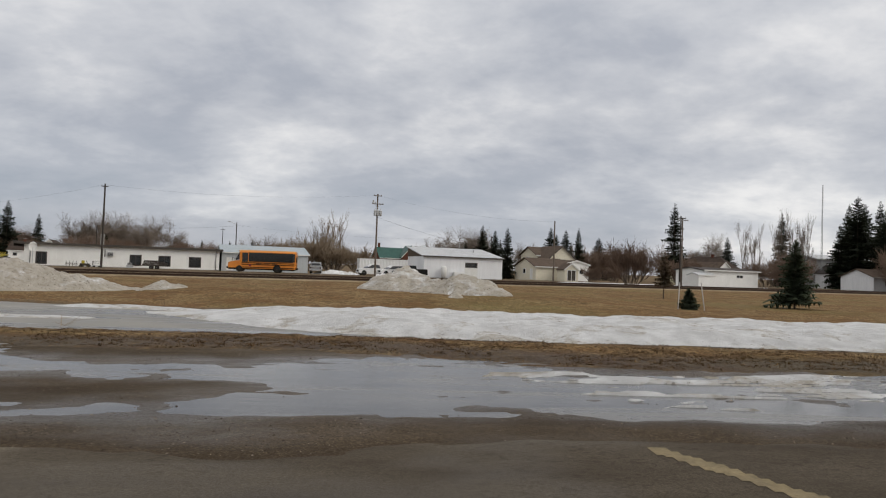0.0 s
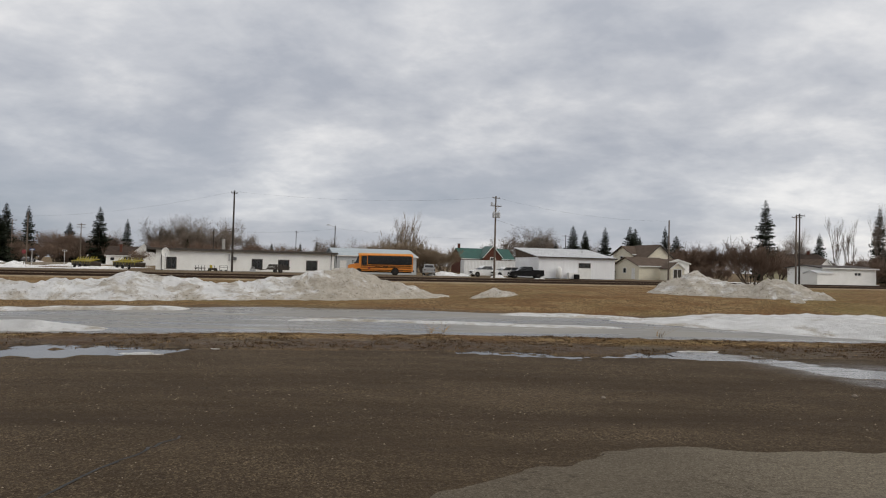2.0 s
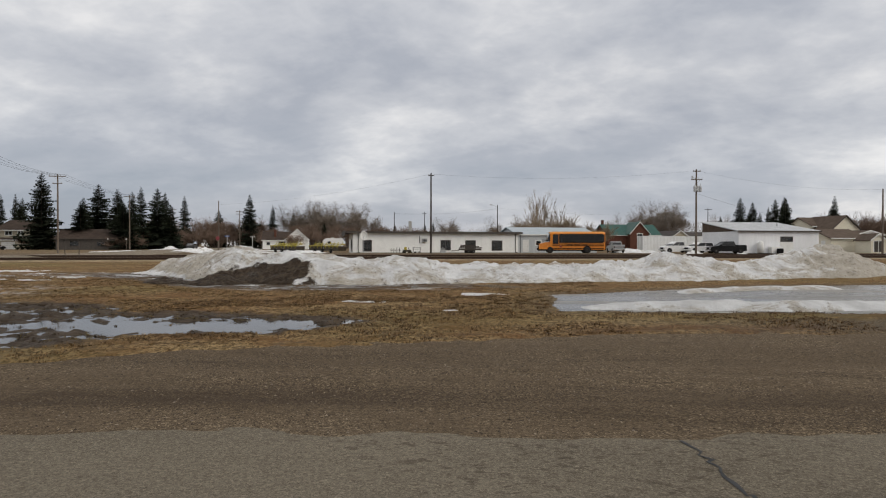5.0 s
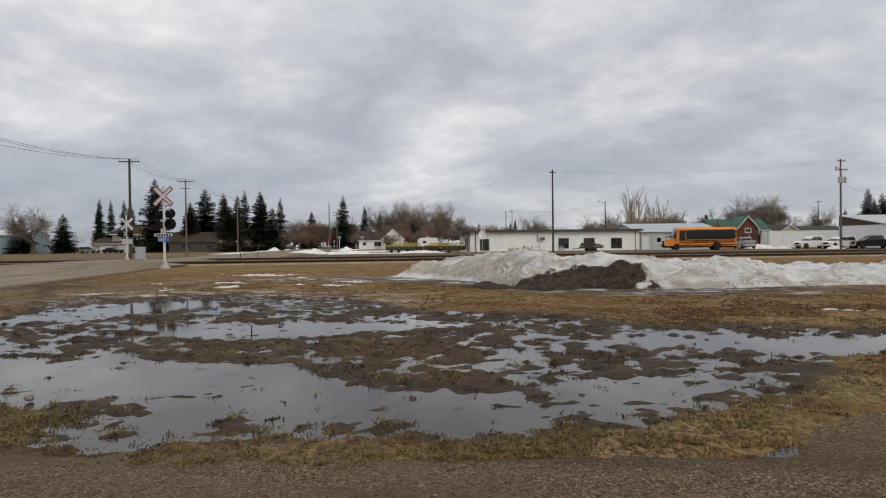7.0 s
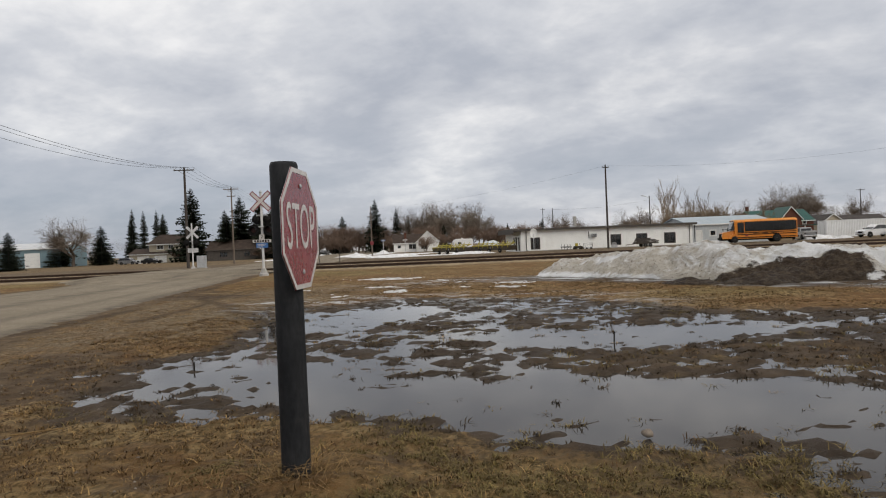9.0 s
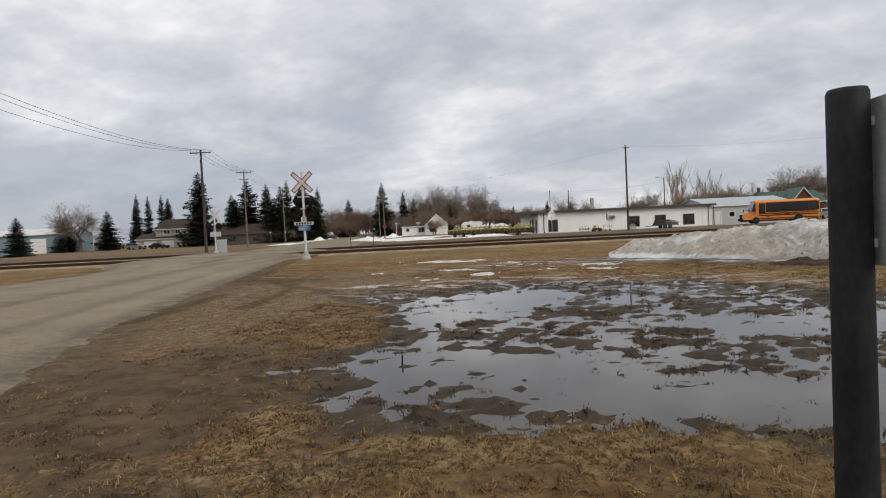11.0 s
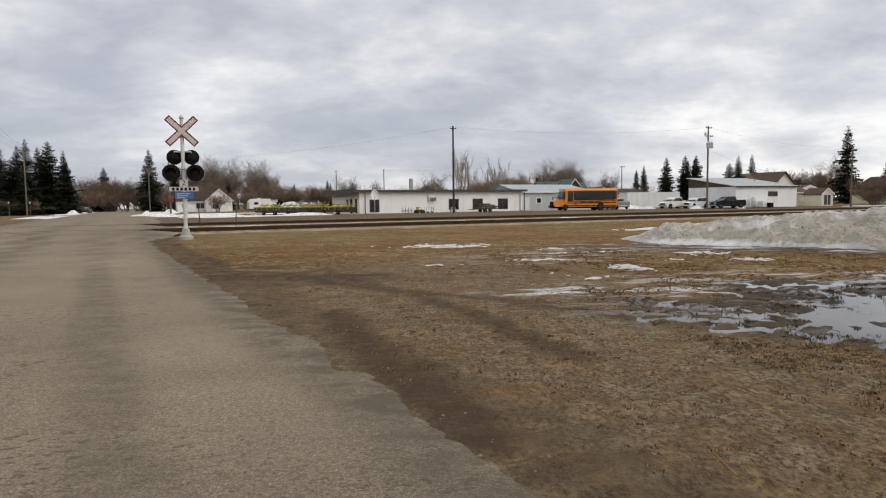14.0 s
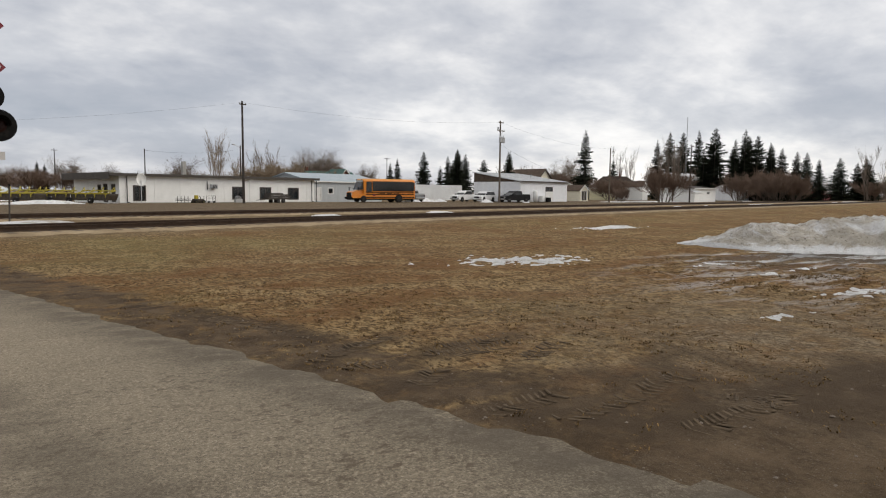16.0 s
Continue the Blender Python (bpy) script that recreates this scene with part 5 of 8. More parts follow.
# the long white building with a flat dark-edged roof
def long_building():
    ob = thing("long_white_building", set_at(-1.6, 0, -0.25), "long low white stucco building with a flat dark-edged roof", "building")
    w, depth, h = 28.0, 14.6, 3.35
    holes = [(1.62, 3.0, 0.42, 2.18), (14.55, 16.15, 0.6, 2.18), (18.75, 20.45, 0.58, 2.16), (23.35, 25.1, 0.55, 2.14)]
    part("wall", wall_panel(w, h, holes), M["white_wall"], ob)
    ident = Matrix.Identity(4)
    for a, b, c, d in holes:
        window(ob, ident, a, b, c, d, M["fascia"])
    left = pose(0, depth, 0, 0, 0, -90) @ pose(0.2, 0, 0)
    side = [(8.0, 8.9, 0.7, 2.25), (9.8, 10.9, 0.25, 2.35), (12.0, 13.4, 0.25, 2.4)]
    part("wall", wall_panel(depth - 0.4, h, side), M["white_wall"], ob, m=left)
    window(ob, left, *side[0], M["fascia"], bars=0)
    window(ob, left, *side[1], M["fascia"], bars=0)
    door(ob, left, *side[2], M["fascia"], M["trim"])
    part("wall", wall_panel(depth - 0.4, h, ()), M["white_wall"], ob, m=pose(w, 0, 0, 0, 0, 90) @ pose(0.2, 0, 0))
    part("wall", wall_panel(w, h, ()), M["white_wall"], ob, m=pose(w, depth, 0, 0, 0, 180))
    part("roof", cube(-1.25, w + 0.5, -0.55, depth + 0.4, h + 0.02, h + 0.2, 0.02), M["dark_roof"], ob, "flat tar roof")
    part("fascia", cube(-1.3, w + 0.55, -0.62, -0.555, h - 0.02, h + 0.3), M["fascia"], ob)
    part("fascia", cube(-1.32, -1.255, -0.55, depth + 0.4, h - 0.42, h + 0.40), M["fascia"], ob, "deep brown fascia over the entrance side")
    part("fascia", cube(w + 0.505, w + 0.56, -0.55, depth + 0.4, h - 0.02, h + 0.26), M["fascia"], ob)
    for x in (4.2, 7.4, 11.3, 13.4, 17.2, 21.6, 26.6):
        part("pilaster", cube(x - 0.09, x + 0.09, -0.04, -0.003, 0, h - 0.03), M["white_wall"], ob)
    part("base_course", cube(0, w, -0.05, -0.003, 0, 0.2), M["concrete"], ob)
    for x in (0.85, w - 0.55):
        bm = rod((x, -0.1, 0.25), (x, -0.1, h - 0.05), 0.05)
        tube(bm, (x, -0.1, 0.25), (x + 0.45, -0.3, 0.08), 0.05)
        part("downspout", bm, M["black"], ob, "dark downspout")
    ac = part("air_conditioner", cube(11.35, 12.15, -0.5, -0.005, 1.95, 2.5, 0.02), M["galv"], ob)
    bm = bmesh.new()
    for i in range(6):
        box(bm, 11.42, 12.08, -0.52, -0.505, 2.0 + i * 0.075, 2.035 + i * 0.075)
    part("grille", bm, M["black"], ac)
    part("conduit", rod((10.95, -0.06, 1.8), (10.95, -0.06, 2.9), 0.05), M["black"], ob)
    part("chimney", cube(9.7, 10.2, 4.0, 4.5, h + 0.2, 5.5, 0.03), M["concrete"], ob, "weathered grey chimney on the flat roof")
    bm = rod((28.3, -0.12, 0.1), (28.3, -0.12, h - 0.1), 0.05)
    part("downspout", bm, M["black"], ob)
    return ob


long_building()

house("blue_metal_building", set_at(26.75, 1.3), "pale blue metal building with a shallow metal roof", 14.5, 13, 2.95, 4.3, M["blue_wall"], M["blue_roof"],
      fronts=[("door", 0.9, 1.85, 0.0, 2.05), ("window", 3.2, 4.2, 1.1, 2.0)], over=0.3, category="building")
shop_at = stand(1.65, 102.9, 0.0, 14.0)
shop = thing("white_metal_shop", shop_at, "white metal-clad workshop with a single-slope galvanised roof", "workshop")
SW, SD, SLOW, SHIGH = 13.6, 10.6, 3.42, 5.05
part("wall", wall_panel(SW, SLOW, [(7.1, 9.1, 1.85, 2.55)]), M["white_metal"], shop)
window(shop, Matrix.Identity(4), 7.1, 9.1, 1.85, 2.55, M["fascia"])
for x0, x1 in ((0.003, 0.2), (SW - 0.2, SW - 0.003)):
    bm = bmesh.new()
    low_, high_ = ([bm.verts.new((x, y, z)) for x in (x0, x1) for y, z in ((0.21, zb), (SD, zb))] for zb in (0.0, SLOW))
    for i, j in ((0, 1), (1, 3), (3, 2), (2, 0)):
        bm.faces.new((low_[i], low_[j], high_[j], high_[i]))
    bm.faces.new((low_[0], low_[1], low_[3], low_[2])), bm.faces.new((high_[0], high_[1], high_[3], high_[2]))
    bmesh.ops.recalc_face_normals(bm, faces=bm.faces)
    part("wall", bm, M["white_metal"], shop)
    side_ = bmesh.new()
    ends_ = [[side_.verts.new((x, y, z)) for y, z in ((0.0, SLOW + 0.004), (SD, SLOW + 0.004), (SD, SHIGH), (0.0, SLOW + 0.01))] for x in (x0 - 0.03, x1)]
    for i in range(4):
        side_.faces.new((ends_[0][i], ends_[0][(i + 1) % 4], ends_[1][(i + 1) % 4], ends_[1][i]))
    side_.faces.new(ends_[0]), side_.faces.new(ends_[1][::-1])
    bmesh.ops.recalc_face_normals(side_, faces=side_.faces)
    part("gable", side_, M["brown_roof"], shop, "dark brown gable boards")
part("wall", cube(0.2, SW - 0.2, SD - 0.2, SD - 0.003, 0, SHIGH - 0.05), M["white_metal"], shop)
slab = bmesh.new()
ends_ = [[slab.verts.new((x, y, z)) for y, z in ((-0.3, SLOW - 0.02), (SD + 0.3, SHIGH + 0.06), (SD + 0.3, SHIGH + 0.16), (-0.3, SLOW + 0.10))] for x in (-0.3, SW + 0.3)]
for i in range(4):
    slab.faces.new((ends_[0][i], ends_[0][(i + 1) % 4], ends_[1][(i + 1) % 4], ends_[1][i]))
slab.faces.new(ends_[0]), slab.faces.new(ends_[1][::-1])
bmesh.ops.recalc_face_normals(slab, faces=slab.faces)
roof_ = part("roof", slab, M["grey_roof"], shop)
for i in range(22):
    x = -0.2 + i * 0.64
    part("roof_seam", rod((x, -0.3, SLOW + 0.11), (x, SD + 0.3, SHIGH + 0.17), 0.025, n=4), M["grey_roof"], roof_)
part("eave_trim", cube(-0.3, SW + 0.3, -0.36, -0.305, SLOW - 0.10, SLOW + 0.11), M["fascia"], shop)
part("overhead_door", cube(7.0, 9.2, -0.045, -0.003, 0.0, 1.75), M["trim"], shop, "white overhead door")
part("roof_vent", rod((10.6, 6, 4.0), (10.6, 6, 4.9), 0.12), M["galv"], shop)
part("propane_tank", lathe(bmesh.new(), ((0.1, 0), (0.42, 0.12), (0.45, 1.6), (0.3, 1.85), (0.1, 1.95)), 14, m=Matrix.Translation((3.2, -0.7, 0))), M["trim"], shop, "white upright tank against the wall", smooth=True)
part("crate", cube(4.9, 6.5, -1.0, -0.1, 0, 1.0, 0.03), M["trim"], shop, "white crate against the wall")
part("bin", cube(5.7, 6.4, -1.7, -1.05, 0, 0.75, 0.03), M["black"], shop, "black bin by the wall")

# cream house with a steep gable, its low front wing and a garden shed
house("gabled_house", set_at(90.9, 8.2), "cream storey-and-a-half house with a brown shingle roof", 7.4, 7.4, 5.15, 6.85, M["cream"], M["brown_roof"],
      lefts=[("window", 2.6, 3.6, 3.9, 4.7)], over=0.45, category="house", trim=M["trim"])
house("gabled_house", set_at(90.85, 3.5), "steep cream gable with dark-brown barge boards and a dark window", 6.6, 8.0, 4.3, 7.0, M["cream"], M["brown_roof"],
      fronts=[("window", 2.4, 4.2, 2.7, 4.15)], along_x=False, over=0.4, category="house", trim=M["fascia"])
house("gabled_house", set_at(83.6, -4.7), "low cream house wing with a brown shingle roof", 7.4, 8.7, 2.55, 4.15, M["cream"], M["brown_roof"],
      lefts=[("window", 3.2, 4.3, 1.1, 2.1), ("door", 6.2, 7.1, 0.0, 2.0)], category="house", trim=M["trim"], over=0.4)
house("gabled_house", set_at(91.1, -2.4), "white lean-to porch at the side of the cream house", 5.8, 5.7, 3.2, 3.95, M["white_wall"], M["brown_roof"],
      fronts=[("window", 3.6, 4.6, 1.3, 2.2)], along_x=False, over=0.25, category="house", trim=M["trim"])
house("garden_shed", stand(28.2, 117.2, 0, 6), "small cream garden shed with dark-framed double doors", 2.6, 4.4, 2.15, 3.2, M["cream"], M["brown_roof"],
      fronts=[("dark", 0.5, 1.28, 0.1, 2.0), ("dark", 1.32, 2.1, 0.1, 2.0)], along_x=False, over=0.18, category="shed", trim=M["trim"])
house("yellow_house", stand(61.8, 149.8, 0, -43.5), "pale yellow bungalow with a dark brown hipped roof", 13.7, 10.0, 3.3, 6.3, M["yellow_wall"], M["umber_roof"],
      fronts=[("window", 4.4, 6.4, 1.5, 2.7), ("window", 11.6, 12.8, 1.4, 2.7)], category="house", hip=4.2, over=0.5, chimney=(8.2, 5.0, 7.1))
house("yellow_house", stand(66.3, 134.8, 0, 20), "small white gabled porch of the yellow bungalow", 3.4, 7.6, 3.5, 4.9, M["white_wall"], M["brown_roof"], along_x=False, over=0.2, category="house")
house("white_garage", stand(49.2, 105.6, 0, 14.0), "white garage with a low dark roof", 11.2, 7.5, 2.75, 3.2, M["white_wall"], M["dark_roof"],
      fronts=[("window", 6.6, 8.0, 1.6, 2.15)], category="garage", trim=M["trim"])
house("garden_shed", stand(47.4, 103.9, 0, 14.0), "small white lean-to shed beside the garage", 3.3, 2.8, 1.85, 2.25, M["white_wall"], M["grey_roof"], category="shed", over=0.12)
# Dark door panels stand in for the shade inside the barn's open bays.
house("grey_barn", stand(96.0, 146.6, 0, 9.0), "weathered grey two-storey shed with a wide pale roof", 14.2, 10.0, 6.9, 8.0, M["galv"], M["grey_roof"],
      fronts=[("dark", 7.2, 9.8, 0, 4.4), ("dark", 10.0, 13.4, 0, 4.4)], category="shed", trim=M["trim"], over=0.7)
house("garden_shed", stand(96.2, 140.6, 0, 9.0), "white lean-to with a steep dark roof before the grey shed", 6.2, 5.6, 3.4, 5.4, M["white_metal"], M["dark_roof"],
      fronts=[("door", 3.4, 4.3, 0, 2.1)], along_x=False, category="shed", over=0.2)
house("white_house", set_at(-22.5, 79.0, -0.2), "white stucco house with a dark brown roof", 8.0, 9.0, 2.55, 4.9, M["white_wall"], M["umber_roof"],
      fronts=[("window", 1.0, 2.0, 1.1, 2.0), ("window", 4.2, 6.2, 0.8, 2.2)], category="house")
house("white_house", set_at(-16.2, 76.6, -0.2), "white gabled wing of a stucco house", 6.2, 9.0, 2.8, 5.55, M["white_wall"], M["umber_roof"],
      fronts=[("window", 1.2, 3.0, 0.7, 1.9), ("window", 2.7, 3.5, 2.0, 2.75)], along_x=False, category="house", chimney=(-3.0, 4.0, 5.6))
green = house("green_roofed_house", set_at(69.5, 57.0), "red-brown brick house with a green metal roof", 15.5, 9.0, 3.9, 6.7, M["brick"], M["green_roof"],
              fronts=[("window", 6.5, 8.5, 0.9, 2.2), ("window", 12.6, 13.6, 4.0 - 1.1, 3.8)], category="house", chimney=(0.8, 5.0, 8.0))
house("green_roofed_house", set_at(75.2, 55.2), "steep brick gable with a green metal roof", 5.4, 6.0, 4.4, 7.35, M["brick"], M["green_roof"],
      fronts=[("window", 2.0, 3.6, 3.2, 4.3)], along_x=False, category="house")
part("porch_roof", cube(8.5, 15.5, -2.0, -0.4, 2.5, 2.68, 0.03), M["green_roof"], green)
for x in (8.7, 12.0, 15.3):
    part("porch_post", cube(x - 0.08, x + 0.08, -1.9, -1.75, -0.2, 2.5), M["trim"], green)
house("grey_bungalow", set_at(93.0, 66.0), "beige bungalow with a grey roof and white barge boards", 7.0, 16.0, 3.0, 5.3, M["beige"], M["dark_roof"], along_x=False, category="house")
house("grey_bungalow", set_at(99.0, 70.0), "beige bungalow wing with a long grey roof", 17.0, 9.0, 3.0, 5.0, M["beige"], M["dark_roof"], category="house")
house("two_storey_house", stand(-170.4, 147.4, -0.3, 10.0), "beige house with a double garage and brown roof", 12.0, 8.0, 2.5, 3.9, M["beige"], M["umber_roof"],
      fronts=[("garage", 2.2, 5.6, 0.1, 2.0), ("garage", 7.0, 10.4, 0.1, 2.0)], category="house")
house("two_storey_house", stand(-165.8, 149.6, -0.3, 10.0), "beige upper storey with a brown shingle roof", 9.4, 7.0, 5.3, 7.6, M["beige"], M["umber_roof"],
      fronts=[("window", 2.2, 4.0, 3.7, 4.8), ("window", 5.4, 6.8, 3.7, 4.8)], category="house", hip=2.0, over=0.6)
house("dark_bungalow", stand(-141.0, 139.0, -0.3, 17.0), "dark brown bungalow shaded by spruces", 14.0, 8.5, 2.8, 5.0, M["fascia"], M["umber_roof"], trim=M["fascia"],
      fronts=[("window", 3.0, 5.0, 1.0, 2.2), ("window", 9.0, 10.6, 1.0, 2.2)], category="house")
house("teal_workshop", stand(-205.0, 132.0, -0.3, 16.0), "teal metal workshop with a white overhead door", 22.0, 14.0, 5.0, 6.6, M["teal_wall"], M["grey_roof"],
      fronts=[("garage", 13.0, 17.0, 0, 4.0)], category="workshop")
house("far_hall", stand(-214.0, 352.0, -0.5, 17.0), "long white hall far off at the end of the street", 44.0, 16.0, 6.0, 8.6, M["white_metal"], M["grey_roof"], category="hall")
house("far_bungalow", stand(96.0, 128.0, 0, 12.0), "small grey bungalow behind the spruces", 9.0, 8.0, 2.8, 4.4, M["white_metal"], M["brown_roof"], fronts=[("window", 3.0, 4.4, 1.0, 2.1)], category="house")
house("garden_shed", stand(124.0, 130.0, 0, 12.0), "small pale shed among bare shrubs", 4.6, 4.0, 2.7, 3.5, M["white_metal"], M["grey_roof"], category="shed")
house("red_shed", stand(146.0, 132.0, 0, 12.0), "low red shed far along the railway", 9.0, 5.0, 2.3, 3.1, M["sign_red"], M["brown_roof"], category="shed")

# ---- shipping container ----
box_at = stand(-9.7, 118.9, 0, 15.0)
container = thing("shipping_container", box_at, "white corrugated steel shipping container", "container")
bm = bmesh.new()
L, H, n = 12.2, 2.85, 0
xs = []
while n * 0.28 < L - 0.28:
    x = n * 0.28
    xs += [(x, 0.0), (x + 0.10, 0.0), (x + 0.14, 0.04), (x + 0.24, 0.04)]
    n += 1
xs.append((L, 0.0))
for y0, sign in ((0.0, 1), (2.44, -1)):
    lo = [bm.verts.new((x, y0 + sign * y, 0.16)) for x, y in xs]
    hi = [bm.verts.new((x, y0 + sign * y, H - 0.1)) for x, y in xs]
    for i in range(len(xs) - 1):
        bm.faces.new((lo[i], lo[i + 1], hi[i + 1], hi[i]))
part("side_panel", bm, M["container"], container)
part("roof", cube(0.0, L, 0.02, 2.42, H - 0.06, H), M["container"], container)
for y in (-0.03, 2.35):
    for z0, z1 in ((0.0, 0.16), (H - 0.12, H + 0.01)):
        part("rail", cube(0.0, L, y, y + 0.12, z0, z1), M["container"], container)
for x in (-0.03, L - 0.1):
    for y in (-0.035, 2.345):
        part("corner_post", cube(x, x + 0.14, y, y + 0.13, 0, H + 0.02, 0.01), M["container"], container)
for y0 in (0.1, 1.25):
    d = part("door", cube(-0.06, -0.01, y0, y0 + 1.1, 0.18, H - 0.14), M["container"], container)
    part("lock_bar", rod((-0.09, y0 + 0.5, 0.2), (-0.09, y0 + 0.5, H - 0.16), 0.025), M["galv"], d)
part("back_panel", cube(L - 0.05, L, 0.1, 2.34, 0.16, H - 0.1), M["container"], container)

# ---- vehicles ----


def wheel(parent, x, y, r, width, rim_mat, sign):
    m = Matrix.Translation((x, y, r))
    w = part("wheel", lathe(bmesh.new(), ((r * 0.62, -width / 2), (r * 0.93, -width / 2), (r, -width * 0.3), (r, width * 0.3), (r * 0.93, width / 2), (r * 0.62, width / 2)), 20, "Y"), M["tyre"], parent, m=m, smooth=True)
    part("rim", lathe(bmesh.new(), ((r * 0.61, sign * width * 0.30), (r * 0.60, sign * width * 0.47), (r * 0.30, sign * width * 0.40), (r * 0.14, sign * width * 0.52)), 16, "Y"), rim_mat, w, smooth=True)
    return w


def mirrored(fn):
    fn(1), fn(-1)


def school_bus(m):
    """Front towards +x, standing on z=0."""
    bus = thing("school_bus", m, "yellow conventional school bus with black rub rails", "bus")
    W = 1.22
    bm = bmesh.new()
    ring = [(-W, 0.55), (-W, 2.78), (-W + 0.06, 2.88), (-W + 0.24, 2.96), (-W + 0.55, 3.0), (0, 3.02), (W - 0.55, 3.0), (W - 0.24, 2.96), (W - 0.06, 2.88), (W, 2.78), (W, 0.55)]
    rows = [[bm.verts.new((x, y * k, z if z < 2.3 else 2.3 + (z - 2.3) * k)) for y, z in ring] for x, k in ((-5.4, 0.97), (-5.2, 1.0), (2.95, 1.0), (3.25, 0.98))]
    for a, b in zip(rows, rows[1:]):
        for i in range(len(ring)):
            j = (i + 1) % len(ring)
            bm.faces.new((a[i], b[i], b[j], a[j]))
    bm.faces.new(rows[0]), bm.faces.new(rows[-1][::-1])
    bmesh.ops.recalc_face_normals(bm, faces=bm.faces)
    body = part("body", bm, M["bus"], bus, smooth=False)
    part("roof_cap", prism(bmesh.new(), ((-5.35, 2.92), (3.2, 2.92), (3.45, 2.95), (3.1, 3.05), (-5.1, 3.06), (-5.38, 2.98)), -W + 0.16, W - 0.16, (2.86, 0.9)), M["bus_roof"], bus, "faded pale yellow roof")
    part("hood", prism(bmesh.new(), ((3.2, 0.6), (4.95, 0.6), (5.02, 1.0), (4.95, 1.42), (4.7, 1.52), (3.9, 1.66), (3.2, 1.74)), -1.05, 1.05, (0.9, 0.16)), M["bus"], bus, "yellow engine hood")
    part("grille", cube(4.98, 5.06, -0.7, 0.7, 0.72, 1.40, 0.02), M["black"], bus)
    part("bumper", cube(5.0, 5.2, -1.15, 1.15, 0.45, 0.78, 0.03), M["black"], bus)
    part("bumper", cube(-5.58, -5.4, -1.15, 1.15, 0.5, 0.78, 0.03), M["black"], bus)
    part("windshield", prism(bmesh.new(), ((3.2, 1.8), (3.85, 1.76), (3.42, 2.66), (3.2, 2.68)), -1.1, 1.1, (1.8, 0.12)), M["car_glass"], bus, "dark raked windshield")
    part("destination_board", cube(3.25, 3.42, -0.95, 0.95, 2.68, 2.88, 0.02), M["sign_white"], bus)
    for sgn in (1, -1):
        y = sgn * (W + 0.004)
        for i in range(9):
            x1 = 1.75 - i * 0.79
            w = part("window", cube(x1 - 0.71, x1, min(y, y + sgn * 0.02), max(y, y + sgn * 0.02), 1.66, 2.70, 0.008), M["car_glass"], bus, "dark tinted side window")
            part("sash", cube(x1 - 0.70, x1 - 0.01, min(y, y + sgn * 0.03), max(y, y + sgn * 0.03), 2.03, 2.06), M["black"], w)
        part("driver_window", cube(1.95, 2.85, min(y, y + sgn * 0.02), max(y, y + sgn * 0.02), 1.50, 2.70, 0.008), M["car_glass"], bus)
        part("window_band", cube(-5.0, 1.85, min(y - sgn * 0.0, y + sgn * 0.006), max(y, y + sgn * 0.006), 1.57, 2.75), M["black"], bus, "black band round the windows")
        for z, t in ((1.38, 0.10), (1.10, 0.12), (0.66, 0.12)):
            part("rub_rail", cube(-5.2, 2.9, min(y, y + sgn * 0.03), max(y, y + sgn * 0.03), z, z + t), M["black"], bus)
        for k in range(3):
            part("lettering", cube(-2.6 + k * 1.2, -1.7 + k * 1.2, min(y, y + sgn * 0.012), max(y, y + sgn * 0.012), 1.26, 1.35), M["black"], bus, "dark illegible lettering")
        part("fender", prism(bmesh.new(), ((2.5, 0.6), (2.62, 1.0), (2.95, 1.22), (3.55, 1.22), (3.9, 1.0), (4.0, 0.6)), min(sgn * 1.0, sgn * 1.2), max(sgn * 1.0, sgn * 1.2)), M["bus"], bus)
        wheel(bus, 3.25, sgn * 1.08, 0.50, 0.30, M["farm_dark"], sgn)
        wheel(bus, -2.55, sgn * 1.02, 0.50, 0.5, M["farm_dark"], sgn)
        part("wheel_well", lathe(bmesh.new(), ((0.62, -0.1), (0.62, 0.1)), 20, "Y", Matrix.Translation((-2.55, sgn * 1.14, 0.55))), M["black"], bus)
        mir = part("mirror_arm", rod((3.7, sgn * 1.0, 1.9), (4.3, sgn * 1.5, 2.0), 0.02), M["black"], bus)
        part("mirror", cube(4.25, 4.32, sgn * 1.5 - 0.12, sgn * 1.5 + 0.12, 1.7, 2.2, 0.02), M["black"], mir)
        part("headlight", cube(4.96, 5.05, sgn * 0.86 - 0.12, sgn * 0.86 + 0.12, 1.0, 1.25, 0.02), M["lamp_clear"], bus)
        part("tail_light", cube(-5.44, -5.38, sgn * 0.95 - 0.09, sgn * 0.95 + 0.09, 1.1, 1.32, 0.01), M["lamp_red"], bus)
        part("warning_light", cube(3.3, 3.45, sgn * 0.8 - 0.1, sgn * 0.8 + 0.1, 2.86, 2.98, 0.02), M["lamp_red"], bus)
    part("rear_window", cube(-5.46, -5.40, -0.6, 0.6, 1.65, 2.4, 0.01), M["car_glass"], bus)
    part("underframe", cube(-5.2, 5.0, -0.8, 0.8, 0.34, 0.6), M["black"], bus)
    part("stop_arm", lathe(bmesh.new(), ((0.2, 1.26), (0.2, 1.29)), 8, "Y", Matrix.Translation((1.6, 0, 1.05))), M["stop_red"], bus)
    return bus


yellow_bus = school_bus(stand(-24.1, 103.5, -0.05, 183.0))
for piece in yellow_bus.children:
    if piece.name.split(".")[0] not in ("wheel", "wheel_well"):
        for v in piece.data.vertices:
            v.co.z += max(0.0, v.co.z - 1.45) * 0.22


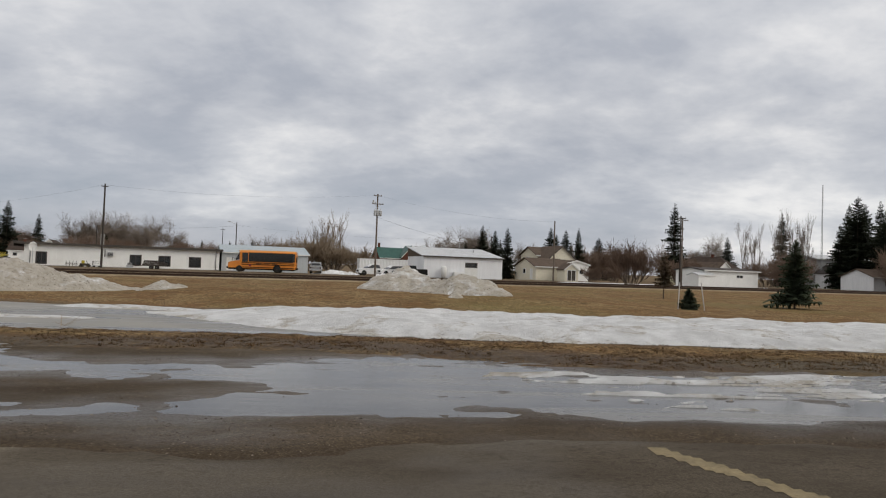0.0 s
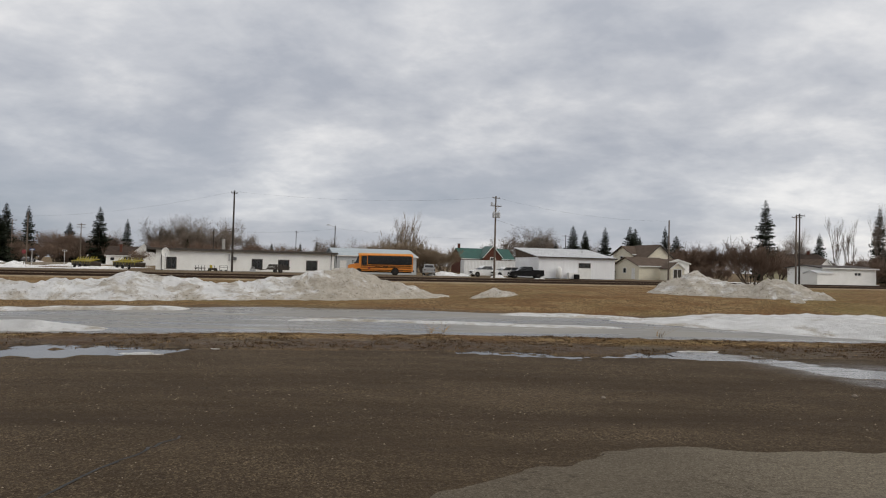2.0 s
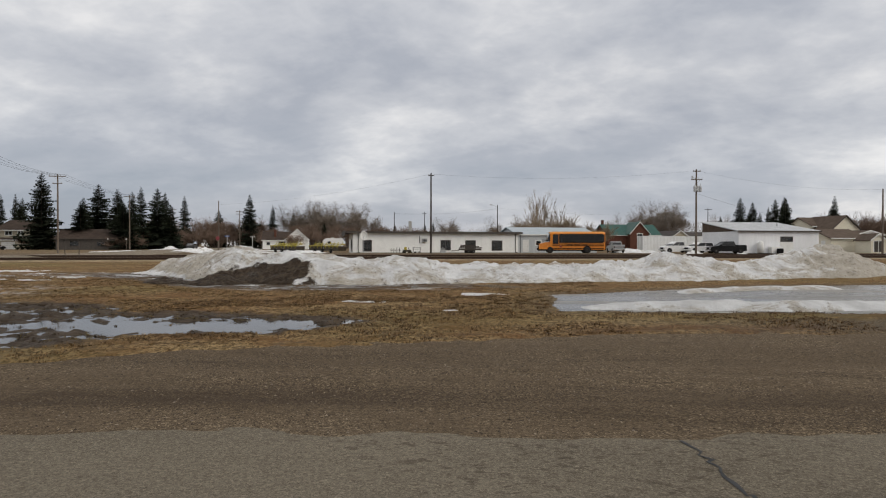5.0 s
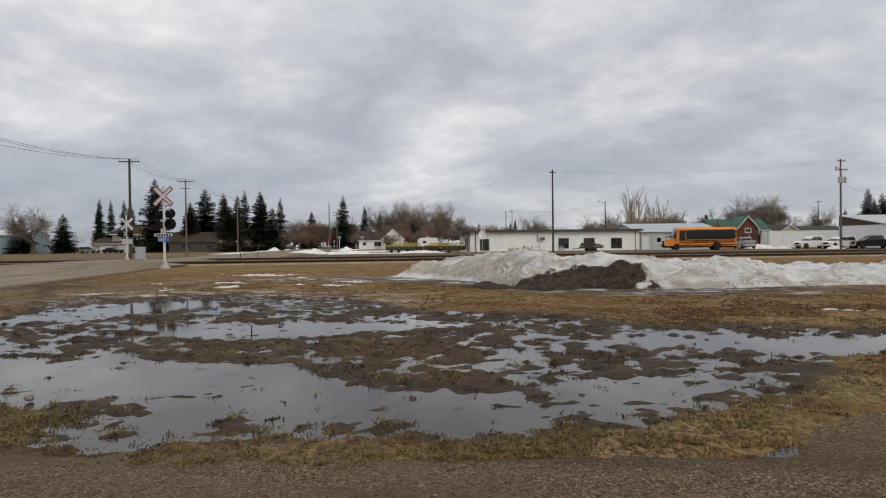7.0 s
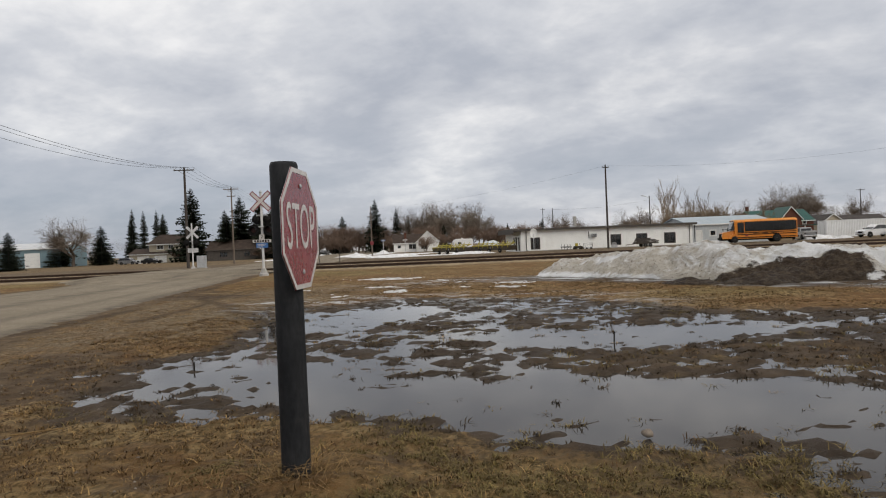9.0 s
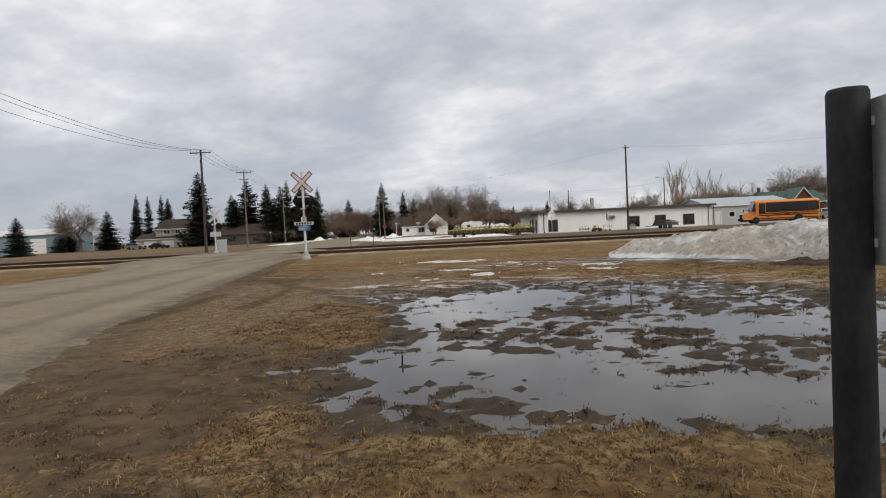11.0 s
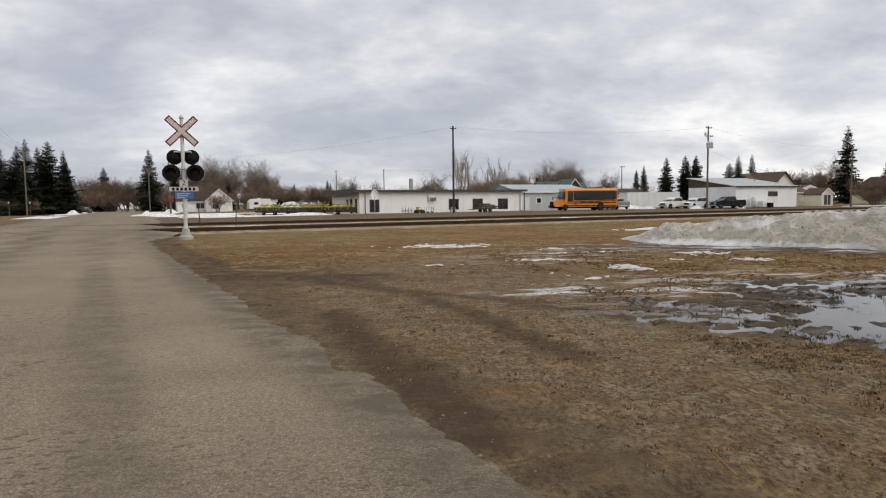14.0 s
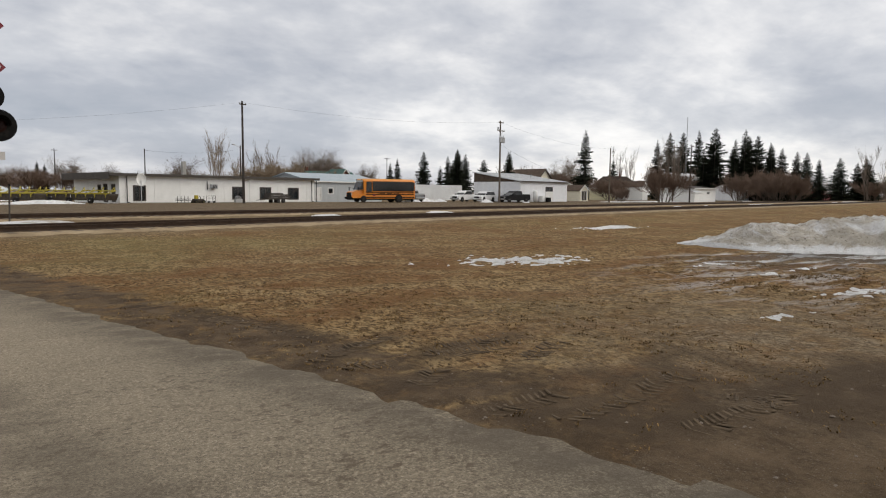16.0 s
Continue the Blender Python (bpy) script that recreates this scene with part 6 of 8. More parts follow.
def car(m, label, paint, kind, category="car", length=4.7, name="parked_car"):
    """A pickup, suv or saloon, its front towards +x."""
    ob = thing(name, m, label, category)
    L, W = length / 2, 0.93
    if kind == "pickup":
        hood, cowl, roof0, roof1, back, bed, H, belt = 0.42, 0.28, 0.08, -0.16, -0.20, 1.02, 1.82, 1.12
    elif kind == "suv":
        hood, cowl, roof0, roof1, back, bed, H, belt = 0.40, 0.25, 0.06, -0.42, -0.48, 1.0, 1.72, 1.06
    else:
        hood, cowl, roof0, roof1, back, bed, H, belt = 0.40, 0.24, 0.06, -0.22, -0.38, 0.95, 1.45, 0.95
    low = [(-L, 0.42), (-L, belt - 0.06), (-L + 0.06, belt), (cowl * length, belt), (L - 0.35, belt - 0.1), (L - 0.03, belt - 0.25), (L, 0.75), (L, 0.42), (L - 0.3, 0.3), (-L + 0.3, 0.3)]
    body = part("body", prism(bmesh.new(), low, -W, W, (0.8, 0.05)), paint, ob)
    cab = [(cowl * length, belt - 0.02), (roof0 * length + 0.1, H - 0.03), (roof0 * length - 0.15, H), (roof1 * length, H), (back * length, belt - 0.02)]
    part("cabin", prism(bmesh.new(), cab, -W + 0.02, W - 0.02, (belt, 0.22)), paint, ob)
    inner = [(cowl * length - 0.12, belt + 0.05), (roof0 * length + 0.02, H - 0.1), (roof1 * length + 0.08, H - 0.1), (back * length + 0.14, belt + 0.05)]
    for sgn in (1, -1):
        for a, b in ((0, 0.5), (0.53, 1.0)):
            lo0, lo1 = inner[3][0] + (inner[0][0] - inner[3][0]) * a, inner[3][0] + (inner[0][0] - inner[3][0]) * b
            hi0, hi1 = inner[2][0] + (inner[1][0] - inner[2][0]) * a, inner[2][0] + (inner[1][0] - inner[2][0]) * b
            bm = bmesh.new()
            zl, zh = inner[0][1], inner[1][1]
            yl, yh = sgn * (W - 0.005 - 0.22 * (zl - belt)), sgn * (W - 0.005 - 0.22 * (zh - belt))
            vs = [bm.verts.new(p) for p in ((lo0, yl, zl), (lo1, yl, zl), (hi1, yh, zh), (hi0, yh, zh))]
            vb = [bm.verts.new((v.co.x, v.co.y - sgn * 0.03, v.co.z)) for v in vs]
            bm.faces.new(vs), bm.faces.new(vb[::-1])
            for i in range(4):
                bm.faces.new((vs[i], vb[i], vb[(i + 1) % 4], vs[(i + 1) % 4]))
            bmesh.ops.recalc_face_normals(bm, faces=bm.faces)
            part("window", bm, M["car_glass"], ob)
        for x in (L - 0.85, -L + 0.95):
            part("wheel_arch", lathe(bmesh.new(), ((0.43, -0.02), (0.43, 0.02)), 18, "Y", Matrix.Translation((x, sgn * (W - 0.012), 0.37))), M["black"], ob)
            wheel(ob, x, sgn * (W - 0.1), 0.36, 0.24, M["rim"], sgn)
        part("headlight", cube(L - 0.06, L + 0.015, sgn * 0.68 - 0.16, sgn * 0.68 + 0.16, 0.68, 0.84, 0.02), M["lamp_clear"], ob)
        part("tail_light", cube(-L - 0.015, -L + 0.05, sgn * 0.8 - 0.09, sgn * 0.8 + 0.09, 0.78, 1.0, 0.02), M["lamp_red"], ob)
        part("side_mirror", cube(cowl * length - 0.3, cowl * length - 0.18, sgn * (W + 0.09) - 0.09, sgn * (W + 0.09) + 0.09, belt + 0.05, belt + 0.22, 0.03), M["black"], ob)
    for x0, z0, x1, z1, nm in ((cowl * length + 0.0, belt + 0.03, roof0 * length + 0.11, H - 0.09, "windshield"), (back * length, belt + 0.03, roof1 * length - 0.01, H - 0.09, "rear_window")):
        bm = bmesh.new()
        out = 0.012 if nm == "windshield" else -0.012
        yl, yh = W - 0.13, W - 0.02 - 0.22 * (z1 - belt) - 0.1
        vs = [bm.verts.new(p) for p in ((x0 + out, -yl, z0), (x0 + out, yl, z0), (x1 + out, yh, z1), (x1 + out, -yh, z1))]
        vb = [bm.verts.new((v.co.x - out * 2.5, v.co.y, v.co.z)) for v in vs]
        bm.faces.new(vs), bm.faces.new(vb[::-1])
        for i in range(4):
            bm.faces.new((vs[i], vb[i], vb[(i + 1) % 4], vs[(i + 1) % 4]))
        bmesh.ops.recalc_face_normals(bm, faces=bm.faces)
        part(nm, bm, M["car_glass"], ob)
    part("grille", cube(L - 0.02, L + 0.02, -0.48, 0.48, 0.58, 0.86, 0.02), M["black"], ob)
    part("bumper", cube(L - 0.05, L + 0.1, -0.9, 0.9, 0.38, 0.56, 0.04), M["chrome"] if kind == "pickup" else paint, ob)
    part("bumper", cube(-L - 0.1, -L + 0.05, -0.9, 0.9, 0.42, 0.6, 0.04), M["chrome"] if kind == "pickup" else M["black"], ob)
    if kind == "pickup":
        part("bed_liner", cube(-L + 0.1, back * length - 0.08, -W + 0.14, W - 0.14, belt + 0.004, belt + 0.012), M["black"], ob)
        for sgn in (1, -1):
            part("bed_rail", cube(-L + 0.02, back * length, min(sgn * (W - 0.1), sgn * (W - 0.02)), max(sgn * (W - 0.1), sgn * (W - 0.02)), belt, belt + 0.16, 0.01), paint, ob)
        part("tailgate", cube(-L + 0.0, -L + 0.08, -W + 0.1, W - 0.1, 0.62, belt + 0.16, 0.01), paint, ob)
    return ob


car(stand(-6.6, 107.4, 0.0, 200), "white pickup parked by the container", M["car_white"], "pickup", length=5.4)
car(stand(-3.4, 106.3, 0.0, 205), "white SUV parked by the workshop", M["car_white"], "suv", length=4.8)
car(stand(-0.6, 101.6, 0.0, 186), "black pickup parked in front of the workshop", M["car_black"], "pickup", length=5.5)
car(stand(-16.2, 108.5, 0.0, 95), "silver pickup parked behind the bus", M["galv"], "pickup", length=5.2)
car(stand(-160.8, 135.6, -0.25, 8), "dark grey SUV parked before the garage", M["car_grey"], "suv")
car(stand(-155.5, 137.2, -0.25, 4), "black car parked before the garage", M["car_black"], "saloon")
car(stand(-124.5, 172.0, -0.1, 100), "dark car parked at the side of the street", M["car_grey"], "saloon")
car(stand(-69.1, 11.6, 0.03, 287), "dusty red SUV on the side road", M["car_red"], "suv", length=4.6)

# ---- farm implements, trailer and clutter by the white building ----


def implement(m, label, length):
    ob = thing("farm_implement", m, label, "farm machine", "yellow farm implements")
    for x0, x1 in ((0.0, length * 0.49), (length * 0.51, length)):
        part("header_trough", prism(bmesh.new(), ((x0, 0.95), (x0 + 0.3, 0.38), (x1 - 0.3, 0.38), (x1, 0.95), (x1, 1.12), (x0, 1.12)), -0.75, 0.75, (0.6, 0.1)), M["farm_dark"], ob, "dark oily steel trough")
        part("top_beam", rod((x0, -0.72, 1.16), (x1, -0.72, 1.2), 0.055), M["farm_yellow"], ob)
        part("rear_beam", rod((x0 + 0.4, 0.5, 1.5), (x1 - 0.4, 0.5, 1.45), 0.07), M["farm_yellow"], ob)
        for f in (0.12, 0.38, 0.62, 0.9):
            x = x0 + (x1 - x0) * f
            part("arm", rod((x, -0.72, 1.1), (x + 0.4, 0.5, 1.5), 0.05), M["farm_yellow"], ob)
            part("tine_plate", prism(bmesh.new(), ((x, 1.1), (x + 0.1, 0.7), (x + 0.22, 1.1)), -0.80, -0.76), M["farm_yellow"], ob)
            part("spring_arm", rod((x + 0.1, -0.2, 1.12), (x + 0.5, 0.1, 1.85), 0.035), M["farm_yellow"], ob)
            part("spring_arm", rod((x + 0.5, 0.1, 1.85), (x + 0.9, -0.3, 1.45), 0.035), M["farm_yellow"], ob)
        part("side_plate", cube(x0 + 0.15, x1 - 0.15, -0.80, -0.77, 1.07, 1.14), M["farm_yellow"], ob, "yellow sheet along the top of the trough")
        part("cylinder", rod((x0 + 1.2, -0.5, 1.1), (x0 + 1.9, 0.3, 1.45), 0.04), M["chrome"], ob)
    for x in (length * 0.25, length * 0.5, length * 0.78):
        wheel(ob, x, -0.9, 0.36, 0.24, M["sign_white"], -1)
        part("wheel_strut", rod((x, -0.82, 0.36), (x, -0.6, 1.0), 0.05), M["sign_white"], ob)
    return ob


for cx, cy, label in ((-70.53, 101.60, "yellow and black folded farm implement on small wheels"), (-63.52, 101.11, "yellow and black folded farm implement behind another")):
    implement(stand(cx, cy, -0.15, -46) @ Matrix.Translation((-5.3, 0, 0)), label, 10.6)

rv = thing("travel_trailer", set_at(-6.0, 76, -0.2, 5), "white travel trailer parked in the yard", "trailer")
part("body", prism(bmesh.new(), ((0, 0.6), (0, 2.2), (0.5, 2.9), (1.2, 3.1), (5.2, 3.05), (5.5, 2.7), (5.5, 0.6)), 0, 2.4), M["car_white"], rv)
part("window", cube(1.2, 2.2, -0.03, -0.004, 1.6, 2.2, 0.01), M["car_glass"], rv)
part("roof_vent", cube(2.4, 3.0, 0.9, 1.5, 3.08, 3.3, 0.03), M["trim"], rv)
for x in (2.2, 3.1):
    wheel(rv, x, 0.05, 0.35, 0.22, M["rim"], -1)
tent = thing("tarped_load", set_at(2.6, 78, -0.2, 8), "load covered with a shiny silver tarpaulin", "tarpaulin")
part("cover", prism(bmesh.new(), ((0, 0.1), (0.3, 1.3), (1.0, 2.0), (3.2, 2.3), (4.6, 1.7), (5.0, 0.1)), 0, 2.4, (1.0, 0.35)), M["tarp"], tent)

dish = thing("satellite_dish", set_at(0.0, -2.2, -0.2), "white round dish on a thin steel post", "satellite dish")
part("post", rod((0, 0, 0), (0, 0, 2.75), 0.045), M["galv"], dish)
part("reflector", lathe(bmesh.new(), ((0.05, 0.16), (0.35, 0.10), (0.58, 0.02), (0.66, -0.06), (0.64, -0.08), (0.56, -0.01), (0.3, 0.07), (0.05, 0.11)), 20, "Y", Matrix.Translation((0, 0, 2.85)) @ Matrix.Diagonal((0.9, 1, 1.15, 1))), M["trim"], dish, smooth=True)

rack = thing("steel_rack", set_at(4.4, -2.0, -0.2), "dark steel rack on the ground by the white wall", "rack")
for x in (0, 0.45, 0.9, 1.35):
    part("upright", rod((x, 0, 0.0), (x, 0, 0.95), 0.03), M["black"], rack)
for z in (0.4, 0.55):
    part("shelf", cube(-0.1, 1.5, -0.4, 0.4, z, z + 0.06), M["black"], rack)
mower = thing("garden_tractor", set_at(6.3, -2.2, -0.2), "small yellow and black garden tractor", "tractor")
part("body", cube(0, 1.3, -0.35, 0.35, 0.25, 0.6, 0.06), M["farm_dark"], mower)
part("seat", cube(0.2, 0.6, -0.2, 0.2, 0.6, 1.05, 0.06), M["farm_yellow"], mower)
part("steering_column", rod((1.0, 0, 0.6), (0.85, 0, 1.0), 0.04), M["black"], mower)
for x, sgn in ((0.2, 1), (0.2, -1), (1.15, 1), (1.15, -1)):
    wheel(mower, x, sgn * 0.42, 0.24, 0.2, M["farm_yellow"], sgn)
cart = thing("yard_cart", set_at(8.0, -2.0, -0.2), "open steel frame cart by the white wall", "cart")
for x in (0, 1.2):
    for y in (-0.35, 0.35):
        part("upright", rod((x, y, 0.2), (x, y, 1.0), 0.025), M["black"], cart)
part("bed", cube(-0.05, 1.25, -0.4, 0.4, 0.25, 0.33, 0.01), M["galv"], cart)
for z in (0.7, 0.98):
    part("side_bar", rod((0, -0.35, z), (1.2, -0.35, z), 0.02), M["black"], cart)
for x in (0.25, 0.95):
    wheel(cart, x, -0.45, 0.17, 0.1, M["rim"], -1)
bbq = thing("patio_grill", set_at(12.6, -1.2, -0.2), "grey covered grill by the white wall", "grill")
part("stand", cube(0, 0.9, -0.25, 0.25, 0.1, 0.55, 0.03), M["galv"], bbq)
part("lid", prism(bmesh.new(), ((0.1, 0.55), (0.15, 0.85), (0.4, 1.0), (0.75, 0.85), (0.8, 0.55)), -0.25, 0.25), M["rim"], bbq)
part("handle", rod((0.3, -0.3, 0.8), (0.6, -0.3, 0.8), 0.02), M["black"], bbq)
lumber = thing("flat_trailer", set_at(15.0, -4.6, -0.15), "low dark trailer stacked with weathered lumber", "trailer")
part("deck", cube(0, 3.6, -0.8, 0.8, 0.5, 0.6, 0.01), M["farm_dark"], lumber)
for i, (z, l) in enumerate(((0.6, 3.5), (0.8, 3.7), (1.0, 3.2), (1.18, 2.4))):
    part("plank_stack", cube(0.1 + i * 0.1, l, -0.6, 0.6, z, z + 0.17, 0.01), M["dark_pole"], lumber)
for x in (1.4, 2.2):
    for sgn in (1, -1):
        wheel(lumber, x, sgn * 0.85, 0.3, 0.2, M["rim"], sgn)
part("drawbar", rod((0, 0, 0.5), (-1.3, 0, 0.4), 0.05), M["farm_dark"], lumber)

# ---- stop sign on the corner ----
stop = thing("stop_sign", stand(-49.02, 2.43, 0.0, 0), "faded red stop sign on a thick black post", "stop sign")
bm = bmesh.new()
rows = [(0.094, -0.3), (0.092, 0.0), (0.091, 0.5), (0.089, 1.3), (0.088, 2.05), (0.080, 2.07)]
lathe(bm, rows, 24)
part("post", bm, M["post"], stop, "scuffed black post", smooth=True)


def octagon(r0, x0, x1, inner=None):
    bm = bmesh.new()
    angles = [math.pi / 8 + math.pi / 4 * i for i in range(8)]
    rings = [[bm.verts.new((x, r * math.cos(a), r * math.sin(a))) for a in angles] for x, r in ((x0, r0), (x1, r0), (x1, inner), (x0, inner)) if r] if inner else \
            [[bm.verts.new((x, r0 * math.cos(a), r0 * math.sin(a))) for a in angles] for x in (x0, x1)]
    for a, b in zip(rings, rings[1:] + (rings[:1] if inner else [])):
        for i in range(8):
            bm.faces.new((a[i], a[(i + 1) % 8], b[(i + 1) % 8], b[i]))
    if not inner:
        bm.faces.new(rings[0]), bm.faces.new(rings[1])
    bmesh.ops.recalc_face_normals(bm, faces=bm.faces)
    return bm


sign_at = Matrix.Translation((0.1, 0.0, 1.645)) @ Matrix.Rotation(radians(9), 4, "Z")
R8 = 0.375 / math.cos(math.pi / 8)
plate = part("plate", octagon(R8, 0.0, 0.004), M["stop_red"], stop, "faded red octagonal plate", m=sign_at)
part("border", octagon(R8 - 0.002, 0.0045, 0.0065, R8 * 0.92), M["sign_white"], plate)
part("back", octagon(R8 - 0.001, -0.003, -0.001), M["galv"], plate)
word = letters("STOP", 0.36, 0.0008)
bmesh.ops.transform(word, matrix=pose(0.0062, 0, -0.0, 90, 0, 90) @ Matrix.Diagonal((0.68, 1.12, 1, 1)), verts=word.verts)
part("lettering", word, M["sign_white"], plate, "white word STOP")
for z in (0.27, -0.27):
    part("bolt", lathe(bmesh.new(), ((0.016, 0.0), (0.016, 0.006), (0.008, 0.010)), 10, m=pose(0.006, 0, z, 0, 90, 0)), M["galv"], plate)
for z in (1.35, 1.9):
    part("bracket", cube(-0.02, 0.10, -0.02, 0.02, z, z + 0.04), M["galv"], stop)

# ---- railway crossing signals ----


def crossing_signal(m, label, blue):
    ob = thing("crossing_signal", m, label, "railway signal", "railway crossing signals")
    part("mast", rod((0, 0, 0.15), (0, 0, 4.95), 0.075, 0.07, 14), M["alu"], ob, smooth=False)
    part("finial", lathe(bmesh.new(), ((0.09, 4.95), (0.10, 5.0), (0.03, 5.1)), 12), M["galv"], ob)
    base = part("footing", lathe(bmesh.new(), ((0.28, -0.2), (0.28, 0.1), (0.2, 0.16), (0.13, 0.42), (0.1, 0.45)), 12), M["concrete"], ob)
    for i in range(4):
        a = math.pi / 4 + i * math.pi / 2
        part("bolt", rod((0.22 * math.cos(a), 0.22 * math.sin(a), 0.1), (0.22 * math.cos(a), 0.22 * math.sin(a), 0.2), 0.02), M["galv"], base)
    for k in (1, -1):
        board = part("crossbuck_board", cube(-0.78, 0.78, -0.10 - 0.01 * k, -0.09 - 0.01 * k, -0.14, 0.14), M["sign_red"], ob, "red-edged white crossbuck board", m=pose(0, -0.02 + 0.012 * k, 4.44, 0, 44 * k, 0))
        part("white_face", cube(-0.72, 0.72, -0.104 - 0.01 * k, -0.1005 - 0.01 * k, -0.085, 0.085), M["sign_white"], board)
    for z, y, w, s in ((3.39, 0.16, 0.33, 0.62), (2.73, -0.16, 0.46, 0.70)):
        arm = part("lamp_arm", rod((-w, y * 0.4, z + (0.22 if s < 0.7 else 0.18)), (w, y * 0.4, z + (0.22 if s < 0.7 else 0.18)), 0.04), M["galv"], ob)
        for sx_ in (-1, 1):
            lm = Matrix.Translation((sx_ * w, y, z)) @ Matrix.Rotation(radians(180 if y > 0 else 0), 4, "Z")
            head = part("signal_lamp", lathe(bmesh.new(), ((s * 0.5, 0.0), (s * 0.5, 0.02), (s * 0.26, 0.05), (s * 0.24, 0.2), (s * 0.12, 0.24)), 22, "Y", lm), M["black"], ob, "black round lamp target")
            hood = bmesh.new()
            for i in range(9):
                a0, a1 = math.pi * i / 9, math.pi * (i + 1) / 9
                q = [lm @ Vector((s * 0.3 * math.cos(a), yy, s * 0.3 * math.sin(a))) for a, yy in ((a0, 0), (a1, 0), (a1, -0.3), (a0, -0.3))]
                hood.faces.new([hood.verts.new(p) for p in q])
            part("hood", hood, M["black"], head)
            part("lens", lathe(bmesh.new(), ((s * 0.22, -0.01), (s * 0.15, -0.035), (s * 0.03, -0.045)), 16, "Y", lm), M["lamp_red"], head)
            part("hanger", rod((sx_ * w, y * 0.4, z + 0.2), (sx_ * w, y * 0.9, z + s * 0.3), 0.03), M["galv"], arm)
    plate2 = part("count_plate", cube(-0.16, 0.16, -0.12, -0.11, 2.17, 2.46, 0.004), M["sign_white"], ob, "white plate with the number 2")
    two = letters("2", 0.30, 0.0008)
    bmesh.ops.transform(two, matrix=pose(0, -0.122, 2.315, 90, 0, 0), verts=two.verts)
    part("number", two, M["black"], plate2, "black numeral 2")
    plate3 = part("word_plate", cube(-0.56, 0.56, -0.12, -0.11, 1.98, 2.16, 0.004), M["sign_white"], ob, "white plate with a short dark word")
    for i in range(6):
        part("letter_bar", cube(-0.46 + i * 0.16, -0.36 + i * 0.16, -0.1235, -0.1205, 2.01, 2.13), M["black"], plate3)
    if blue:
        plate4 = part("blue_plate", cube(-0.36, 0.36, -0.12, -0.11, 1.66, 1.95, 0.004), M["sign_blue"], ob, "small blue notice plate")
        for i in range(3):
            part("text_bar", cube(-0.28, 0.24 - 0.1 * i, -0.1235, -0.1205, 1.86 - i * 0.08, 1.89 - i * 0.08), M["sign_white"], plate4)
    return ob


crossing_signal(stand(-66.60, 33.5, 0.1, 11), "railway crossing signal with red-edged crossbuck and black lamps", True)
far_signal = thing("crossing_signal", stand(-86.8, 55.6, 0.0, 190), "railway crossing signal seen from behind, pale crossbuck", "railway signal", "railway crossing signals")
part("mast", rod((0, 0, 0), (0, 0, 4.7), 0.075, 0.07, 12), M["alu"], far_signal)
part("footing", lathe(bmesh.new(), ((0.28, -0.2), (0.28, 0.1), (0.13, 0.4)), 12), M["concrete"], far_signal)
for k in (1, -1):
    part("crossbuck_board", cube(-0.82, 0.82, -0.10 - 0.01 * k, -0.09 - 0.01 * k, -0.12, 0.12), M["alu"], far_signal, "bare aluminium back of a crossbuck board", m=pose(0, 0.012 * k, 3.78, 0, 44 * k, 0))
for sx_ in (-1, 1):
    part("signal_lamp", lathe(bmesh.new(), ((0.33, 0.0), (0.33, 0.02), (0.17, 0.05), (0.15, 0.2)), 20, "Y", Matrix.Translation((sx_ * 0.5, 0.2, 2.75))), M["black"], far_signal, "black round lamp target")
part("lamp_arm", rod((-0.5, 0.05, 2.9), (0.5, 0.05, 2.9), 0.04), M["galv"], far_signal)
part("word_plate", cube(-0.55, 0.55, -0.12, -0.11, 1.75, 2.2), M["alu"], far_signal)
cabinet = thing("relay_cabinet", stand(-90.5, 62.5, -0.05, 17), "small grey steel relay cabinet by the crossing", "cabinet")
part("body", cube(-0.45, 0.45, -0.35, 0.35, 0.15, 1.45, 0.02), M["galv"], cabinet)
part("plinth", cube(-0.5, 0.5, -0.4, 0.4, -0.1, 0.15, 0.02), M["concrete"], cabinet)
part("door", cube(-0.4, 0.4, -0.38, -0.353, 0.22, 1.38, 0.01), M["galv"], cabinet)
for px_, py_, lean in ((-75.6, 45.0, 6), (-73.2, 43.3, -3)):
    st = thing("marker_stake", stand(px_ + 6.5, py_ + 2.0, 0, 0), "thin leaning dark marker stake by the tracks", "stake", "marker stakes")
    part("shaft", rod((0, 0, -0.2), (-0.02 * lean, 0, 1.55), 0.03), M["dark_pole"], st)
    part("tip", rod((-0.02 * lean, 0, 1.55), (-0.021 * lean, 0, 1.62), 0.034), M["black"], st)

# ---- poles and wires ----


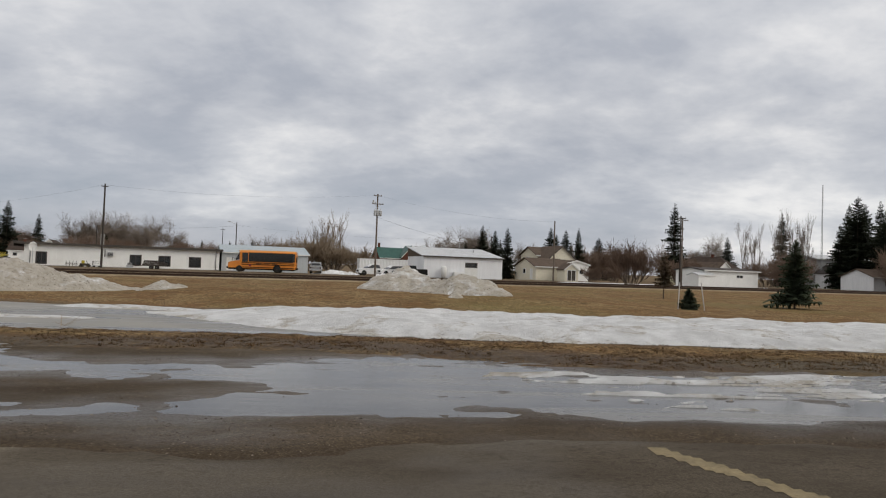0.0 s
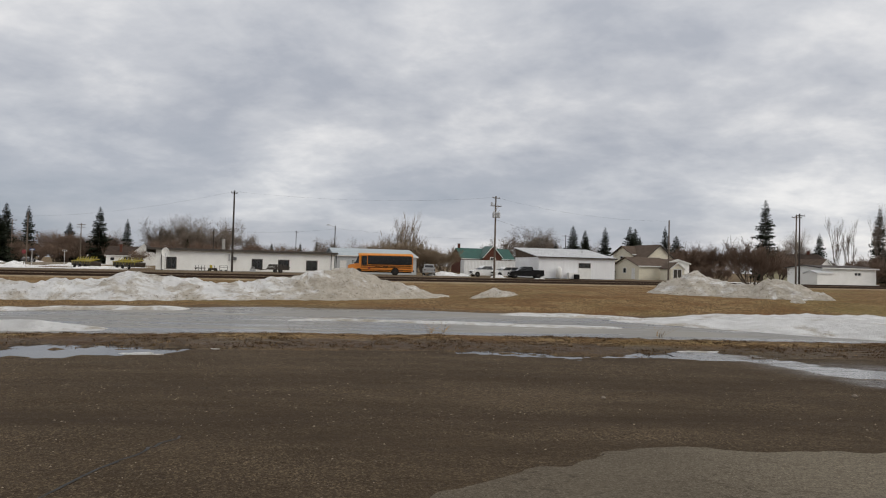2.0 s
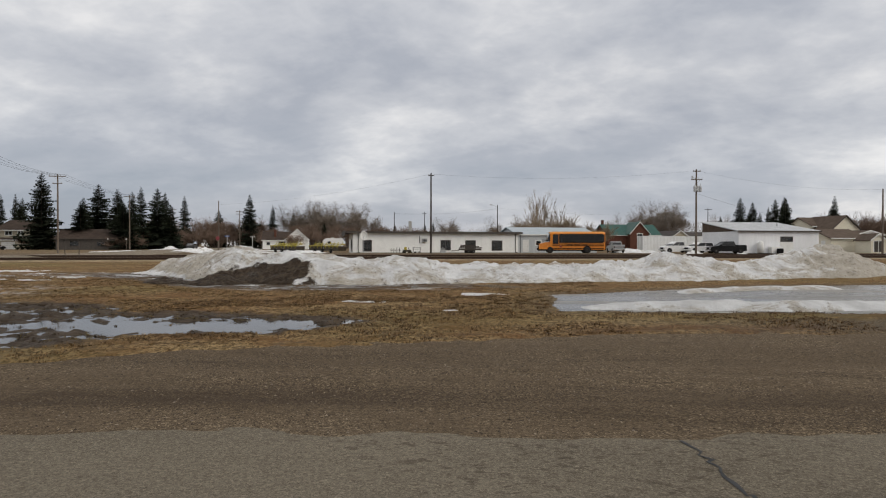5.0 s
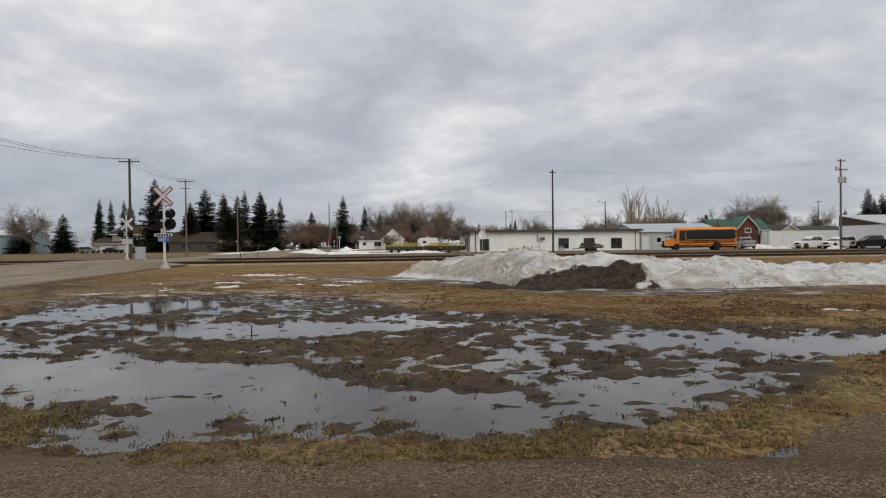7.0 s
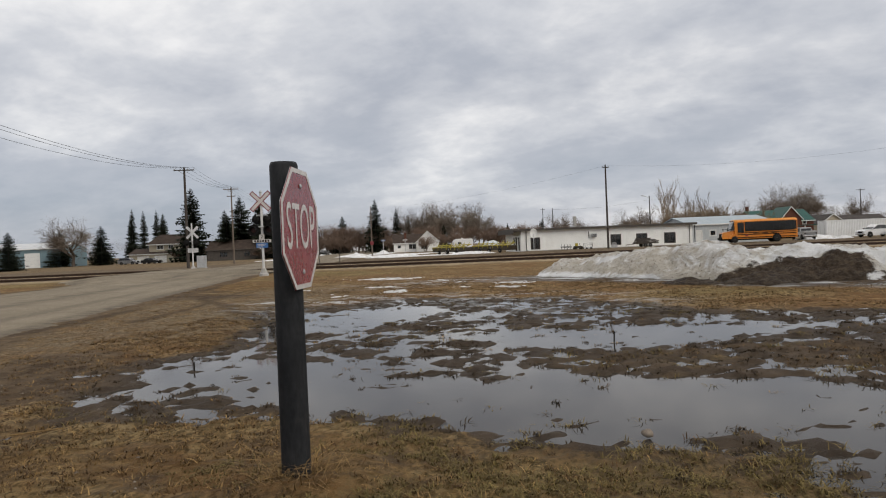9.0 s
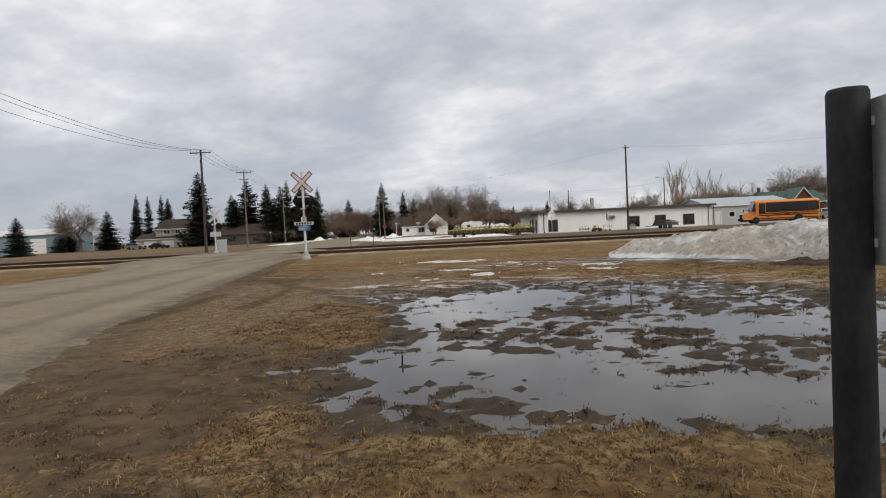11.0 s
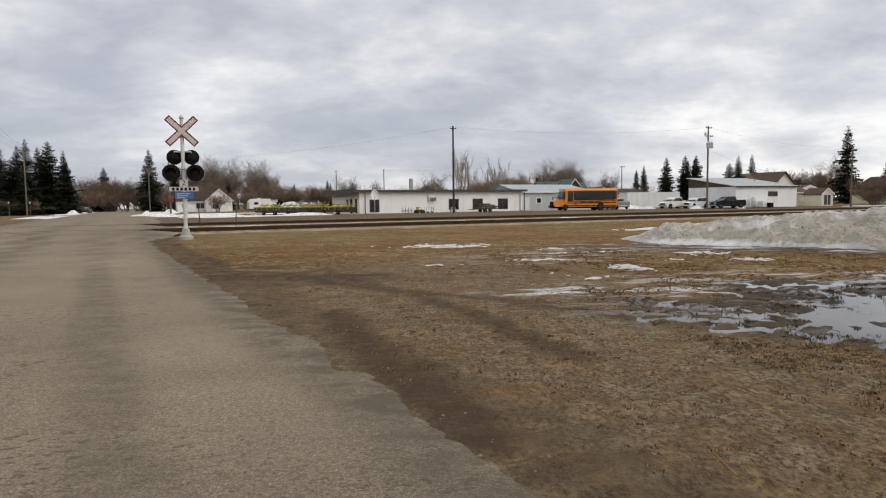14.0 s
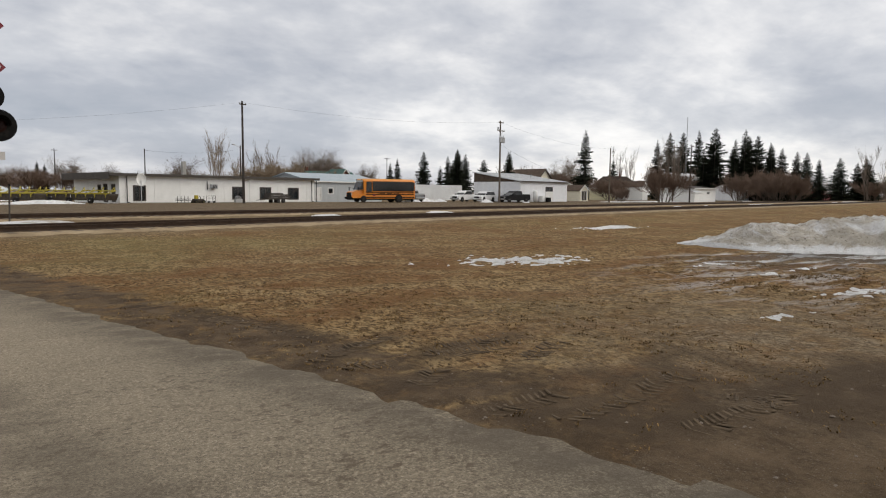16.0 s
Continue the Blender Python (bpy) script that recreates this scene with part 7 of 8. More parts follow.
def utility_pole(x, y, h, label, arms=(), gear=False, mat=None, r=0.16, turn=17.4, lean=0.0):
    ob = thing("utility_pole", stand(x, y, -0.15, turn), label, "utility pole", "utility poles")
    part("shaft", rod((0, 0, -0.3), (lean, 0, h + 0.15), r, r * 0.62, 12), mat or M["pole"], ob, smooth=False)
    for z, half in arms:
        arm = part("crossarm", cube(-half, half, -0.19, -0.08, z - 0.06, z + 0.06, 0.01), mat or M["pole"], ob)
        for k in (-0.92, -0.35, 0.35, 0.92) if half > 0.8 else (-0.9, 0.9):
            part("insulator", lathe(bmesh.new(), ((0.05, z + 0.06), (0.06, z + 0.12), (0.035, z + 0.15), (0.05, z + 0.2), (0.02, z + 0.23)), 8, m=Matrix.Translation((k * half, -0.13, 0))), M["galv"], arm)
        for k in (-1, 1):
            if half > 0.8:
                part("brace", rod((k * half * 0.55, -0.13, z - 0.05), (0, -0.13, z - 0.55), 0.02), M["galv"], arm)
    if gear:
        for k in (-0.42, 0.42, 0.0):
            can = part("transformer", lathe(bmesh.new(), ((0.12, h - 3.25), (0.22, h - 3.2), (0.22, h - 2.45), (0.12, h - 2.38), (0.04, h - 2.2)), 12, m=Matrix.Translation((k, -0.34, 0))), M["galv"], ob, "grey transformer can")
            part("bushing", rod((k, -0.34, h - 2.3), (k + 0.05, -0.34, h - 2.0), 0.03), M["galv"], can)
        part("lightning_arm", rod((0, 0, h - 1.3), (-0.7, -0.1, h - 1.0), 0.04), M["galv"], ob)
        part("cutout", cube(-0.8, -0.6, -0.2, 0.0, h - 1.25, h - 0.85, 0.02), M["galv"], ob)
    return ob


utility_pole(-45.7, 96.45, 12.25, "tall dark wooden pole beside the white building", ((12.0, 0.45),), mat=M["dark_pole"], r=0.17)
utility_pole(-5.9, 98.45, 12.6, "wooden pole carrying grey transformers", ((12.45, 0.6), (11.2, 0.9)), gear=True, mat=M["pole"], r=0.17)
utility_pole(22.9, 103.6, 9.9, "plain wooden pole by the garden shed", mat=M["pole"])
utility_pole(43.3, 101.9, 11.4, "wooden pole with a crossarm beside a bush", ((11.2, 0.9),), mat=M["dark_pole"])
utility_pole(46.6, 108.8, 11.8, "wooden pole with a crossarm by the garage", ((11.5, 1.1),), mat=M["pole"])
utility_pole(-96.7, 68.8, 12.4, "wooden power pole with one wide crossarm", ((12.2, 1.25),), mat=M["dark_pole"], r=0.2)
utility_pole(-105.8, 93.9, 12.4, "wooden power pole with two crossarms", ((12.25, 1.25), (11.1, 0.7)), mat=M["pole"])
utility_pole(-122.2, 138.8, 12.7, "wooden power pole along the street", ((12.4, 1.25),), mat=M["pole"])
utility_pole(-136.5, 183.0, 12.0, "wooden power pole further up the street", ((11.8, 1.1),), mat=M["pole"])
utility_pole(-139.5, 195.0, 11.0, "plain wooden pole further up the street", mat=M["pole"])
utility_pole(-79.9, 20.8, 10.1, "wooden power pole beside the side road", ((9.9, 1.25),), mat=M["pole"])
utility_pole(-90.0, 117.2, 9.6, "plain wooden pole at the street corner", mat=M["pole"], r=0.13)
utility_pole(-108.5, 168.0, 10.5, "weathered double-armed pole by the white house", ((10.3, 1.0), (9.6, 1.0)), mat=M["pole"])
utility_pole(-54.8, 114.0, 7.1, "thin dark pole behind the white building", mat=M["dark_pole"], r=0.1)
utility_pole(-66.0, 230.0, 13.0, "distant wooden pole with a transformer", ((12.6, 0.8),), mat=M["dark_pole"])
utility_pole(26.0, 205.0, 12.5, "distant wooden pole behind the container", ((12.3, 1.2),), mat=M["dark_pole"])
lamp = thing("street_lamp", stand(-36.7, 135.7, -0.2, 17), "wooden pole with a street light on a short arm", "street lamp")
part("shaft", rod((0, 0, -0.2), (0, 0, 9.8), 0.13, 0.09, 10), M["dark_pole"], lamp)
arm = part("arm", rod((0, 0, 9.4), (-1.3, -0.2, 9.9), 0.04), M["galv"], lamp)
part("lamp_head", cube(-1.75, -1.2, -0.35, -0.05, 9.8, 9.98, 0.05), M["galv"], arm)
mast = thing("radio_mast", stand(96.6, 145.8, 0, 10), "tall slim lattice radio mast", "mast")
for i in range(3):
    a = 2 * math.pi * i / 3
    part("leg", rod((0.22 * math.cos(a), 0.22 * math.sin(a), 0), (0.1 * math.cos(a), 0.1 * math.sin(a), 24.4), 0.035), M["galv"], mast)
bm = bmesh.new()
for k in range(40):
    for i in range(3):
        a, b = 2 * math.pi * i / 3, 2 * math.pi * (i + 1) / 3
        r0, r1 = 0.22 - 0.12 * k / 40, 0.22 - 0.12 * (k + 1) / 40
        tube(bm, (r0 * math.cos(a), r0 * math.sin(a), k * 0.6), (r1 * math.cos(b), r1 * math.sin(b), (k + 1) * 0.6), 0.02, n=4, caps=False)
part("lattice", bm, M["galv"], mast)
sign2 = thing("stop_sign", stand(-89.4, 115.6, -0.1, 200), "small red road sign on a post at the far corner", "stop sign")
part("post", rod((0, 0, 0), (0, 0, 2.9), 0.04), M["pole"], sign2)
part("plate", octagon(0.42, 0.05, 0.06), M["stop_red"], sign2, "red octagonal plate", m=Matrix.Translation((0, 0, 2.45)) @ Matrix.Rotation(radians(70), 4, "Z"))
part("bar", cube(-0.28, 0.28, -0.09, -0.085, 2.38, 2.52), M["sign_white"], sign2)
for nm_, x, y, lab in (("street_sign", -86.2, 112.8, "small street name sign on a white post"), ("street_sign", -83.5, 118.0, "white marker post with a small sign")):
    sg = thing(nm_, stand(x, y, -0.1, 17), lab, "street sign", "street signs")
    part("post", rod((0, 0, 0), (0, 0, 3.0), 0.05), M["alu"], sg)
    part("name_plate", cube(-0.4, 0.4, -0.02, 0.02, 2.7, 2.95, 0.005), M["sign_blue"] if lab[0] == "s" else M["sign_white"], sg)
    part("text_bar", cube(-0.3, 0.3, -0.026, -0.0225, 2.78, 2.87), M["sign_white"] if lab[0] == "s" else M["black"], sg)
for x, y, h in ((-118.0, 131.0, 1.6), (-119.3, 126.5, 1.2)):
    sg = thing("notice_board", stand(x, y, -0.1, 17), "white round marker on a street pole", "sign", "street markers")
    part("post", rod((0, 0, 0), (0, 0, 2.6), 0.05), M["pole"], sg)
    part("plate", lathe(bmesh.new(), ((0.15, -0.08), (0.15, -0.06)), 16, "Y", Matrix.Translation((0, 0, 2.4))), M["sign_white"], sg)


def wire(points, sag, label, r=0.014):
    cu = bpy.data.curves.new("overhead_wire", "CURVE")
    cu.dimensions, cu.bevel_depth, cu.bevel_resolution = "3D", r, 0
    for p, q in zip(points, points[1:]):
        sp = cu.splines.new("POLY")
        sp.points.add(16)
        for i in range(17):
            t = i / 16
            v = Vector(p).lerp(Vector(q), t)
            sp.points[i].co = (v.x, v.y, v.z - sag * 4 * t * (1 - t), 1)
    tmp = bpy.data.objects.new("overhead_wire", cu)
    me = bpy.data.meshes.new_from_object(tmp)
    bpy.data.objects.remove(tmp), bpy.data.curves.remove(cu)
    me.materials.append(M["wire"])
    return tagged(new("overhead_wire", me), label, "wire", "overhead wires")


for k in (-1.15, -0.44, 0.44, 1.15):
    ox, oy = k * CU, k * SU
    if k != -0.44:
        wire([(-53 + ox, -66 + oy, 12.4), (-79.9 + ox, 20.8 + oy, 10.1), (-96.7 + ox, 68.8 + oy, 12.4)], 1.1, "thin dark power line along the street")
    wire([(-96.7 + ox, 68.8 + oy, 12.4), (-105.8 + ox, 93.9 + oy, 12.4), (-122.2 + ox, 138.8 + oy, 12.6), (-136.5 + ox, 183 + oy, 11.9)], 0.6, "thin dark power line up the street")
wire([(-90.0, 117.2, 8.9), (-45.7, 96.4, 12.1), (-5.9, 98.4, 12.4), (22.9, 103.6, 9.8)], 0.9, "thin cable strung beside the railway", 0.006)
wire([(-5.9, 98.4, 9.0), (14.5, 106.5, 4.9)], 0.5, "service cable running down to the workshop", 0.011)
wire([(-36.7, 135.7, 8.9), (-54.8, 114.0, 6.9)], 0.5, "service cable behind the white building", 0.010)
wire([(-36.7, 135.7, 9.0), (26.0, 205.0, 12.0)], 1.5, "thin cable behind the buildings", 0.007)

# ---- trees ----


def spruce_meshes(seed, h, spread, bare=0.04, gap=1.0):
    """A trunk and whorls of drooping boughs; each bough is a feathered fan of needled twigs."""
    rnd = random.Random(seed)
    trunk = tube(bmesh.new(), (0, 0, -0.3), (0, 0, h * 0.97), h * 0.016, 0.012, 8)
    verts, faces = [], []

    def leaf(a, b, c):
        q = len(verts)
        verts.extend((a, b, c))
        faces.append((q, q + 1, q + 2))

    z = h * bare
    while z < h * 0.985:
        t = z / h
        reach = (spread * (1 - t) ** 0.80 * (0.70 + 0.30 * min(1.0, t / 0.12)) + 0.02 * h * 0.07) * rnd.uniform(0.84, 1.10)
        count = max(5, int(8 - 3 * t))
        a0 = rnd.random() * 6.28
        for i in range(count):
            a = a0 + 2 * math.pi * (i + rnd.uniform(-0.35, 0.35)) / count
            r = reach * rnd.choice((0.55, 0.7, 0.8, 0.9, 1.0, 1.1, 1.25)) * rnd.uniform(0.9, 1.1)
            ca, sa = math.cos(a), math.sin(a)
            droop = r * rnd.uniform(0.10, 0.40) * (1 - 0.9 * t)
            lift = r * rnd.uniform(0.05, 0.16) + 0.5 * r * max(0.0, t - 0.55)
            n = 5

            def spine(f):
                return Vector((ca * r * f, sa * r * f, z - droop * f * f + lift * f * f * f + 0.02 * r))
            for j in range(n):
                f0, f1 = 0.06 + 0.94 * j / n, 0.06 + 0.94 * (j + 1) / n
                p, q = spine(f0), spine(f1)
                w = r * (0.46 - 0.25 * f0) * rnd.uniform(0.75, 1.25) + 0.03
                for k in (-1, 1):
                    out = Vector((-sa * k, ca * k, 0)) * w + Vector((ca, sa, 0)) * w * rnd.uniform(0.35, 0.8) + Vector((0, 0, -w * rnd.uniform(0.15, 0.5)))
                    leaf(p, p.lerp(q, 0.9), p + out)
                    mid = p.lerp(q, 0.5)
                    leaf(mid, mid.lerp(q, 0.9), mid + out * rnd.uniform(0.55, 0.9) + Vector((0, 0, -0.1 * w)))
                leaf(p, q, p.lerp(q, 0.6) + Vector((0, 0, -w * rnd.uniform(0.35, 0.9))))
            tip = spine(1.0)
            for k in (-0.5, 0.5):
                leaf(spine(0.85), tip + Vector((ca, sa, 0)) * r * 0.08, spine(0.9) + Vector((-sa * k, ca * k, -0.1)) * r * 0.16)
        z += h * (0.011 + 0.011 * (1 - t)) * gap * rnd.uniform(0.7, 1.3)
    leaf((-0.05, 0, h * 0.95), (0.05, 0, h * 0.95), (0, 0, h * 1.0))
    me = bpy.data.meshes.new("crown")
    me.from_pydata(verts, [], faces)
    tm = bpy.data.meshes.new("trunk")
    trunk.to_mesh(tm), trunk.free()
    return tm, me


def bare_meshes(seed, h, levels, spread, lean=0.35, stems=1, ratio=0.72, thick=0.022, kids=3, upright=0.25, first=0.3, taper=0.68):
    rnd = random.Random(seed)
    coarse, fine_ = [[], []], [[], []]

    def limb(store, p, q, r0, r1, sides):
        verts, faces = store
        d = (q - p).normalized()
        u = d.orthogonal().normalized()
        v = d.cross(u)
        b = len(verts)
        for c, r in ((p, r0), (q, r1)):
            for i in range(sides):
                a = 2 * math.pi * i / sides
                verts.append(tuple(c + (u * math.cos(a) + v * math.sin(a)) * r))
        for i in range(sides):
            j = (i + 1) % sides
            faces.append((b + i, b + j, b + sides + j, b + sides + i))

    def grow(p, d, length, r, level):
        mid = p + d * length * 0.5 + Vector((rnd.uniform(-1, 1), rnd.uniform(-1, 1), 0)) * length * 0.06
        end = p + d * length + Vector((rnd.uniform(-1, 1), rnd.uniform(-1, 1), rnd.uniform(-0.3, 0.5))) * length * 0.08
        store, sides = (coarse, 6) if level < 2 else (fine_, 3)
        if level < 3:
            limb(store, p, mid, r, r * 0.85, sides)
            limb(store, mid, end, r * 0.85, r * 0.62, sides)
        else:
            limb(store, p, end, r, r * 0.62, sides)
        if level >= levels:
            return
        n = kids + (1 if level >= 1 and rnd.random() < 0.6 else 0)
        for i in range(n):
            a = rnd.random() * 6.28
            tilt = rnd.uniform(0.25, 0.95) * spread
            u = d.orthogonal().normalized()
            v = d.cross(u)
            nd_ = (d * math.cos(tilt) + (u * math.cos(a) + v * math.sin(a)) * math.sin(tilt) + Vector((0, 0, upright))).normalized()
            start = end if i < 1 else p.lerp(end, rnd.uniform(0.4, 1.0))
            grow(start, nd_, length * ratio * rnd.uniform(0.75, 1.2), r * taper, level + 1)

    for s in range(stems):
        a = 6.28 * s / max(stems, 1) + rnd.random()
        tip_out = lean * (stems > 1) * rnd.uniform(0.25, 1.25)
        d = Vector((math.cos(a) * tip_out, math.sin(a) * tip_out, 1)).normalized()
        base = Vector((math.cos(a), math.sin(a), 0)) * (0.35 if stems > 1 else 0)
        grow(base + Vector((0, 0, -0.2)), d, h * first * rnd.uniform(0.8, 1.15), h * thick, 0)
    out = []
    for (verts, faces), nm_ in ((coarse, "trunk"), (fine_, "crown")):
        me = bpy.data.meshes.new(nm_)
        me.from_pydata(verts, [], faces)
        out.append(me)
    top = max(v[2] for v in fine_[0]) if fine_[0] else h
    for me in out:
        for v in me.vertices:
            v.co *= h / top
    return out


def plant(name, meshes, mats, m, label, category, group):
    ob = thing(name, m, label, category, group)
    for me, mat, nm_ in zip(meshes, mats, ("trunk", "crown")):
        if not me.materials:
            me.materials.append(mat)
        p = new(nm_, me)
        p.parent = ob
    return ob


SPRUCE = [spruce_meshes(10 + i, 14, w) for i, w in enumerate((3.9, 3.2, 2.9, 3.5))]
proto = [plant("spruce_tree", ms, (M["bark"], M["needle"]), stand(0, 0), "tall dark green spruce", "tree", "spruces") for ms in SPRUCE]
rnd = random.Random(4)


def spruces(rows, label):
    for i, (x, y, h, wide) in enumerate(rows):
        src = proto[rnd.randrange(4)]
        k = h / 14
        ob = copy_thing(src, stand(x, y, -0.25, rnd.uniform(0, 360)))
        ob.scale = (k * wide, k * wide, k)
        tagged(ob, label, "tree", "spruces")


spruces(((-147, 142, 19.0, 1.25), (-139, 145, 12.0, 1.5), (-128, 145.5, 11.5, 1.5), (-123, 158, 12, 1.3), (-151, 147, 12, 1.4), (-140.7, 154.3, 17.2, 1.2), (-133, 150.5, 15.6, 1.35), (-129.5, 151.5, 15.0, 0.9), (-130, 156, 16.6, 1.0), (-125.5, 156, 16.2, 1.05), (-137, 158, 15, 1.1), (-149, 160, 14.2, 1.2)),
        "tall dark green spruce by the street")
spruces(((-202.8, 188.6, 18.6, 0.8), (-197, 187, 17.6, 0.8), (-191.5, 186.5, 17.6, 0.8), (-187, 184, 16.2, 0.9), (-182, 177, 14.6, 0.9), (-207, 193, 16, 0.9)), "dark spruce behind the beige house")
spruces(((-173, 140.5, 10.4, 2.0), (-184.5, 139, 9.9, 2.0), (-159, 100.5, 7.8, 1.7), (-178, 146, 8, 2.0)), "broad dark spruce by the teal workshop")
spruces(((-142.6, 189.4, 17.9, 0.95), (-137, 191, 17.0, 0.95), (-131, 202, 13.0, 1.0), (-114.5, 188.5, 17.0, 1.0), (-110, 196, 14.0, 1.0), (-117, 196, 9, 1.3), (-152, 242, 9.0, 1.1), (-145, 230, 8.5, 1.2), (-120, 243, 14.4, 0.9)), "dark spruce behind the white house")
spruces(((-88.3, 260, 9.2, 1.1), (-83.3, 263, 9.8, 1.1), (-68.8, 250, 9.7, 1.0), (-72, 300, 12.4, 0.8), (-99, 215, 9.0, 0.9)), "distant small dark spruce")
spruces(((16.1, 146.2, 12.1, 1.05), (19.2, 147.5, 11.2, 1.0), (19.4, 130.5, 10.8, 0.9), (41, 186, 15.0, 0.9), (59, 240, 18.0, 0.9), (42.5, 161, 13.4, 0.9), (22, 158, 9.5, 1.2), (12.5, 148, 8.0, 1.1)), "dark spruce behind the workshop")
spruces(((80, 313, 17, 0.8), (83, 311, 19, 0.8), (59, 198, 13.2, 1.2), (46, 200, 14, 0.9)), "distant tall dark spruce")
spruces(((65, 155.3, 20.2, 1.0), (81, 160, 12.4, 1.0)), "large dark spruce behind the yellow house")
spruces(((124.2, 175.2, 24.4, 0.85), (125.2, 170.2, 24.0, 0.8), (124, 162.8, 24.0, 0.75), (90, 151, 18.2, 0.9), (100, 138.5, 21.5, 0.95), (103, 134, 18.0, 0.8), (104.5, 132, 20.8, 0.9), (106, 129, 18.9, 1.0), (108, 126, 16.2, 1.0),
         (112, 121, 14.2, 1.0), (97, 140, 15, 1.0), (101.5, 141, 17.5, 0.95), (108, 133, 19.0, 0.9), (110.5, 128, 17.0, 0.95), (113, 126, 15.5, 1.0), (115, 120, 14.0, 1.05), (106.5, 137, 16.0, 1.0)), "tall spruce in a row by the railway")
spruces(((115, 116.5, 11.8, 1.0), (117, 112, 12.2, 1.3), (119, 108.5, 10.8, 1.2), (120.5, 107, 12.0, 1.3), (128, 110, 11, 1.2)), "dark spruce far along the railway")
for src in proto:
    for o in (*src.children_recursive, src):
        bpy.data.objects.remove(o)

young = spruce_meshes(77, 3.9, 1.3, 0.12, 0.95)
plant("young_spruce", young, (M["bark"], M["needle_light"]), stand(20.4, 34.3, 0.0), "sparse young spruce standing on the lawn", "tree", "young spruces")
young2 = spruce_meshes(78, 3.3, 1.0, 0.3, 1.9)
plant("young_spruce", young2, (M["bark"], M["needle_rust"]), stand(16.6, 43.2, 0.0), "thin rust-brown young spruce with a bare lower trunk", "tree", "young spruces")
young3 = spruce_meshes(79, 1.08, 0.55, 0.05, 1.3)
plant("young_spruce", young3, (M["bark"], M["needle_light"]), stand(12.15, 29.4, 0.0), "tiny spruce with supporting stakes", "tree", "young spruces")
for dx, tilt in ((-0.55, 0.06), (0.75, -0.2)):
    st = thing("tree_stake", stand(12.15 + dx, 29.3, 0), "pale leaning wooden stake beside a small spruce", "stake", "tree stakes")
    part("shaft", rod((0, 0, -0.1), (tilt, 0, 1.3), 0.025), M["sign_white"], st)
    part("cap", rod((tilt, 0, 1.3), (tilt * 1.02, 0, 1.33), 0.028), M["galv"], st)

BROAD = [bare_meshes(31 + i, 12, 7, 1.0, stems=1, first=0.18, ratio=0.78, upright=0.14, thick=0.016, taper=0.60) for i in range(2)] + [bare_meshes(41, 12, 6, 0.9, 0.55, stems=5, first=0.20, ratio=0.78, upright=0.14, thick=0.010, taper=0.62)]
TALL = [bare_meshes(51 + i, 16, 6, 0.55, stems=3, lean=0.16, first=0.24, upright=0.40, ratio=0.76, thick=0.008, kids=2) for i in range(2)]
SHRUB = [bare_meshes(61 + i, 5, 5, 0.70, 0.75, stems=13, first=0.24, ratio=0.76, thick=0.0075, upright=0.26, kids=3, taper=0.72) for i in range(3)]


def bare(rows, pool, mat, label, category, group, name):
    made = {}
    for x, y, h, wide in rows:
        i = rnd.randrange(len(pool))
        if (i, mat.name) not in made:
            made[(i, mat.name)] = [me.copy() for me in pool[i]]
            for me, mm in zip(made[(i, mat.name)], (M["bark"], mat)):
                me.materials.append(mm)
        full = max(v.co.z for v in pool[i][1].vertices)
        ob = thing(name, stand(x, y, -0.2, rnd.uniform(0, 360)), label, category, group)
        ob.scale = (h / full * wide, h / full * wide, h / full)
        for me, nm_ in zip(made[(i, mat.name)], ("trunk", "crown")):
            p = new(nm_, me)
            p.parent = ob


bare(((-172.5, 130.5, 12.5, 1.5), (-152, 176, 12, 1.0), (-112, 247, 20.5, 1.1), (-105.5, 226, 18.6, 1.1), (-99, 232, 17.6, 1.1), (-94, 228, 17.4, 1.0), (-109, 233, 18.0, 1.1), (-118, 240, 17.5, 1.1), (-88, 222, 14, 0.9), (-118, 205, 12, 1.1), (-129, 215, 11, 1.2), (-100, 250, 19, 0.9), (-92, 254, 18, 0.9), (-112, 240, 15, 1.0)),
     BROAD[:2], M["twig_grey"], "large leafless grey tree by houses", "tree", "bare trees", "bare_tree")
bare(((-122, 192, 10.5, 1.1), (-128, 196, 11, 1.1), (-134, 200, 11, 1.0), (-147, 196, 12, 1.0), (-152, 204, 12, 1.0), (-116, 200, 11, 1.0), (-104, 206, 10, 1.1), (-87, 200, 9, 1.1), (-82, 240, 10, 1.2), (-72, 250, 10, 1.2), (-92.3, 165.5, 5.0, 1.1)), BROAD[2:], M["twig_red"], "leafless brown tree with many stems", "tree", "bare trees", "bare_tree")
bare(((20, 263, 20.4, 1.1), (13, 256, 19.0, 1.1), (26.5, 262, 20.0, 1.1), (33, 268, 19.6, 1.1), (6, 262, 15, 1.0), (24, 292, 19, 0.9), (-41, 190, 10.5, 0.9), (-34, 229, 13, 0.9), (94, 198, 16.4, 0.9), (100, 210, 15, 1.0), (-52, 205, 9, 1.1), (46, 270, 15, 1.0), (-60, 280, 14, 1.2)),
     BROAD[:2], M["twig_grey"], "distant leafless grey tree", "tree", "bare trees", "bare_tree")
bare(((-25, 216, 21.0, 0.8), (-27, 205, 17.5, 0.8), (-24.5, 170, 13.8, 0.8), (-22, 169, 12.6, 0.8), (-29, 172, 11.5, 0.9), (-19, 172, 11, 0.9)), TALL, M["twig_tan"], "slender leafless poplar by the houses", "tree", "bare poplars", "bare_poplar")
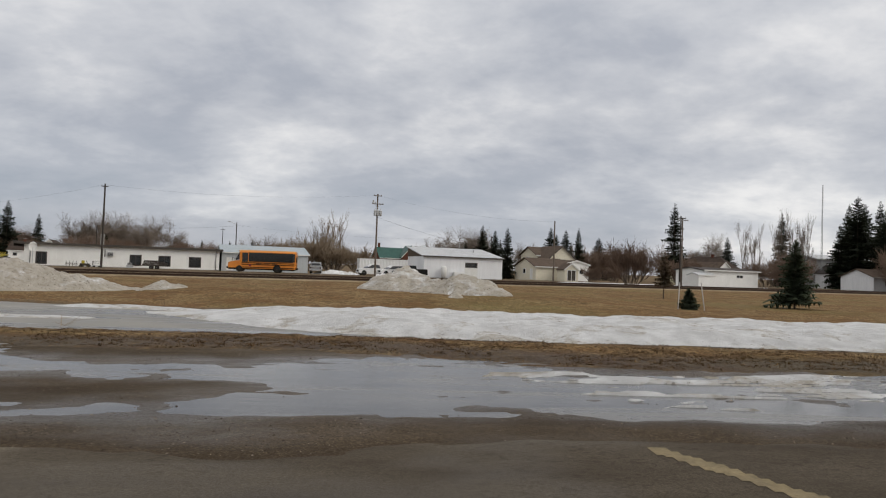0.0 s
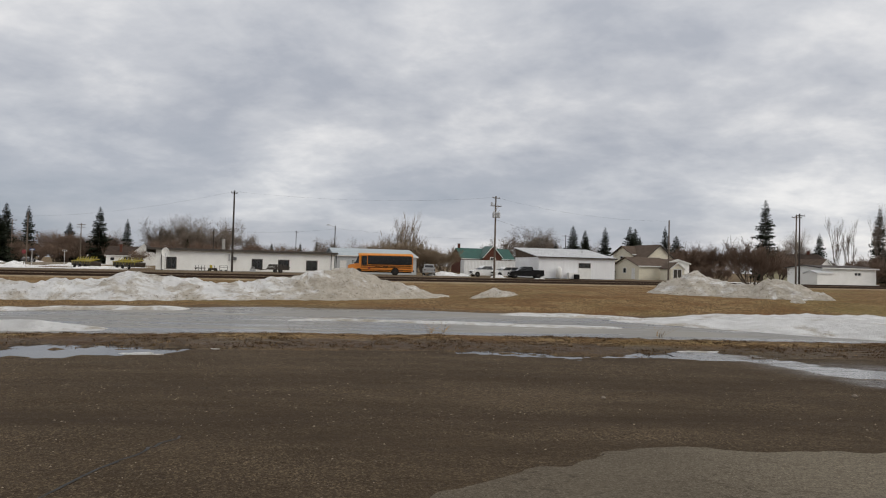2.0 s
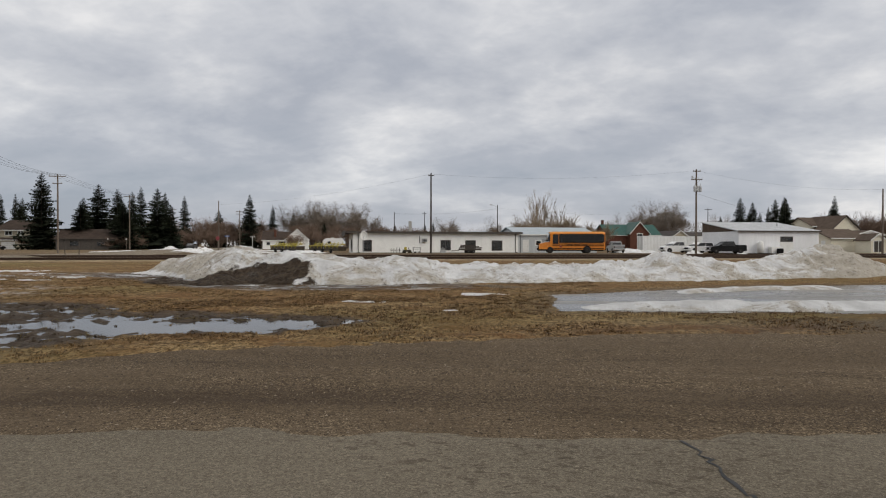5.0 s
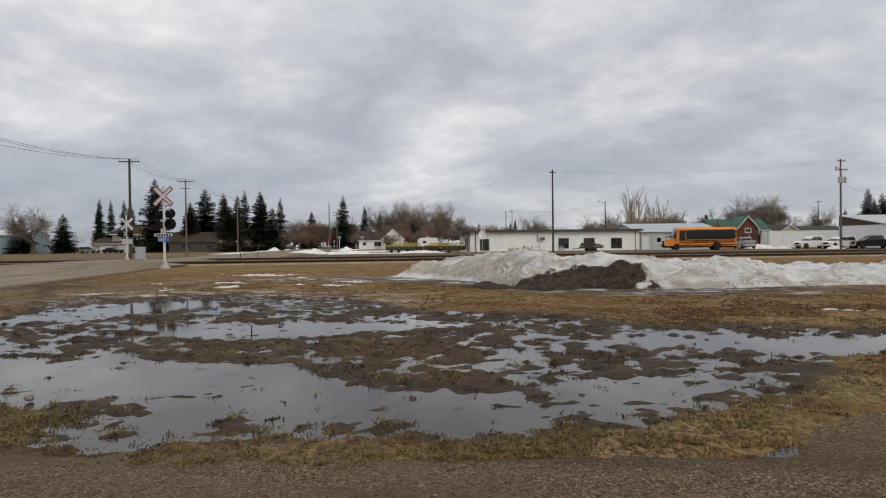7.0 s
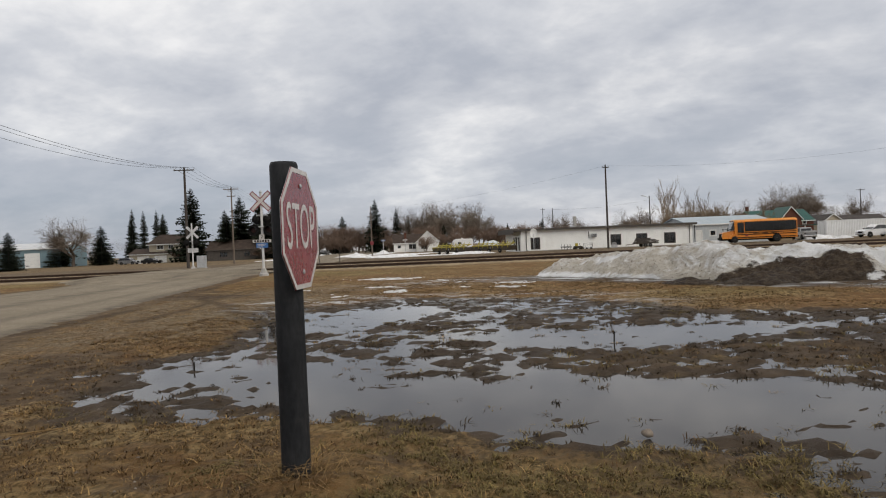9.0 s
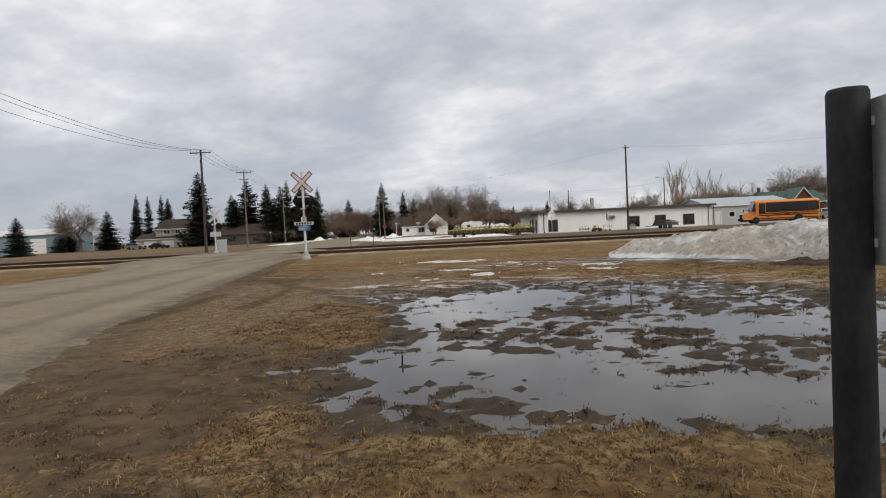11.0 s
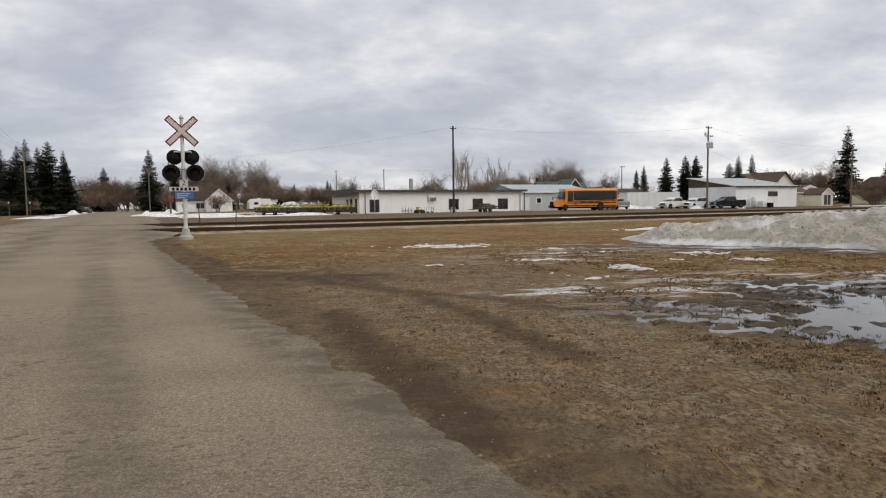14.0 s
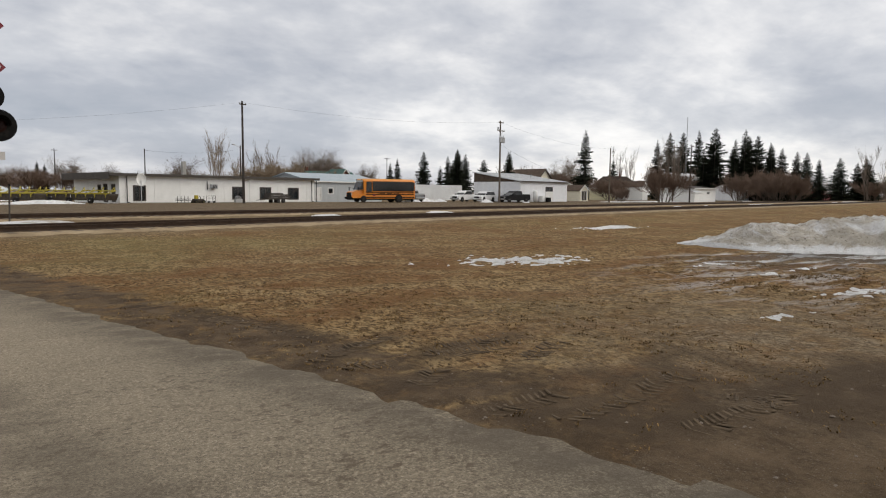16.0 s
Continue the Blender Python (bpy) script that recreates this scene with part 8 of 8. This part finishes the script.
bare(((87.6, 164.4, 17.6, 0.6), (88.1, 160, 16.6, 0.6), (86, 146, 18.4, 0.55), (88.5, 144.5, 19, 0.5), (90.5, 143, 17.5, 0.55), (93, 147, 18, 0.5), (106, 99.5, 14.6, 0.8), (112, 98, 12.5, 0.8)), TALL, M["twig_grey"], "slender leafless poplar by the houses", "tree", "bare poplars", "bare_poplar")
bare(((35.2, 101.5, 8.2, 1.05), (47.2, 165, 9.8, 1.2), (52.8, 167.6, 10.0, 1.2), (59, 170, 10.2, 1.2), (36.5, 114, 3.6, 1.0), (30.5, 107.5, 3.6, 0.9), (72.8, 172.6, 10.4, 1.1), (66, 107, 7.6, 0.9), (92.5, 114, 9.6, 0.9), (96, 119, 9.5, 1.0), (100, 124, 9.5, 1.0), (104, 117, 9, 1.0), (97, 112, 8, 0.9)),
     SHRUB, M["twig_red"], "large leafless reddish-brown bush", "bush", "bare bushes", "bare_bush")
bare(((-28, 152, 8.6, 1.1), (-23, 154, 9.2, 1.1), (-18, 153, 8.0, 1.2), (-13, 158, 7.5, 1.2), (-31, 160, 8, 1.1), (-20, 164, 8.5, 1.2), (-36, 165, 7, 1.2)), SHRUB, M["twig_tan"], "tall leafless tan willow scrub", "bush", "bare bushes", "bare_bush")
bare(((-78, 190, 7, 1.3), (-70, 200, 7.5, 1.4), (-62, 205, 7, 1.4), (-88, 185, 6, 1.2), (-96, 190, 6.5, 1.4), (-111, 192, 7, 1.4), (-117, 189, 7, 1.4), (-124, 187, 7, 1.4), (-130, 184, 6.5, 1.4), (-55, 215, 7, 1.5), (-129, 157, 6.5, 1.4), (-132, 169, 7, 1.3), (-135, 179, 7, 1.3), (-139, 189, 7, 1.3), (-143, 201, 7, 1.3), (-134, 148, 4.0, 1.8), (-128, 144, 3.5, 1.8), (-142, 146, 4, 1.8), (-150, 143, 4, 1.8), (-103, 180, 6.5, 1.2), (-108, 186, 5.5, 1.3), (-136, 144.5, 4, 1.6), (-127, 147, 4.5, 1.5)),
     SHRUB, M["twig_red"], "leafless brown bush in the yards", "bush", "bare bushes", "bare_bush")
bare(((118, 103, 7, 1.4), (134, 106, 8, 1.5), (145, 108, 9, 1.5), (50, 165, 7, 1.5), (60, 140, 7, 1.4), (76, 134, 7, 1.3)),
     SHRUB, M["twig_red"], "leafless brown bush along the railway", "bush", "bare bushes", "bare_bush")

# ---- shovelled snow in the yards ----


def snow_heap(x, y, r, h, stretch, turn, label):
    bm = bmesh.new()
    bmesh.ops.create_grid(bm, x_segments=26, y_segments=26, size=1.15)
    for v in bm.verts:
        q = math.hypot(v.co.x, v.co.y)
        lumpy = noise.fractal(Vector((v.co.x * 2.2 + x, v.co.y * 2.2 + y, 0)), 0.8, 2.1, 5)
        v.co.z = h * (1 - q ** 1.3) + 0.3 * h * lumpy - 0.12
        v.co.x *= r * stretch
        v.co.y *= r
    ob = link("snow_mound", bm, M["snow"], True)
    ob.matrix_basis = stand(x, y, -0.1, turn)
    return tagged(ob, label, "snow mound", "shovelled snow")


for row in ((-13.5, 110.5, 1.2, 0.9, 3.2, 10), (-10.5, 109.0, 0.9, 0.6, 2.0, 20), (-4.8, 103.6, 0.8, 0.6, 2.2, 15), (1.5, 101.2, 0.6, 0.4, 2.0, 14), (-66.5, 97.5, 0.9, 0.55, 5.0, 18), (-78.0, 95.5, 1.0, 0.6, 5.0, 16), (-88.5, 104.0, 1.2, 0.7, 3.5, 25),
            (-95.0, 122.0, 1.2, 0.8, 4.0, 100), (-99.0, 150.0, 1.5, 1.0, 6.0, 105), (-118.5, 150.0, 1.2, 0.9, 6.0, 106), (-126.0, 176.0, 1.4, 1.0, 7.0, 106)):
    snow_heap(*row, "shovelled mound of old snow in the yard")

# ---- far woods on the horizon ----


def far_woods():
    rnd2 = random.Random(9)
    small = []
    for src in (BROAD[2], SHRUB[0], BROAD[0]):
        me = src[1]
        co_ = np.zeros(len(me.vertices) * 3)
        me.vertices.foreach_get("co", co_)
        co_ = co_.reshape(-1, 3)
        top = co_[:, 2].max()
        polys = [tuple(p.vertices) for p in me.polygons]
        rnd2.shuffle(polys)
        small.append((co_ / top, polys[:620]))
    allv, allf, base = [], [], 0
    for i in range(420):
        a = radians(rnd2.uniform(-75, 78))
        dist = rnd2.uniform(270, 430)
        # the street runs out to open fields here
        x, y = -40 + dist * math.sin(a), 10 + dist * math.cos(a)
        if abs(rail_s(np.array(x), np.array(y)) + 35) < 26:
            continue
        co_, polys = small[rnd2.randrange(3)]
        h, w = rnd2.uniform(8, 14), rnd2.uniform(8, 15)
        c, s = math.cos(rnd2.random() * 6.28), math.sin(rnd2.random() * 6.28)
        used = sorted({v for p in polys for v in p})
        back = {v: k for k, v in enumerate(used)}
        pts = co_[used]
        allv.append(np.stack([x + (pts[:, 0] * c - pts[:, 1] * s) * w, y + (pts[:, 0] * s + pts[:, 1] * c) * w, pts[:, 2] * h - 0.3], -1))
        allf += [tuple(back[v] + base for v in p) for p in polys]
        base += len(used)
    me = bpy.data.meshes.new("far_woods")
    me.from_pydata(np.concatenate(allv).tolist(), [], allf)
    me.materials.append(M["twig_grey"])
    return tagged(new("far_woods", me), "hazy line of leafless trees along the horizon", "woods", kind="stuff")


far_woods()

# ---- grass, stones and small litter ----


def blades(name, rows, mat, label, tall, thin, count):
    """Bent blades of grass, count to a tuft."""
    rs = np.random.RandomState(len(rows) + count)
    x, y, z, k = np.repeat(np.array(rows, float), count, 0).T
    n = len(x)
    a, r = rs.uniform(0, 6.28, n), rs.uniform(0, 0.09, n) * k
    bx, by = x + np.cos(a) * r, y + np.sin(a) * r
    h, lean = tall * k * rs.uniform(0.3, 1.2, n), tall * k * rs.uniform(0.8, 3.2, n)
    b, w = rs.uniform(0, 6.28, n), thin * rs.uniform(0.7, 1.4, n)
    wx, wy, cx, cy = -np.sin(b) * w, np.cos(b) * w, np.cos(b) * lean, np.sin(b) * lean
    mx, my = bx + cx * 0.4, by + cy * 0.4
    pts = [(bx - wx, by - wy, z - 0.01), (bx + wx, by + wy, z - 0.01), (mx + wx * 0.7, my + wy * 0.7, z + h * 0.65), (mx - wx * 0.7, my - wy * 0.7, z + h * 0.65), (bx + cx, by + cy, z + h * 0.85)]
    co_ = np.stack([np.stack(p, -1) for p in pts], 1).reshape(-1, 3)
    q = (np.arange(n) * 5)[:, None]
    tri = np.concatenate([q + np.array([0, 1, 2]), q + np.array([0, 2, 3]), q + np.array([3, 2, 4])])
    me = bpy.data.meshes.new(name)
    me.from_pydata(co_.tolist(), [], tri.tolist())
    me.materials.append(mat)
    return tagged(new(name, me), label, "grass", kind="stuff")


rng = np.random.RandomState(5)


def scatter(n, x0, x1, y0, y1, want):
    x, y = rng.uniform(x0, x1, n), rng.uniform(y0, y1, n)
    k = want(x, y)
    ok = rng.uniform(0, 1, n) < k
    return x[ok], y[ok]


def turf(x, y):
    free = (np.maximum(shoulder_sd(x, y), road_sd(x, y)) < -0.02) & (path_sd(x, y) < 0.05) & (pile_h(x, y) < 0.02)
    return np.where(free, 1.0, 0.0) * np.clip(1.1 - bare_tag(x, y), 0.02, 1) * ramp(fbm(x * 0.8, y * 0.8, 71), -0.6, 0.25) * (1 - 0.75 * ramp(melt_depth(x, y), 0.012, 0.035))


def tuft_rows(n, x0, x1, y0, y1, want, k0, k1):
    x, y = scatter(n, x0, x1, y0, y1, want)
    z = ground_z(x, y)
    k = rng.uniform(k0, k1, len(x))
    keep = z > -0.06
    return list(zip(x[keep].tolist(), y[keep].tolist(), z[keep].tolist(), k[keep].tolist()))


blades("grass_tufts", tuft_rows(14000, -56, -38, 2.0, 13, turf, 0.4, 1.1), M["straw_rust"], "tufts of rust-brown grass by the puddles", 0.034, 0.004, 10)
blades("grass_tufts", tuft_rows(11000, -56, -38, 2.0, 13, turf, 0.4, 1.1), M["straw"], "tufts of dead straw-coloured grass by the puddles", 0.036, 0.0035, 10)
blades("grass_tufts", tuft_rows(9000, -56, -36, 2.0, 14, turf, 0.6, 1.3), M["straw_dark"], "tufts of rotted brown grass by the puddles", 0.028, 0.0045, 9)
blades("grass_tufts", tuft_rows(26000, -40, 10, 7, 15.0, turf, 0.7, 1.7), M["straw_rust"], "matted brown grass along the gravel shoulder", 0.022, 0.006, 9)
blades("grass_tufts", tuft_rows(6000, -40, 10, 7, 14.5, lambda x, y: turf(x, y) * (1 - 0.8 * ramp(x, -32, -22)), 0.7, 1.4), M["straw"], "straw-coloured grass along the gravel shoulder", 0.024, 0.005, 8)
blades("grass_tufts", tuft_rows(22000, -65, -52, 6, 26, lambda x, y: turf(x, y) * 0.8, 0.4, 0.9), M["straw_dark"], "short trampled grass on the corner", 0.016, 0.005, 7)
blades("grass_tufts", tuft_rows(12000, -65, -52, 7, 26, lambda x, y: turf(x, y) * 0.7, 0.4, 0.9), M["straw"], "short bleached grass on the corner", 0.014, 0.004, 6)
blades("grass_tufts", tuft_rows(13000, -56, -30, 13, 23, turf, 0.8, 1.4), M["straw_dark"], "matted brown grass before the snow pile", 0.024, 0.008, 7)
def sodden(x, y):
    return ramp(melt_depth(x, y), 0.015, 0.04) * np.clip(0.9 * ramp(fbm(x * 3.6, y * 4.2, 73), -0.1, 0.3) * (1 - 0.55 * open_water(x, y)) + 0.35 * mud_bars(x, y), 0, 1)


def rims(x, y):
    return ramp(melt_depth(x, y), 0.012, 0.03) * ramp(fbm(x * 1.7, y * 1.9, 74), 0.05, 0.4) * (1 - 0.5 * open_water(x, y))


blades("grass_tufts", tuft_rows(36000, -56, -35, 2.0, 15.5, sodden, 0.4, 1.1), M["straw_wet"], "black sodden grass poking out of the meltwater", 0.030, 0.006, 8)
blades("grass_tufts", tuft_rows(9000, -56, -35, 2.0, 15.5, rims, 0.6, 1.3), M["straw_olive"], "olive grass clumps standing in the meltwater", 0.040, 0.004, 9)
blades("grass_tufts", tuft_rows(9000, -50, -38, 2.0, 4.2, lambda x, y: np.maximum(mud_bars(x, y), 0.25) * ramp(fbm(x * 2.5, y * 2.5, 77), -0.15, 0.3), 0.5, 1.1), M["straw_olive"], "olive and straw grass clumps beside the water", 0.034, 0.004, 10)
foot = [(-49.02 + 0.13 * math.cos(a) + rng.uniform(-0.05, 0.05), 2.43 + 0.13 * math.sin(a) + rng.uniform(-0.05, 0.05), 0.06, rng.uniform(1.2, 2.4)) for a in np.linspace(0, 6.28, 34)]
blades("grass_tufts", foot, M["straw"], "long dry grass round the foot of the post", 0.085, 0.003, 9)
weeds = [(x, y, -0.03, 1.0) for x, y in ((-14.6, 14.6), (-14.3, 14.8), (-17.6, 13.4), (-9.0, 15.0))]
blades("grass_tufts", weeds, M["straw"], "single dry weeds standing in the ice", 0.35, 0.006, 9)


def stones(name, n, x0, x1, y0, y1, want, zf, r0, r1, label, mat=None):
    x, y = scatter(n, x0, x1, y0, y1, want)
    z = zf(x, y)
    unit = np.array([(0, 0, 1), (0.9, 0, 0.1), (0.2, 0.85, 0.15), (-0.8, 0.4, 0.0), (-0.7, -0.6, 0.1), (0.3, -0.9, 0.0)])
    tri = np.array([(0, 1, 2), (0, 2, 3), (0, 3, 4), (0, 4, 5), (0, 5, 1)])
    r = rng.uniform(r0, r1, len(x)) * rng.uniform(0.5, 1, len(x))
    a = rng.uniform(0, 6.28, len(x))
    c, s = np.cos(a)[:, None], np.sin(a)[:, None]
    ux, uy, uz = unit[:, 0] * r[:, None], unit[:, 1] * r[:, None] * 0.75, unit[:, 2] * r[:, None] * 0.6
    co_ = np.stack([x[:, None] + ux * c - uy * s, y[:, None] + ux * s + uy * c, z[:, None] + uz - 0.002], -1).reshape(-1, 3)
    fc = (tri[None] + (np.arange(len(x)) * 6)[:, None, None]).reshape(-1, 3)
    me = bpy.data.meshes.new(name)
    me.from_pydata(co_.tolist(), [], fc.tolist())
    me.materials.append(mat or M["stone"])
    return tagged(new(name, me), label, "stones", kind="stuff")


stones("loose_gravel", 14000, -48, 9, 1.5, 11, lambda x, y: np.where((shoulder_sd(x, y) > 0.1) & (road_sd(x, y) < 0.2), 0.35 + 0.65 * ramp(fbm(x * 0.5, y * 0.9, 81), -0.2, 0.4), 0.0), lambda x, y: np.maximum(shoulder_z(x, y), road_z(x, y)), 0.006, 0.020, "loose brown and grey gravel on the shoulder")
def gravelly(x, y):
    return np.where((shoulder_sd(x, y) > 0.05) & (road_sd(x, y) < 0.1), 0.3 + 0.7 * ramp(fbm(x * 0.35, y * 1.2, 83), -0.3, 0.35), 0.0)


def paved_z(x, y):
    return np.maximum(shoulder_z(x, y), road_z(x, y))


stones("loose_gravel", 15000, -48, 9, 1.5, 11, gravelly, paved_z, 0.006, 0.019, "pale pebbles strewn over the gravel shoulder", M["stone_light"])
stones("loose_gravel", 22000, -48, 9, 1.5, 11, gravelly, paved_z, 0.008, 0.024, "dark pebbles strewn over the gravel shoulder", M["stone_dark"])
stones("loose_gravel", 7000, -64, -52, 2, 24, lambda x, y: np.where((road_sd(x, y) > -0.3) & (road_sd(x, y) < 3.0), 0.8, 0.0), lambda x, y: np.maximum(ground_z(x, y), road_z(x, y)), 0.005, 0.014, "grit on the worn asphalt corner")
stones("loose_gravel", 5000, -64, -50, 2, 24, lambda x, y: np.where((road_sd(x, y) < 0.3) & (road_sd(x, y) > -4), 0.7, 0.0), lambda x, y: np.maximum(ground_z(x, y), road_z(x, y)), 0.008, 0.028, "loose gravel on the worn corner")


def rock(x, y, r, label):
    bm = bmesh.new()
    bmesh.ops.create_icosphere(bm, subdivisions=2, radius=r)
    for v in bm.verts:
        v.co *= 1 + 0.35 * noise.noise(v.co * (2.2 / r) + Vector((x, y, 0)))
        v.co.z *= 0.7
    ob = link("field_stone", bm, M["stone"], True)
    ob.matrix_basis = stand(x, y, 0.02)
    return tagged(ob, label, "stone", "field stones")


rock(-46.8, 3.77, 0.045, "pale field stone lying in the puddle")
for x, y, r in ((-9.0, 7.6, 0.035), (-12.4, 7.1, 0.03), (-21.0, 6.4, 0.03), (-26.2, 5.6, 0.035)):
    rock(x, y, r, "small stone on the gravel shoulder")
for x, y, a, l in ((-48.6, 2.3, 200, 0.5), (-57.6, 8.6, 80, 0.3), (-52.0, 3.1, 30, 0.4), (-45.95, 2.5, -28, 0.36)):
    stick = thing("dry_stick", stand(x, y, 0.05, a), "dry pale stick lying on the mud", "stick", "dry sticks")
    part("shaft", rod((0, 0, 0), (l, 0.02, 0.01), 0.008, 0.005, 6), M["straw"], stick)
    part("side_twig", rod((l * 0.6, 0, 0.0), (l * 0.8, 0.08, 0.02), 0.004, 0.003, 5), M["straw"], stick)

wp = thing("marker_stake", stand(-46.94, 8.38, -0.08, 0), "short black stub standing in the meltwater", "stake", "marker stakes")
part("shaft", rod((0, 0, -0.05), (0.01, 0, 0.22), 0.012, 0.010), M["black"], wp)
wp = thing("marker_stake", stand(-52.40, 6.21, -0.08, 0), "short black stub standing in the meltwater", "stake", "marker stakes")
part("shaft", rod((0, 0, -0.05), (0.01, 0, 0.16), 0.012, 0.010), M["black"], wp)
# faded stripe and cracks in the asphalt
stripe = sheet("road_marking", steps((0.6, 2.6, 0.06)), steps((3.8, 5.8, 0.06)), lambda x, y: road_z(x, y) + 0.004, plain("faded_yellow_paint", (0.22, 0.175, 0.10), (0.155, 0.125, 0.075), 4, 0.85, 0.3, 30, dirt=0.7, dirt_color=(0.10, 0.09, 0.07)),
               lambda x, y: (np.abs((x - 1.15) * 0.86 + (y - 5.35) * 0.51 - 0.0 + 0.04 * fbm(x * 4, y * 4, 90)) < 0.06) & (y < 5.5))
tagged(stripe, "short faded yellow stripe on the road", "road marking", kind="structure")


def crack(points, label):
    bm = bmesh.new()
    rnd2 = random.Random(len(points) + int(points[0][0]))
    prev = None
    for (x0, y0), (x1, y1) in zip(points, points[1:]):
        n = 12
        for i in range(n + 1):
            t = i / n
            x, y = x0 + (x1 - x0) * t + rnd2.uniform(-0.03, 0.03), y0 + (y1 - y0) * t + rnd2.uniform(-0.03, 0.03)
            w = rnd2.uniform(0.006, 0.02)
            z = float(max(road_z(np.array(x), np.array(y)), shoulder_z(np.array(x), np.array(y)))) + 0.004
            d = Vector((y1 - y0, x0 - x1, 0)).normalized() * w
            cur = (bm.verts.new((x - d.x, y - d.y, z)), bm.verts.new((x + d.x, y + d.y, z)))
            if prev:
                bm.faces.new((prev[0], prev[1], cur[1], cur[0]))
            prev = cur
    return tagged(link("road_crack", bm, M["wire"]), label, "road crack", kind="structure")


crack([(-31.4, 3.1), (-31.3, 2.1), (-31.2, 0.5)], "dark crack in the asphalt")
crack([(-16.7, 5.0), (-16.9, 4.2), (-17.1, 2.5)], "dark crack in the asphalt")

# ---- tyre tracks pressed into the muddy corner ----


def tyre_tracks(paths, width):
    """Chevron lugs that tyre treads have left standing in the mud."""
    corners, faces = [], []
    for path in paths:
        pts = [Vector(p) for p in path]
        total = sum((b - a).length for a, b in zip(pts, pts[1:]))
        done = 0.0
        for p0, p1 in zip(pts, pts[1:]):
            d = (p1 - p0).normalized()
            side = Vector((-d.y, d.x))
            for i in range(int((p1 - p0).length / 0.062)):
                u = (done + i * 0.062) / total
                for lane in (-1, 1):
                    if rng.uniform() > min(1.0, 0.25 + 3 * u, 0.25 + 3 * (1 - u)) * 0.9:
                        continue
                    p = p0 + d * (i * 0.062)
                    c0, c1 = p + side * (lane * 0.03 * width), p + side * (lane * 0.5 * width) + d * 0.05
                    k, up_ = len(corners), rng.uniform(0.003, 0.009)
                    corners.extend((c.x, c.y, zz) for c, zz in ((c0, 0), (c1, 0), (c1 + d * 0.03, 0), (c0 + d * 0.03, 0), (c0 + d * 0.006, up_), (c1 + d * 0.006, up_ * 0.8), (c1 + d * 0.022, up_ * 0.8), (c0 + d * 0.022, up_)))
                    faces.extend(tuple(k + j for j in q) for q in ((4, 5, 6, 7), (0, 1, 5, 4), (1, 2, 6, 5), (2, 3, 7, 6), (3, 0, 4, 7)))
            done += (p1 - p0).length
    co_ = np.array(corners)
    co_[:, 2] += np.maximum(ground_z(co_[:, 0], co_[:, 1]), road_z(co_[:, 0], co_[:, 1]) - 0.004)
    me = bpy.data.meshes.new("tyre_tracks")
    me.from_pydata(co_.tolist(), [], faces)
    me.materials.append(M["mud"])
    return tagged(new("tyre_tracks", me), "treaded tyre tracks pressed into dark mud on the corner", "tyre tracks", kind="stuff")


tyre_tracks((((-63.73, 23.97), (-63.31, 22.87), (-62.9, 22.21)), ((-63.24, 21.32), (-62.65, 21.67), (-62.31, 21.89)), ((-63.12, 21.06), (-62.64, 20.99)), ((-62.33, 21.1), (-61.25, 21.37)), ((-62.3, 20.95), (-61.3, 21.1)),
             ((-62.82, 20.29), (-62.41, 20.67)), ((-62.68, 19.57), (-61.97, 19.68)), ((-62.49, 19.2), (-61.76, 19.33), (-60.87, 19.5)), ((-61.64, 20.5), (-60.93, 20.89)), ((-61.9, 18.7), (-61.0, 18.75), (-60.4, 18.9)),
             ((-60.91, 19.21), (-60.83, 18.58))), 0.22)

# ---- railway ties, last ----


def ties():
    bm = cube(-0.11, 0.11, -1.3, 1.3, 0.04, 0.165, 0.0)
    near = bpy.data.meshes.new("tie")
    bm.to_mesh(near), bm.free()
    near.materials.append(M["tie"])
    for k, track in enumerate(tracks):
        rest = bmesh.new()
        s = -119.5
        while s < 169:
            jig = rng.uniform(-0.05, 0.05)
            if -41.5 < s < -28.8:
                pass
            elif -62 < s < 42:
                ob = new("tie", near)
                ob.parent = track
                ob.matrix_basis = Matrix.Translation((s + jig, rng.uniform(-0.06, 0.06), -0.012 + 0.022 * k)) @ Matrix.Rotation(rng.uniform(-0.03, 0.03), 4, "Z")
            else:
                box(rest, s - 0.11, s + 0.11, -1.3, 1.3, 0.04, 0.165)
            s += 0.56
        tagged(part("tie_rows", rest, M["tie"], track), kind="stuff")


ties()
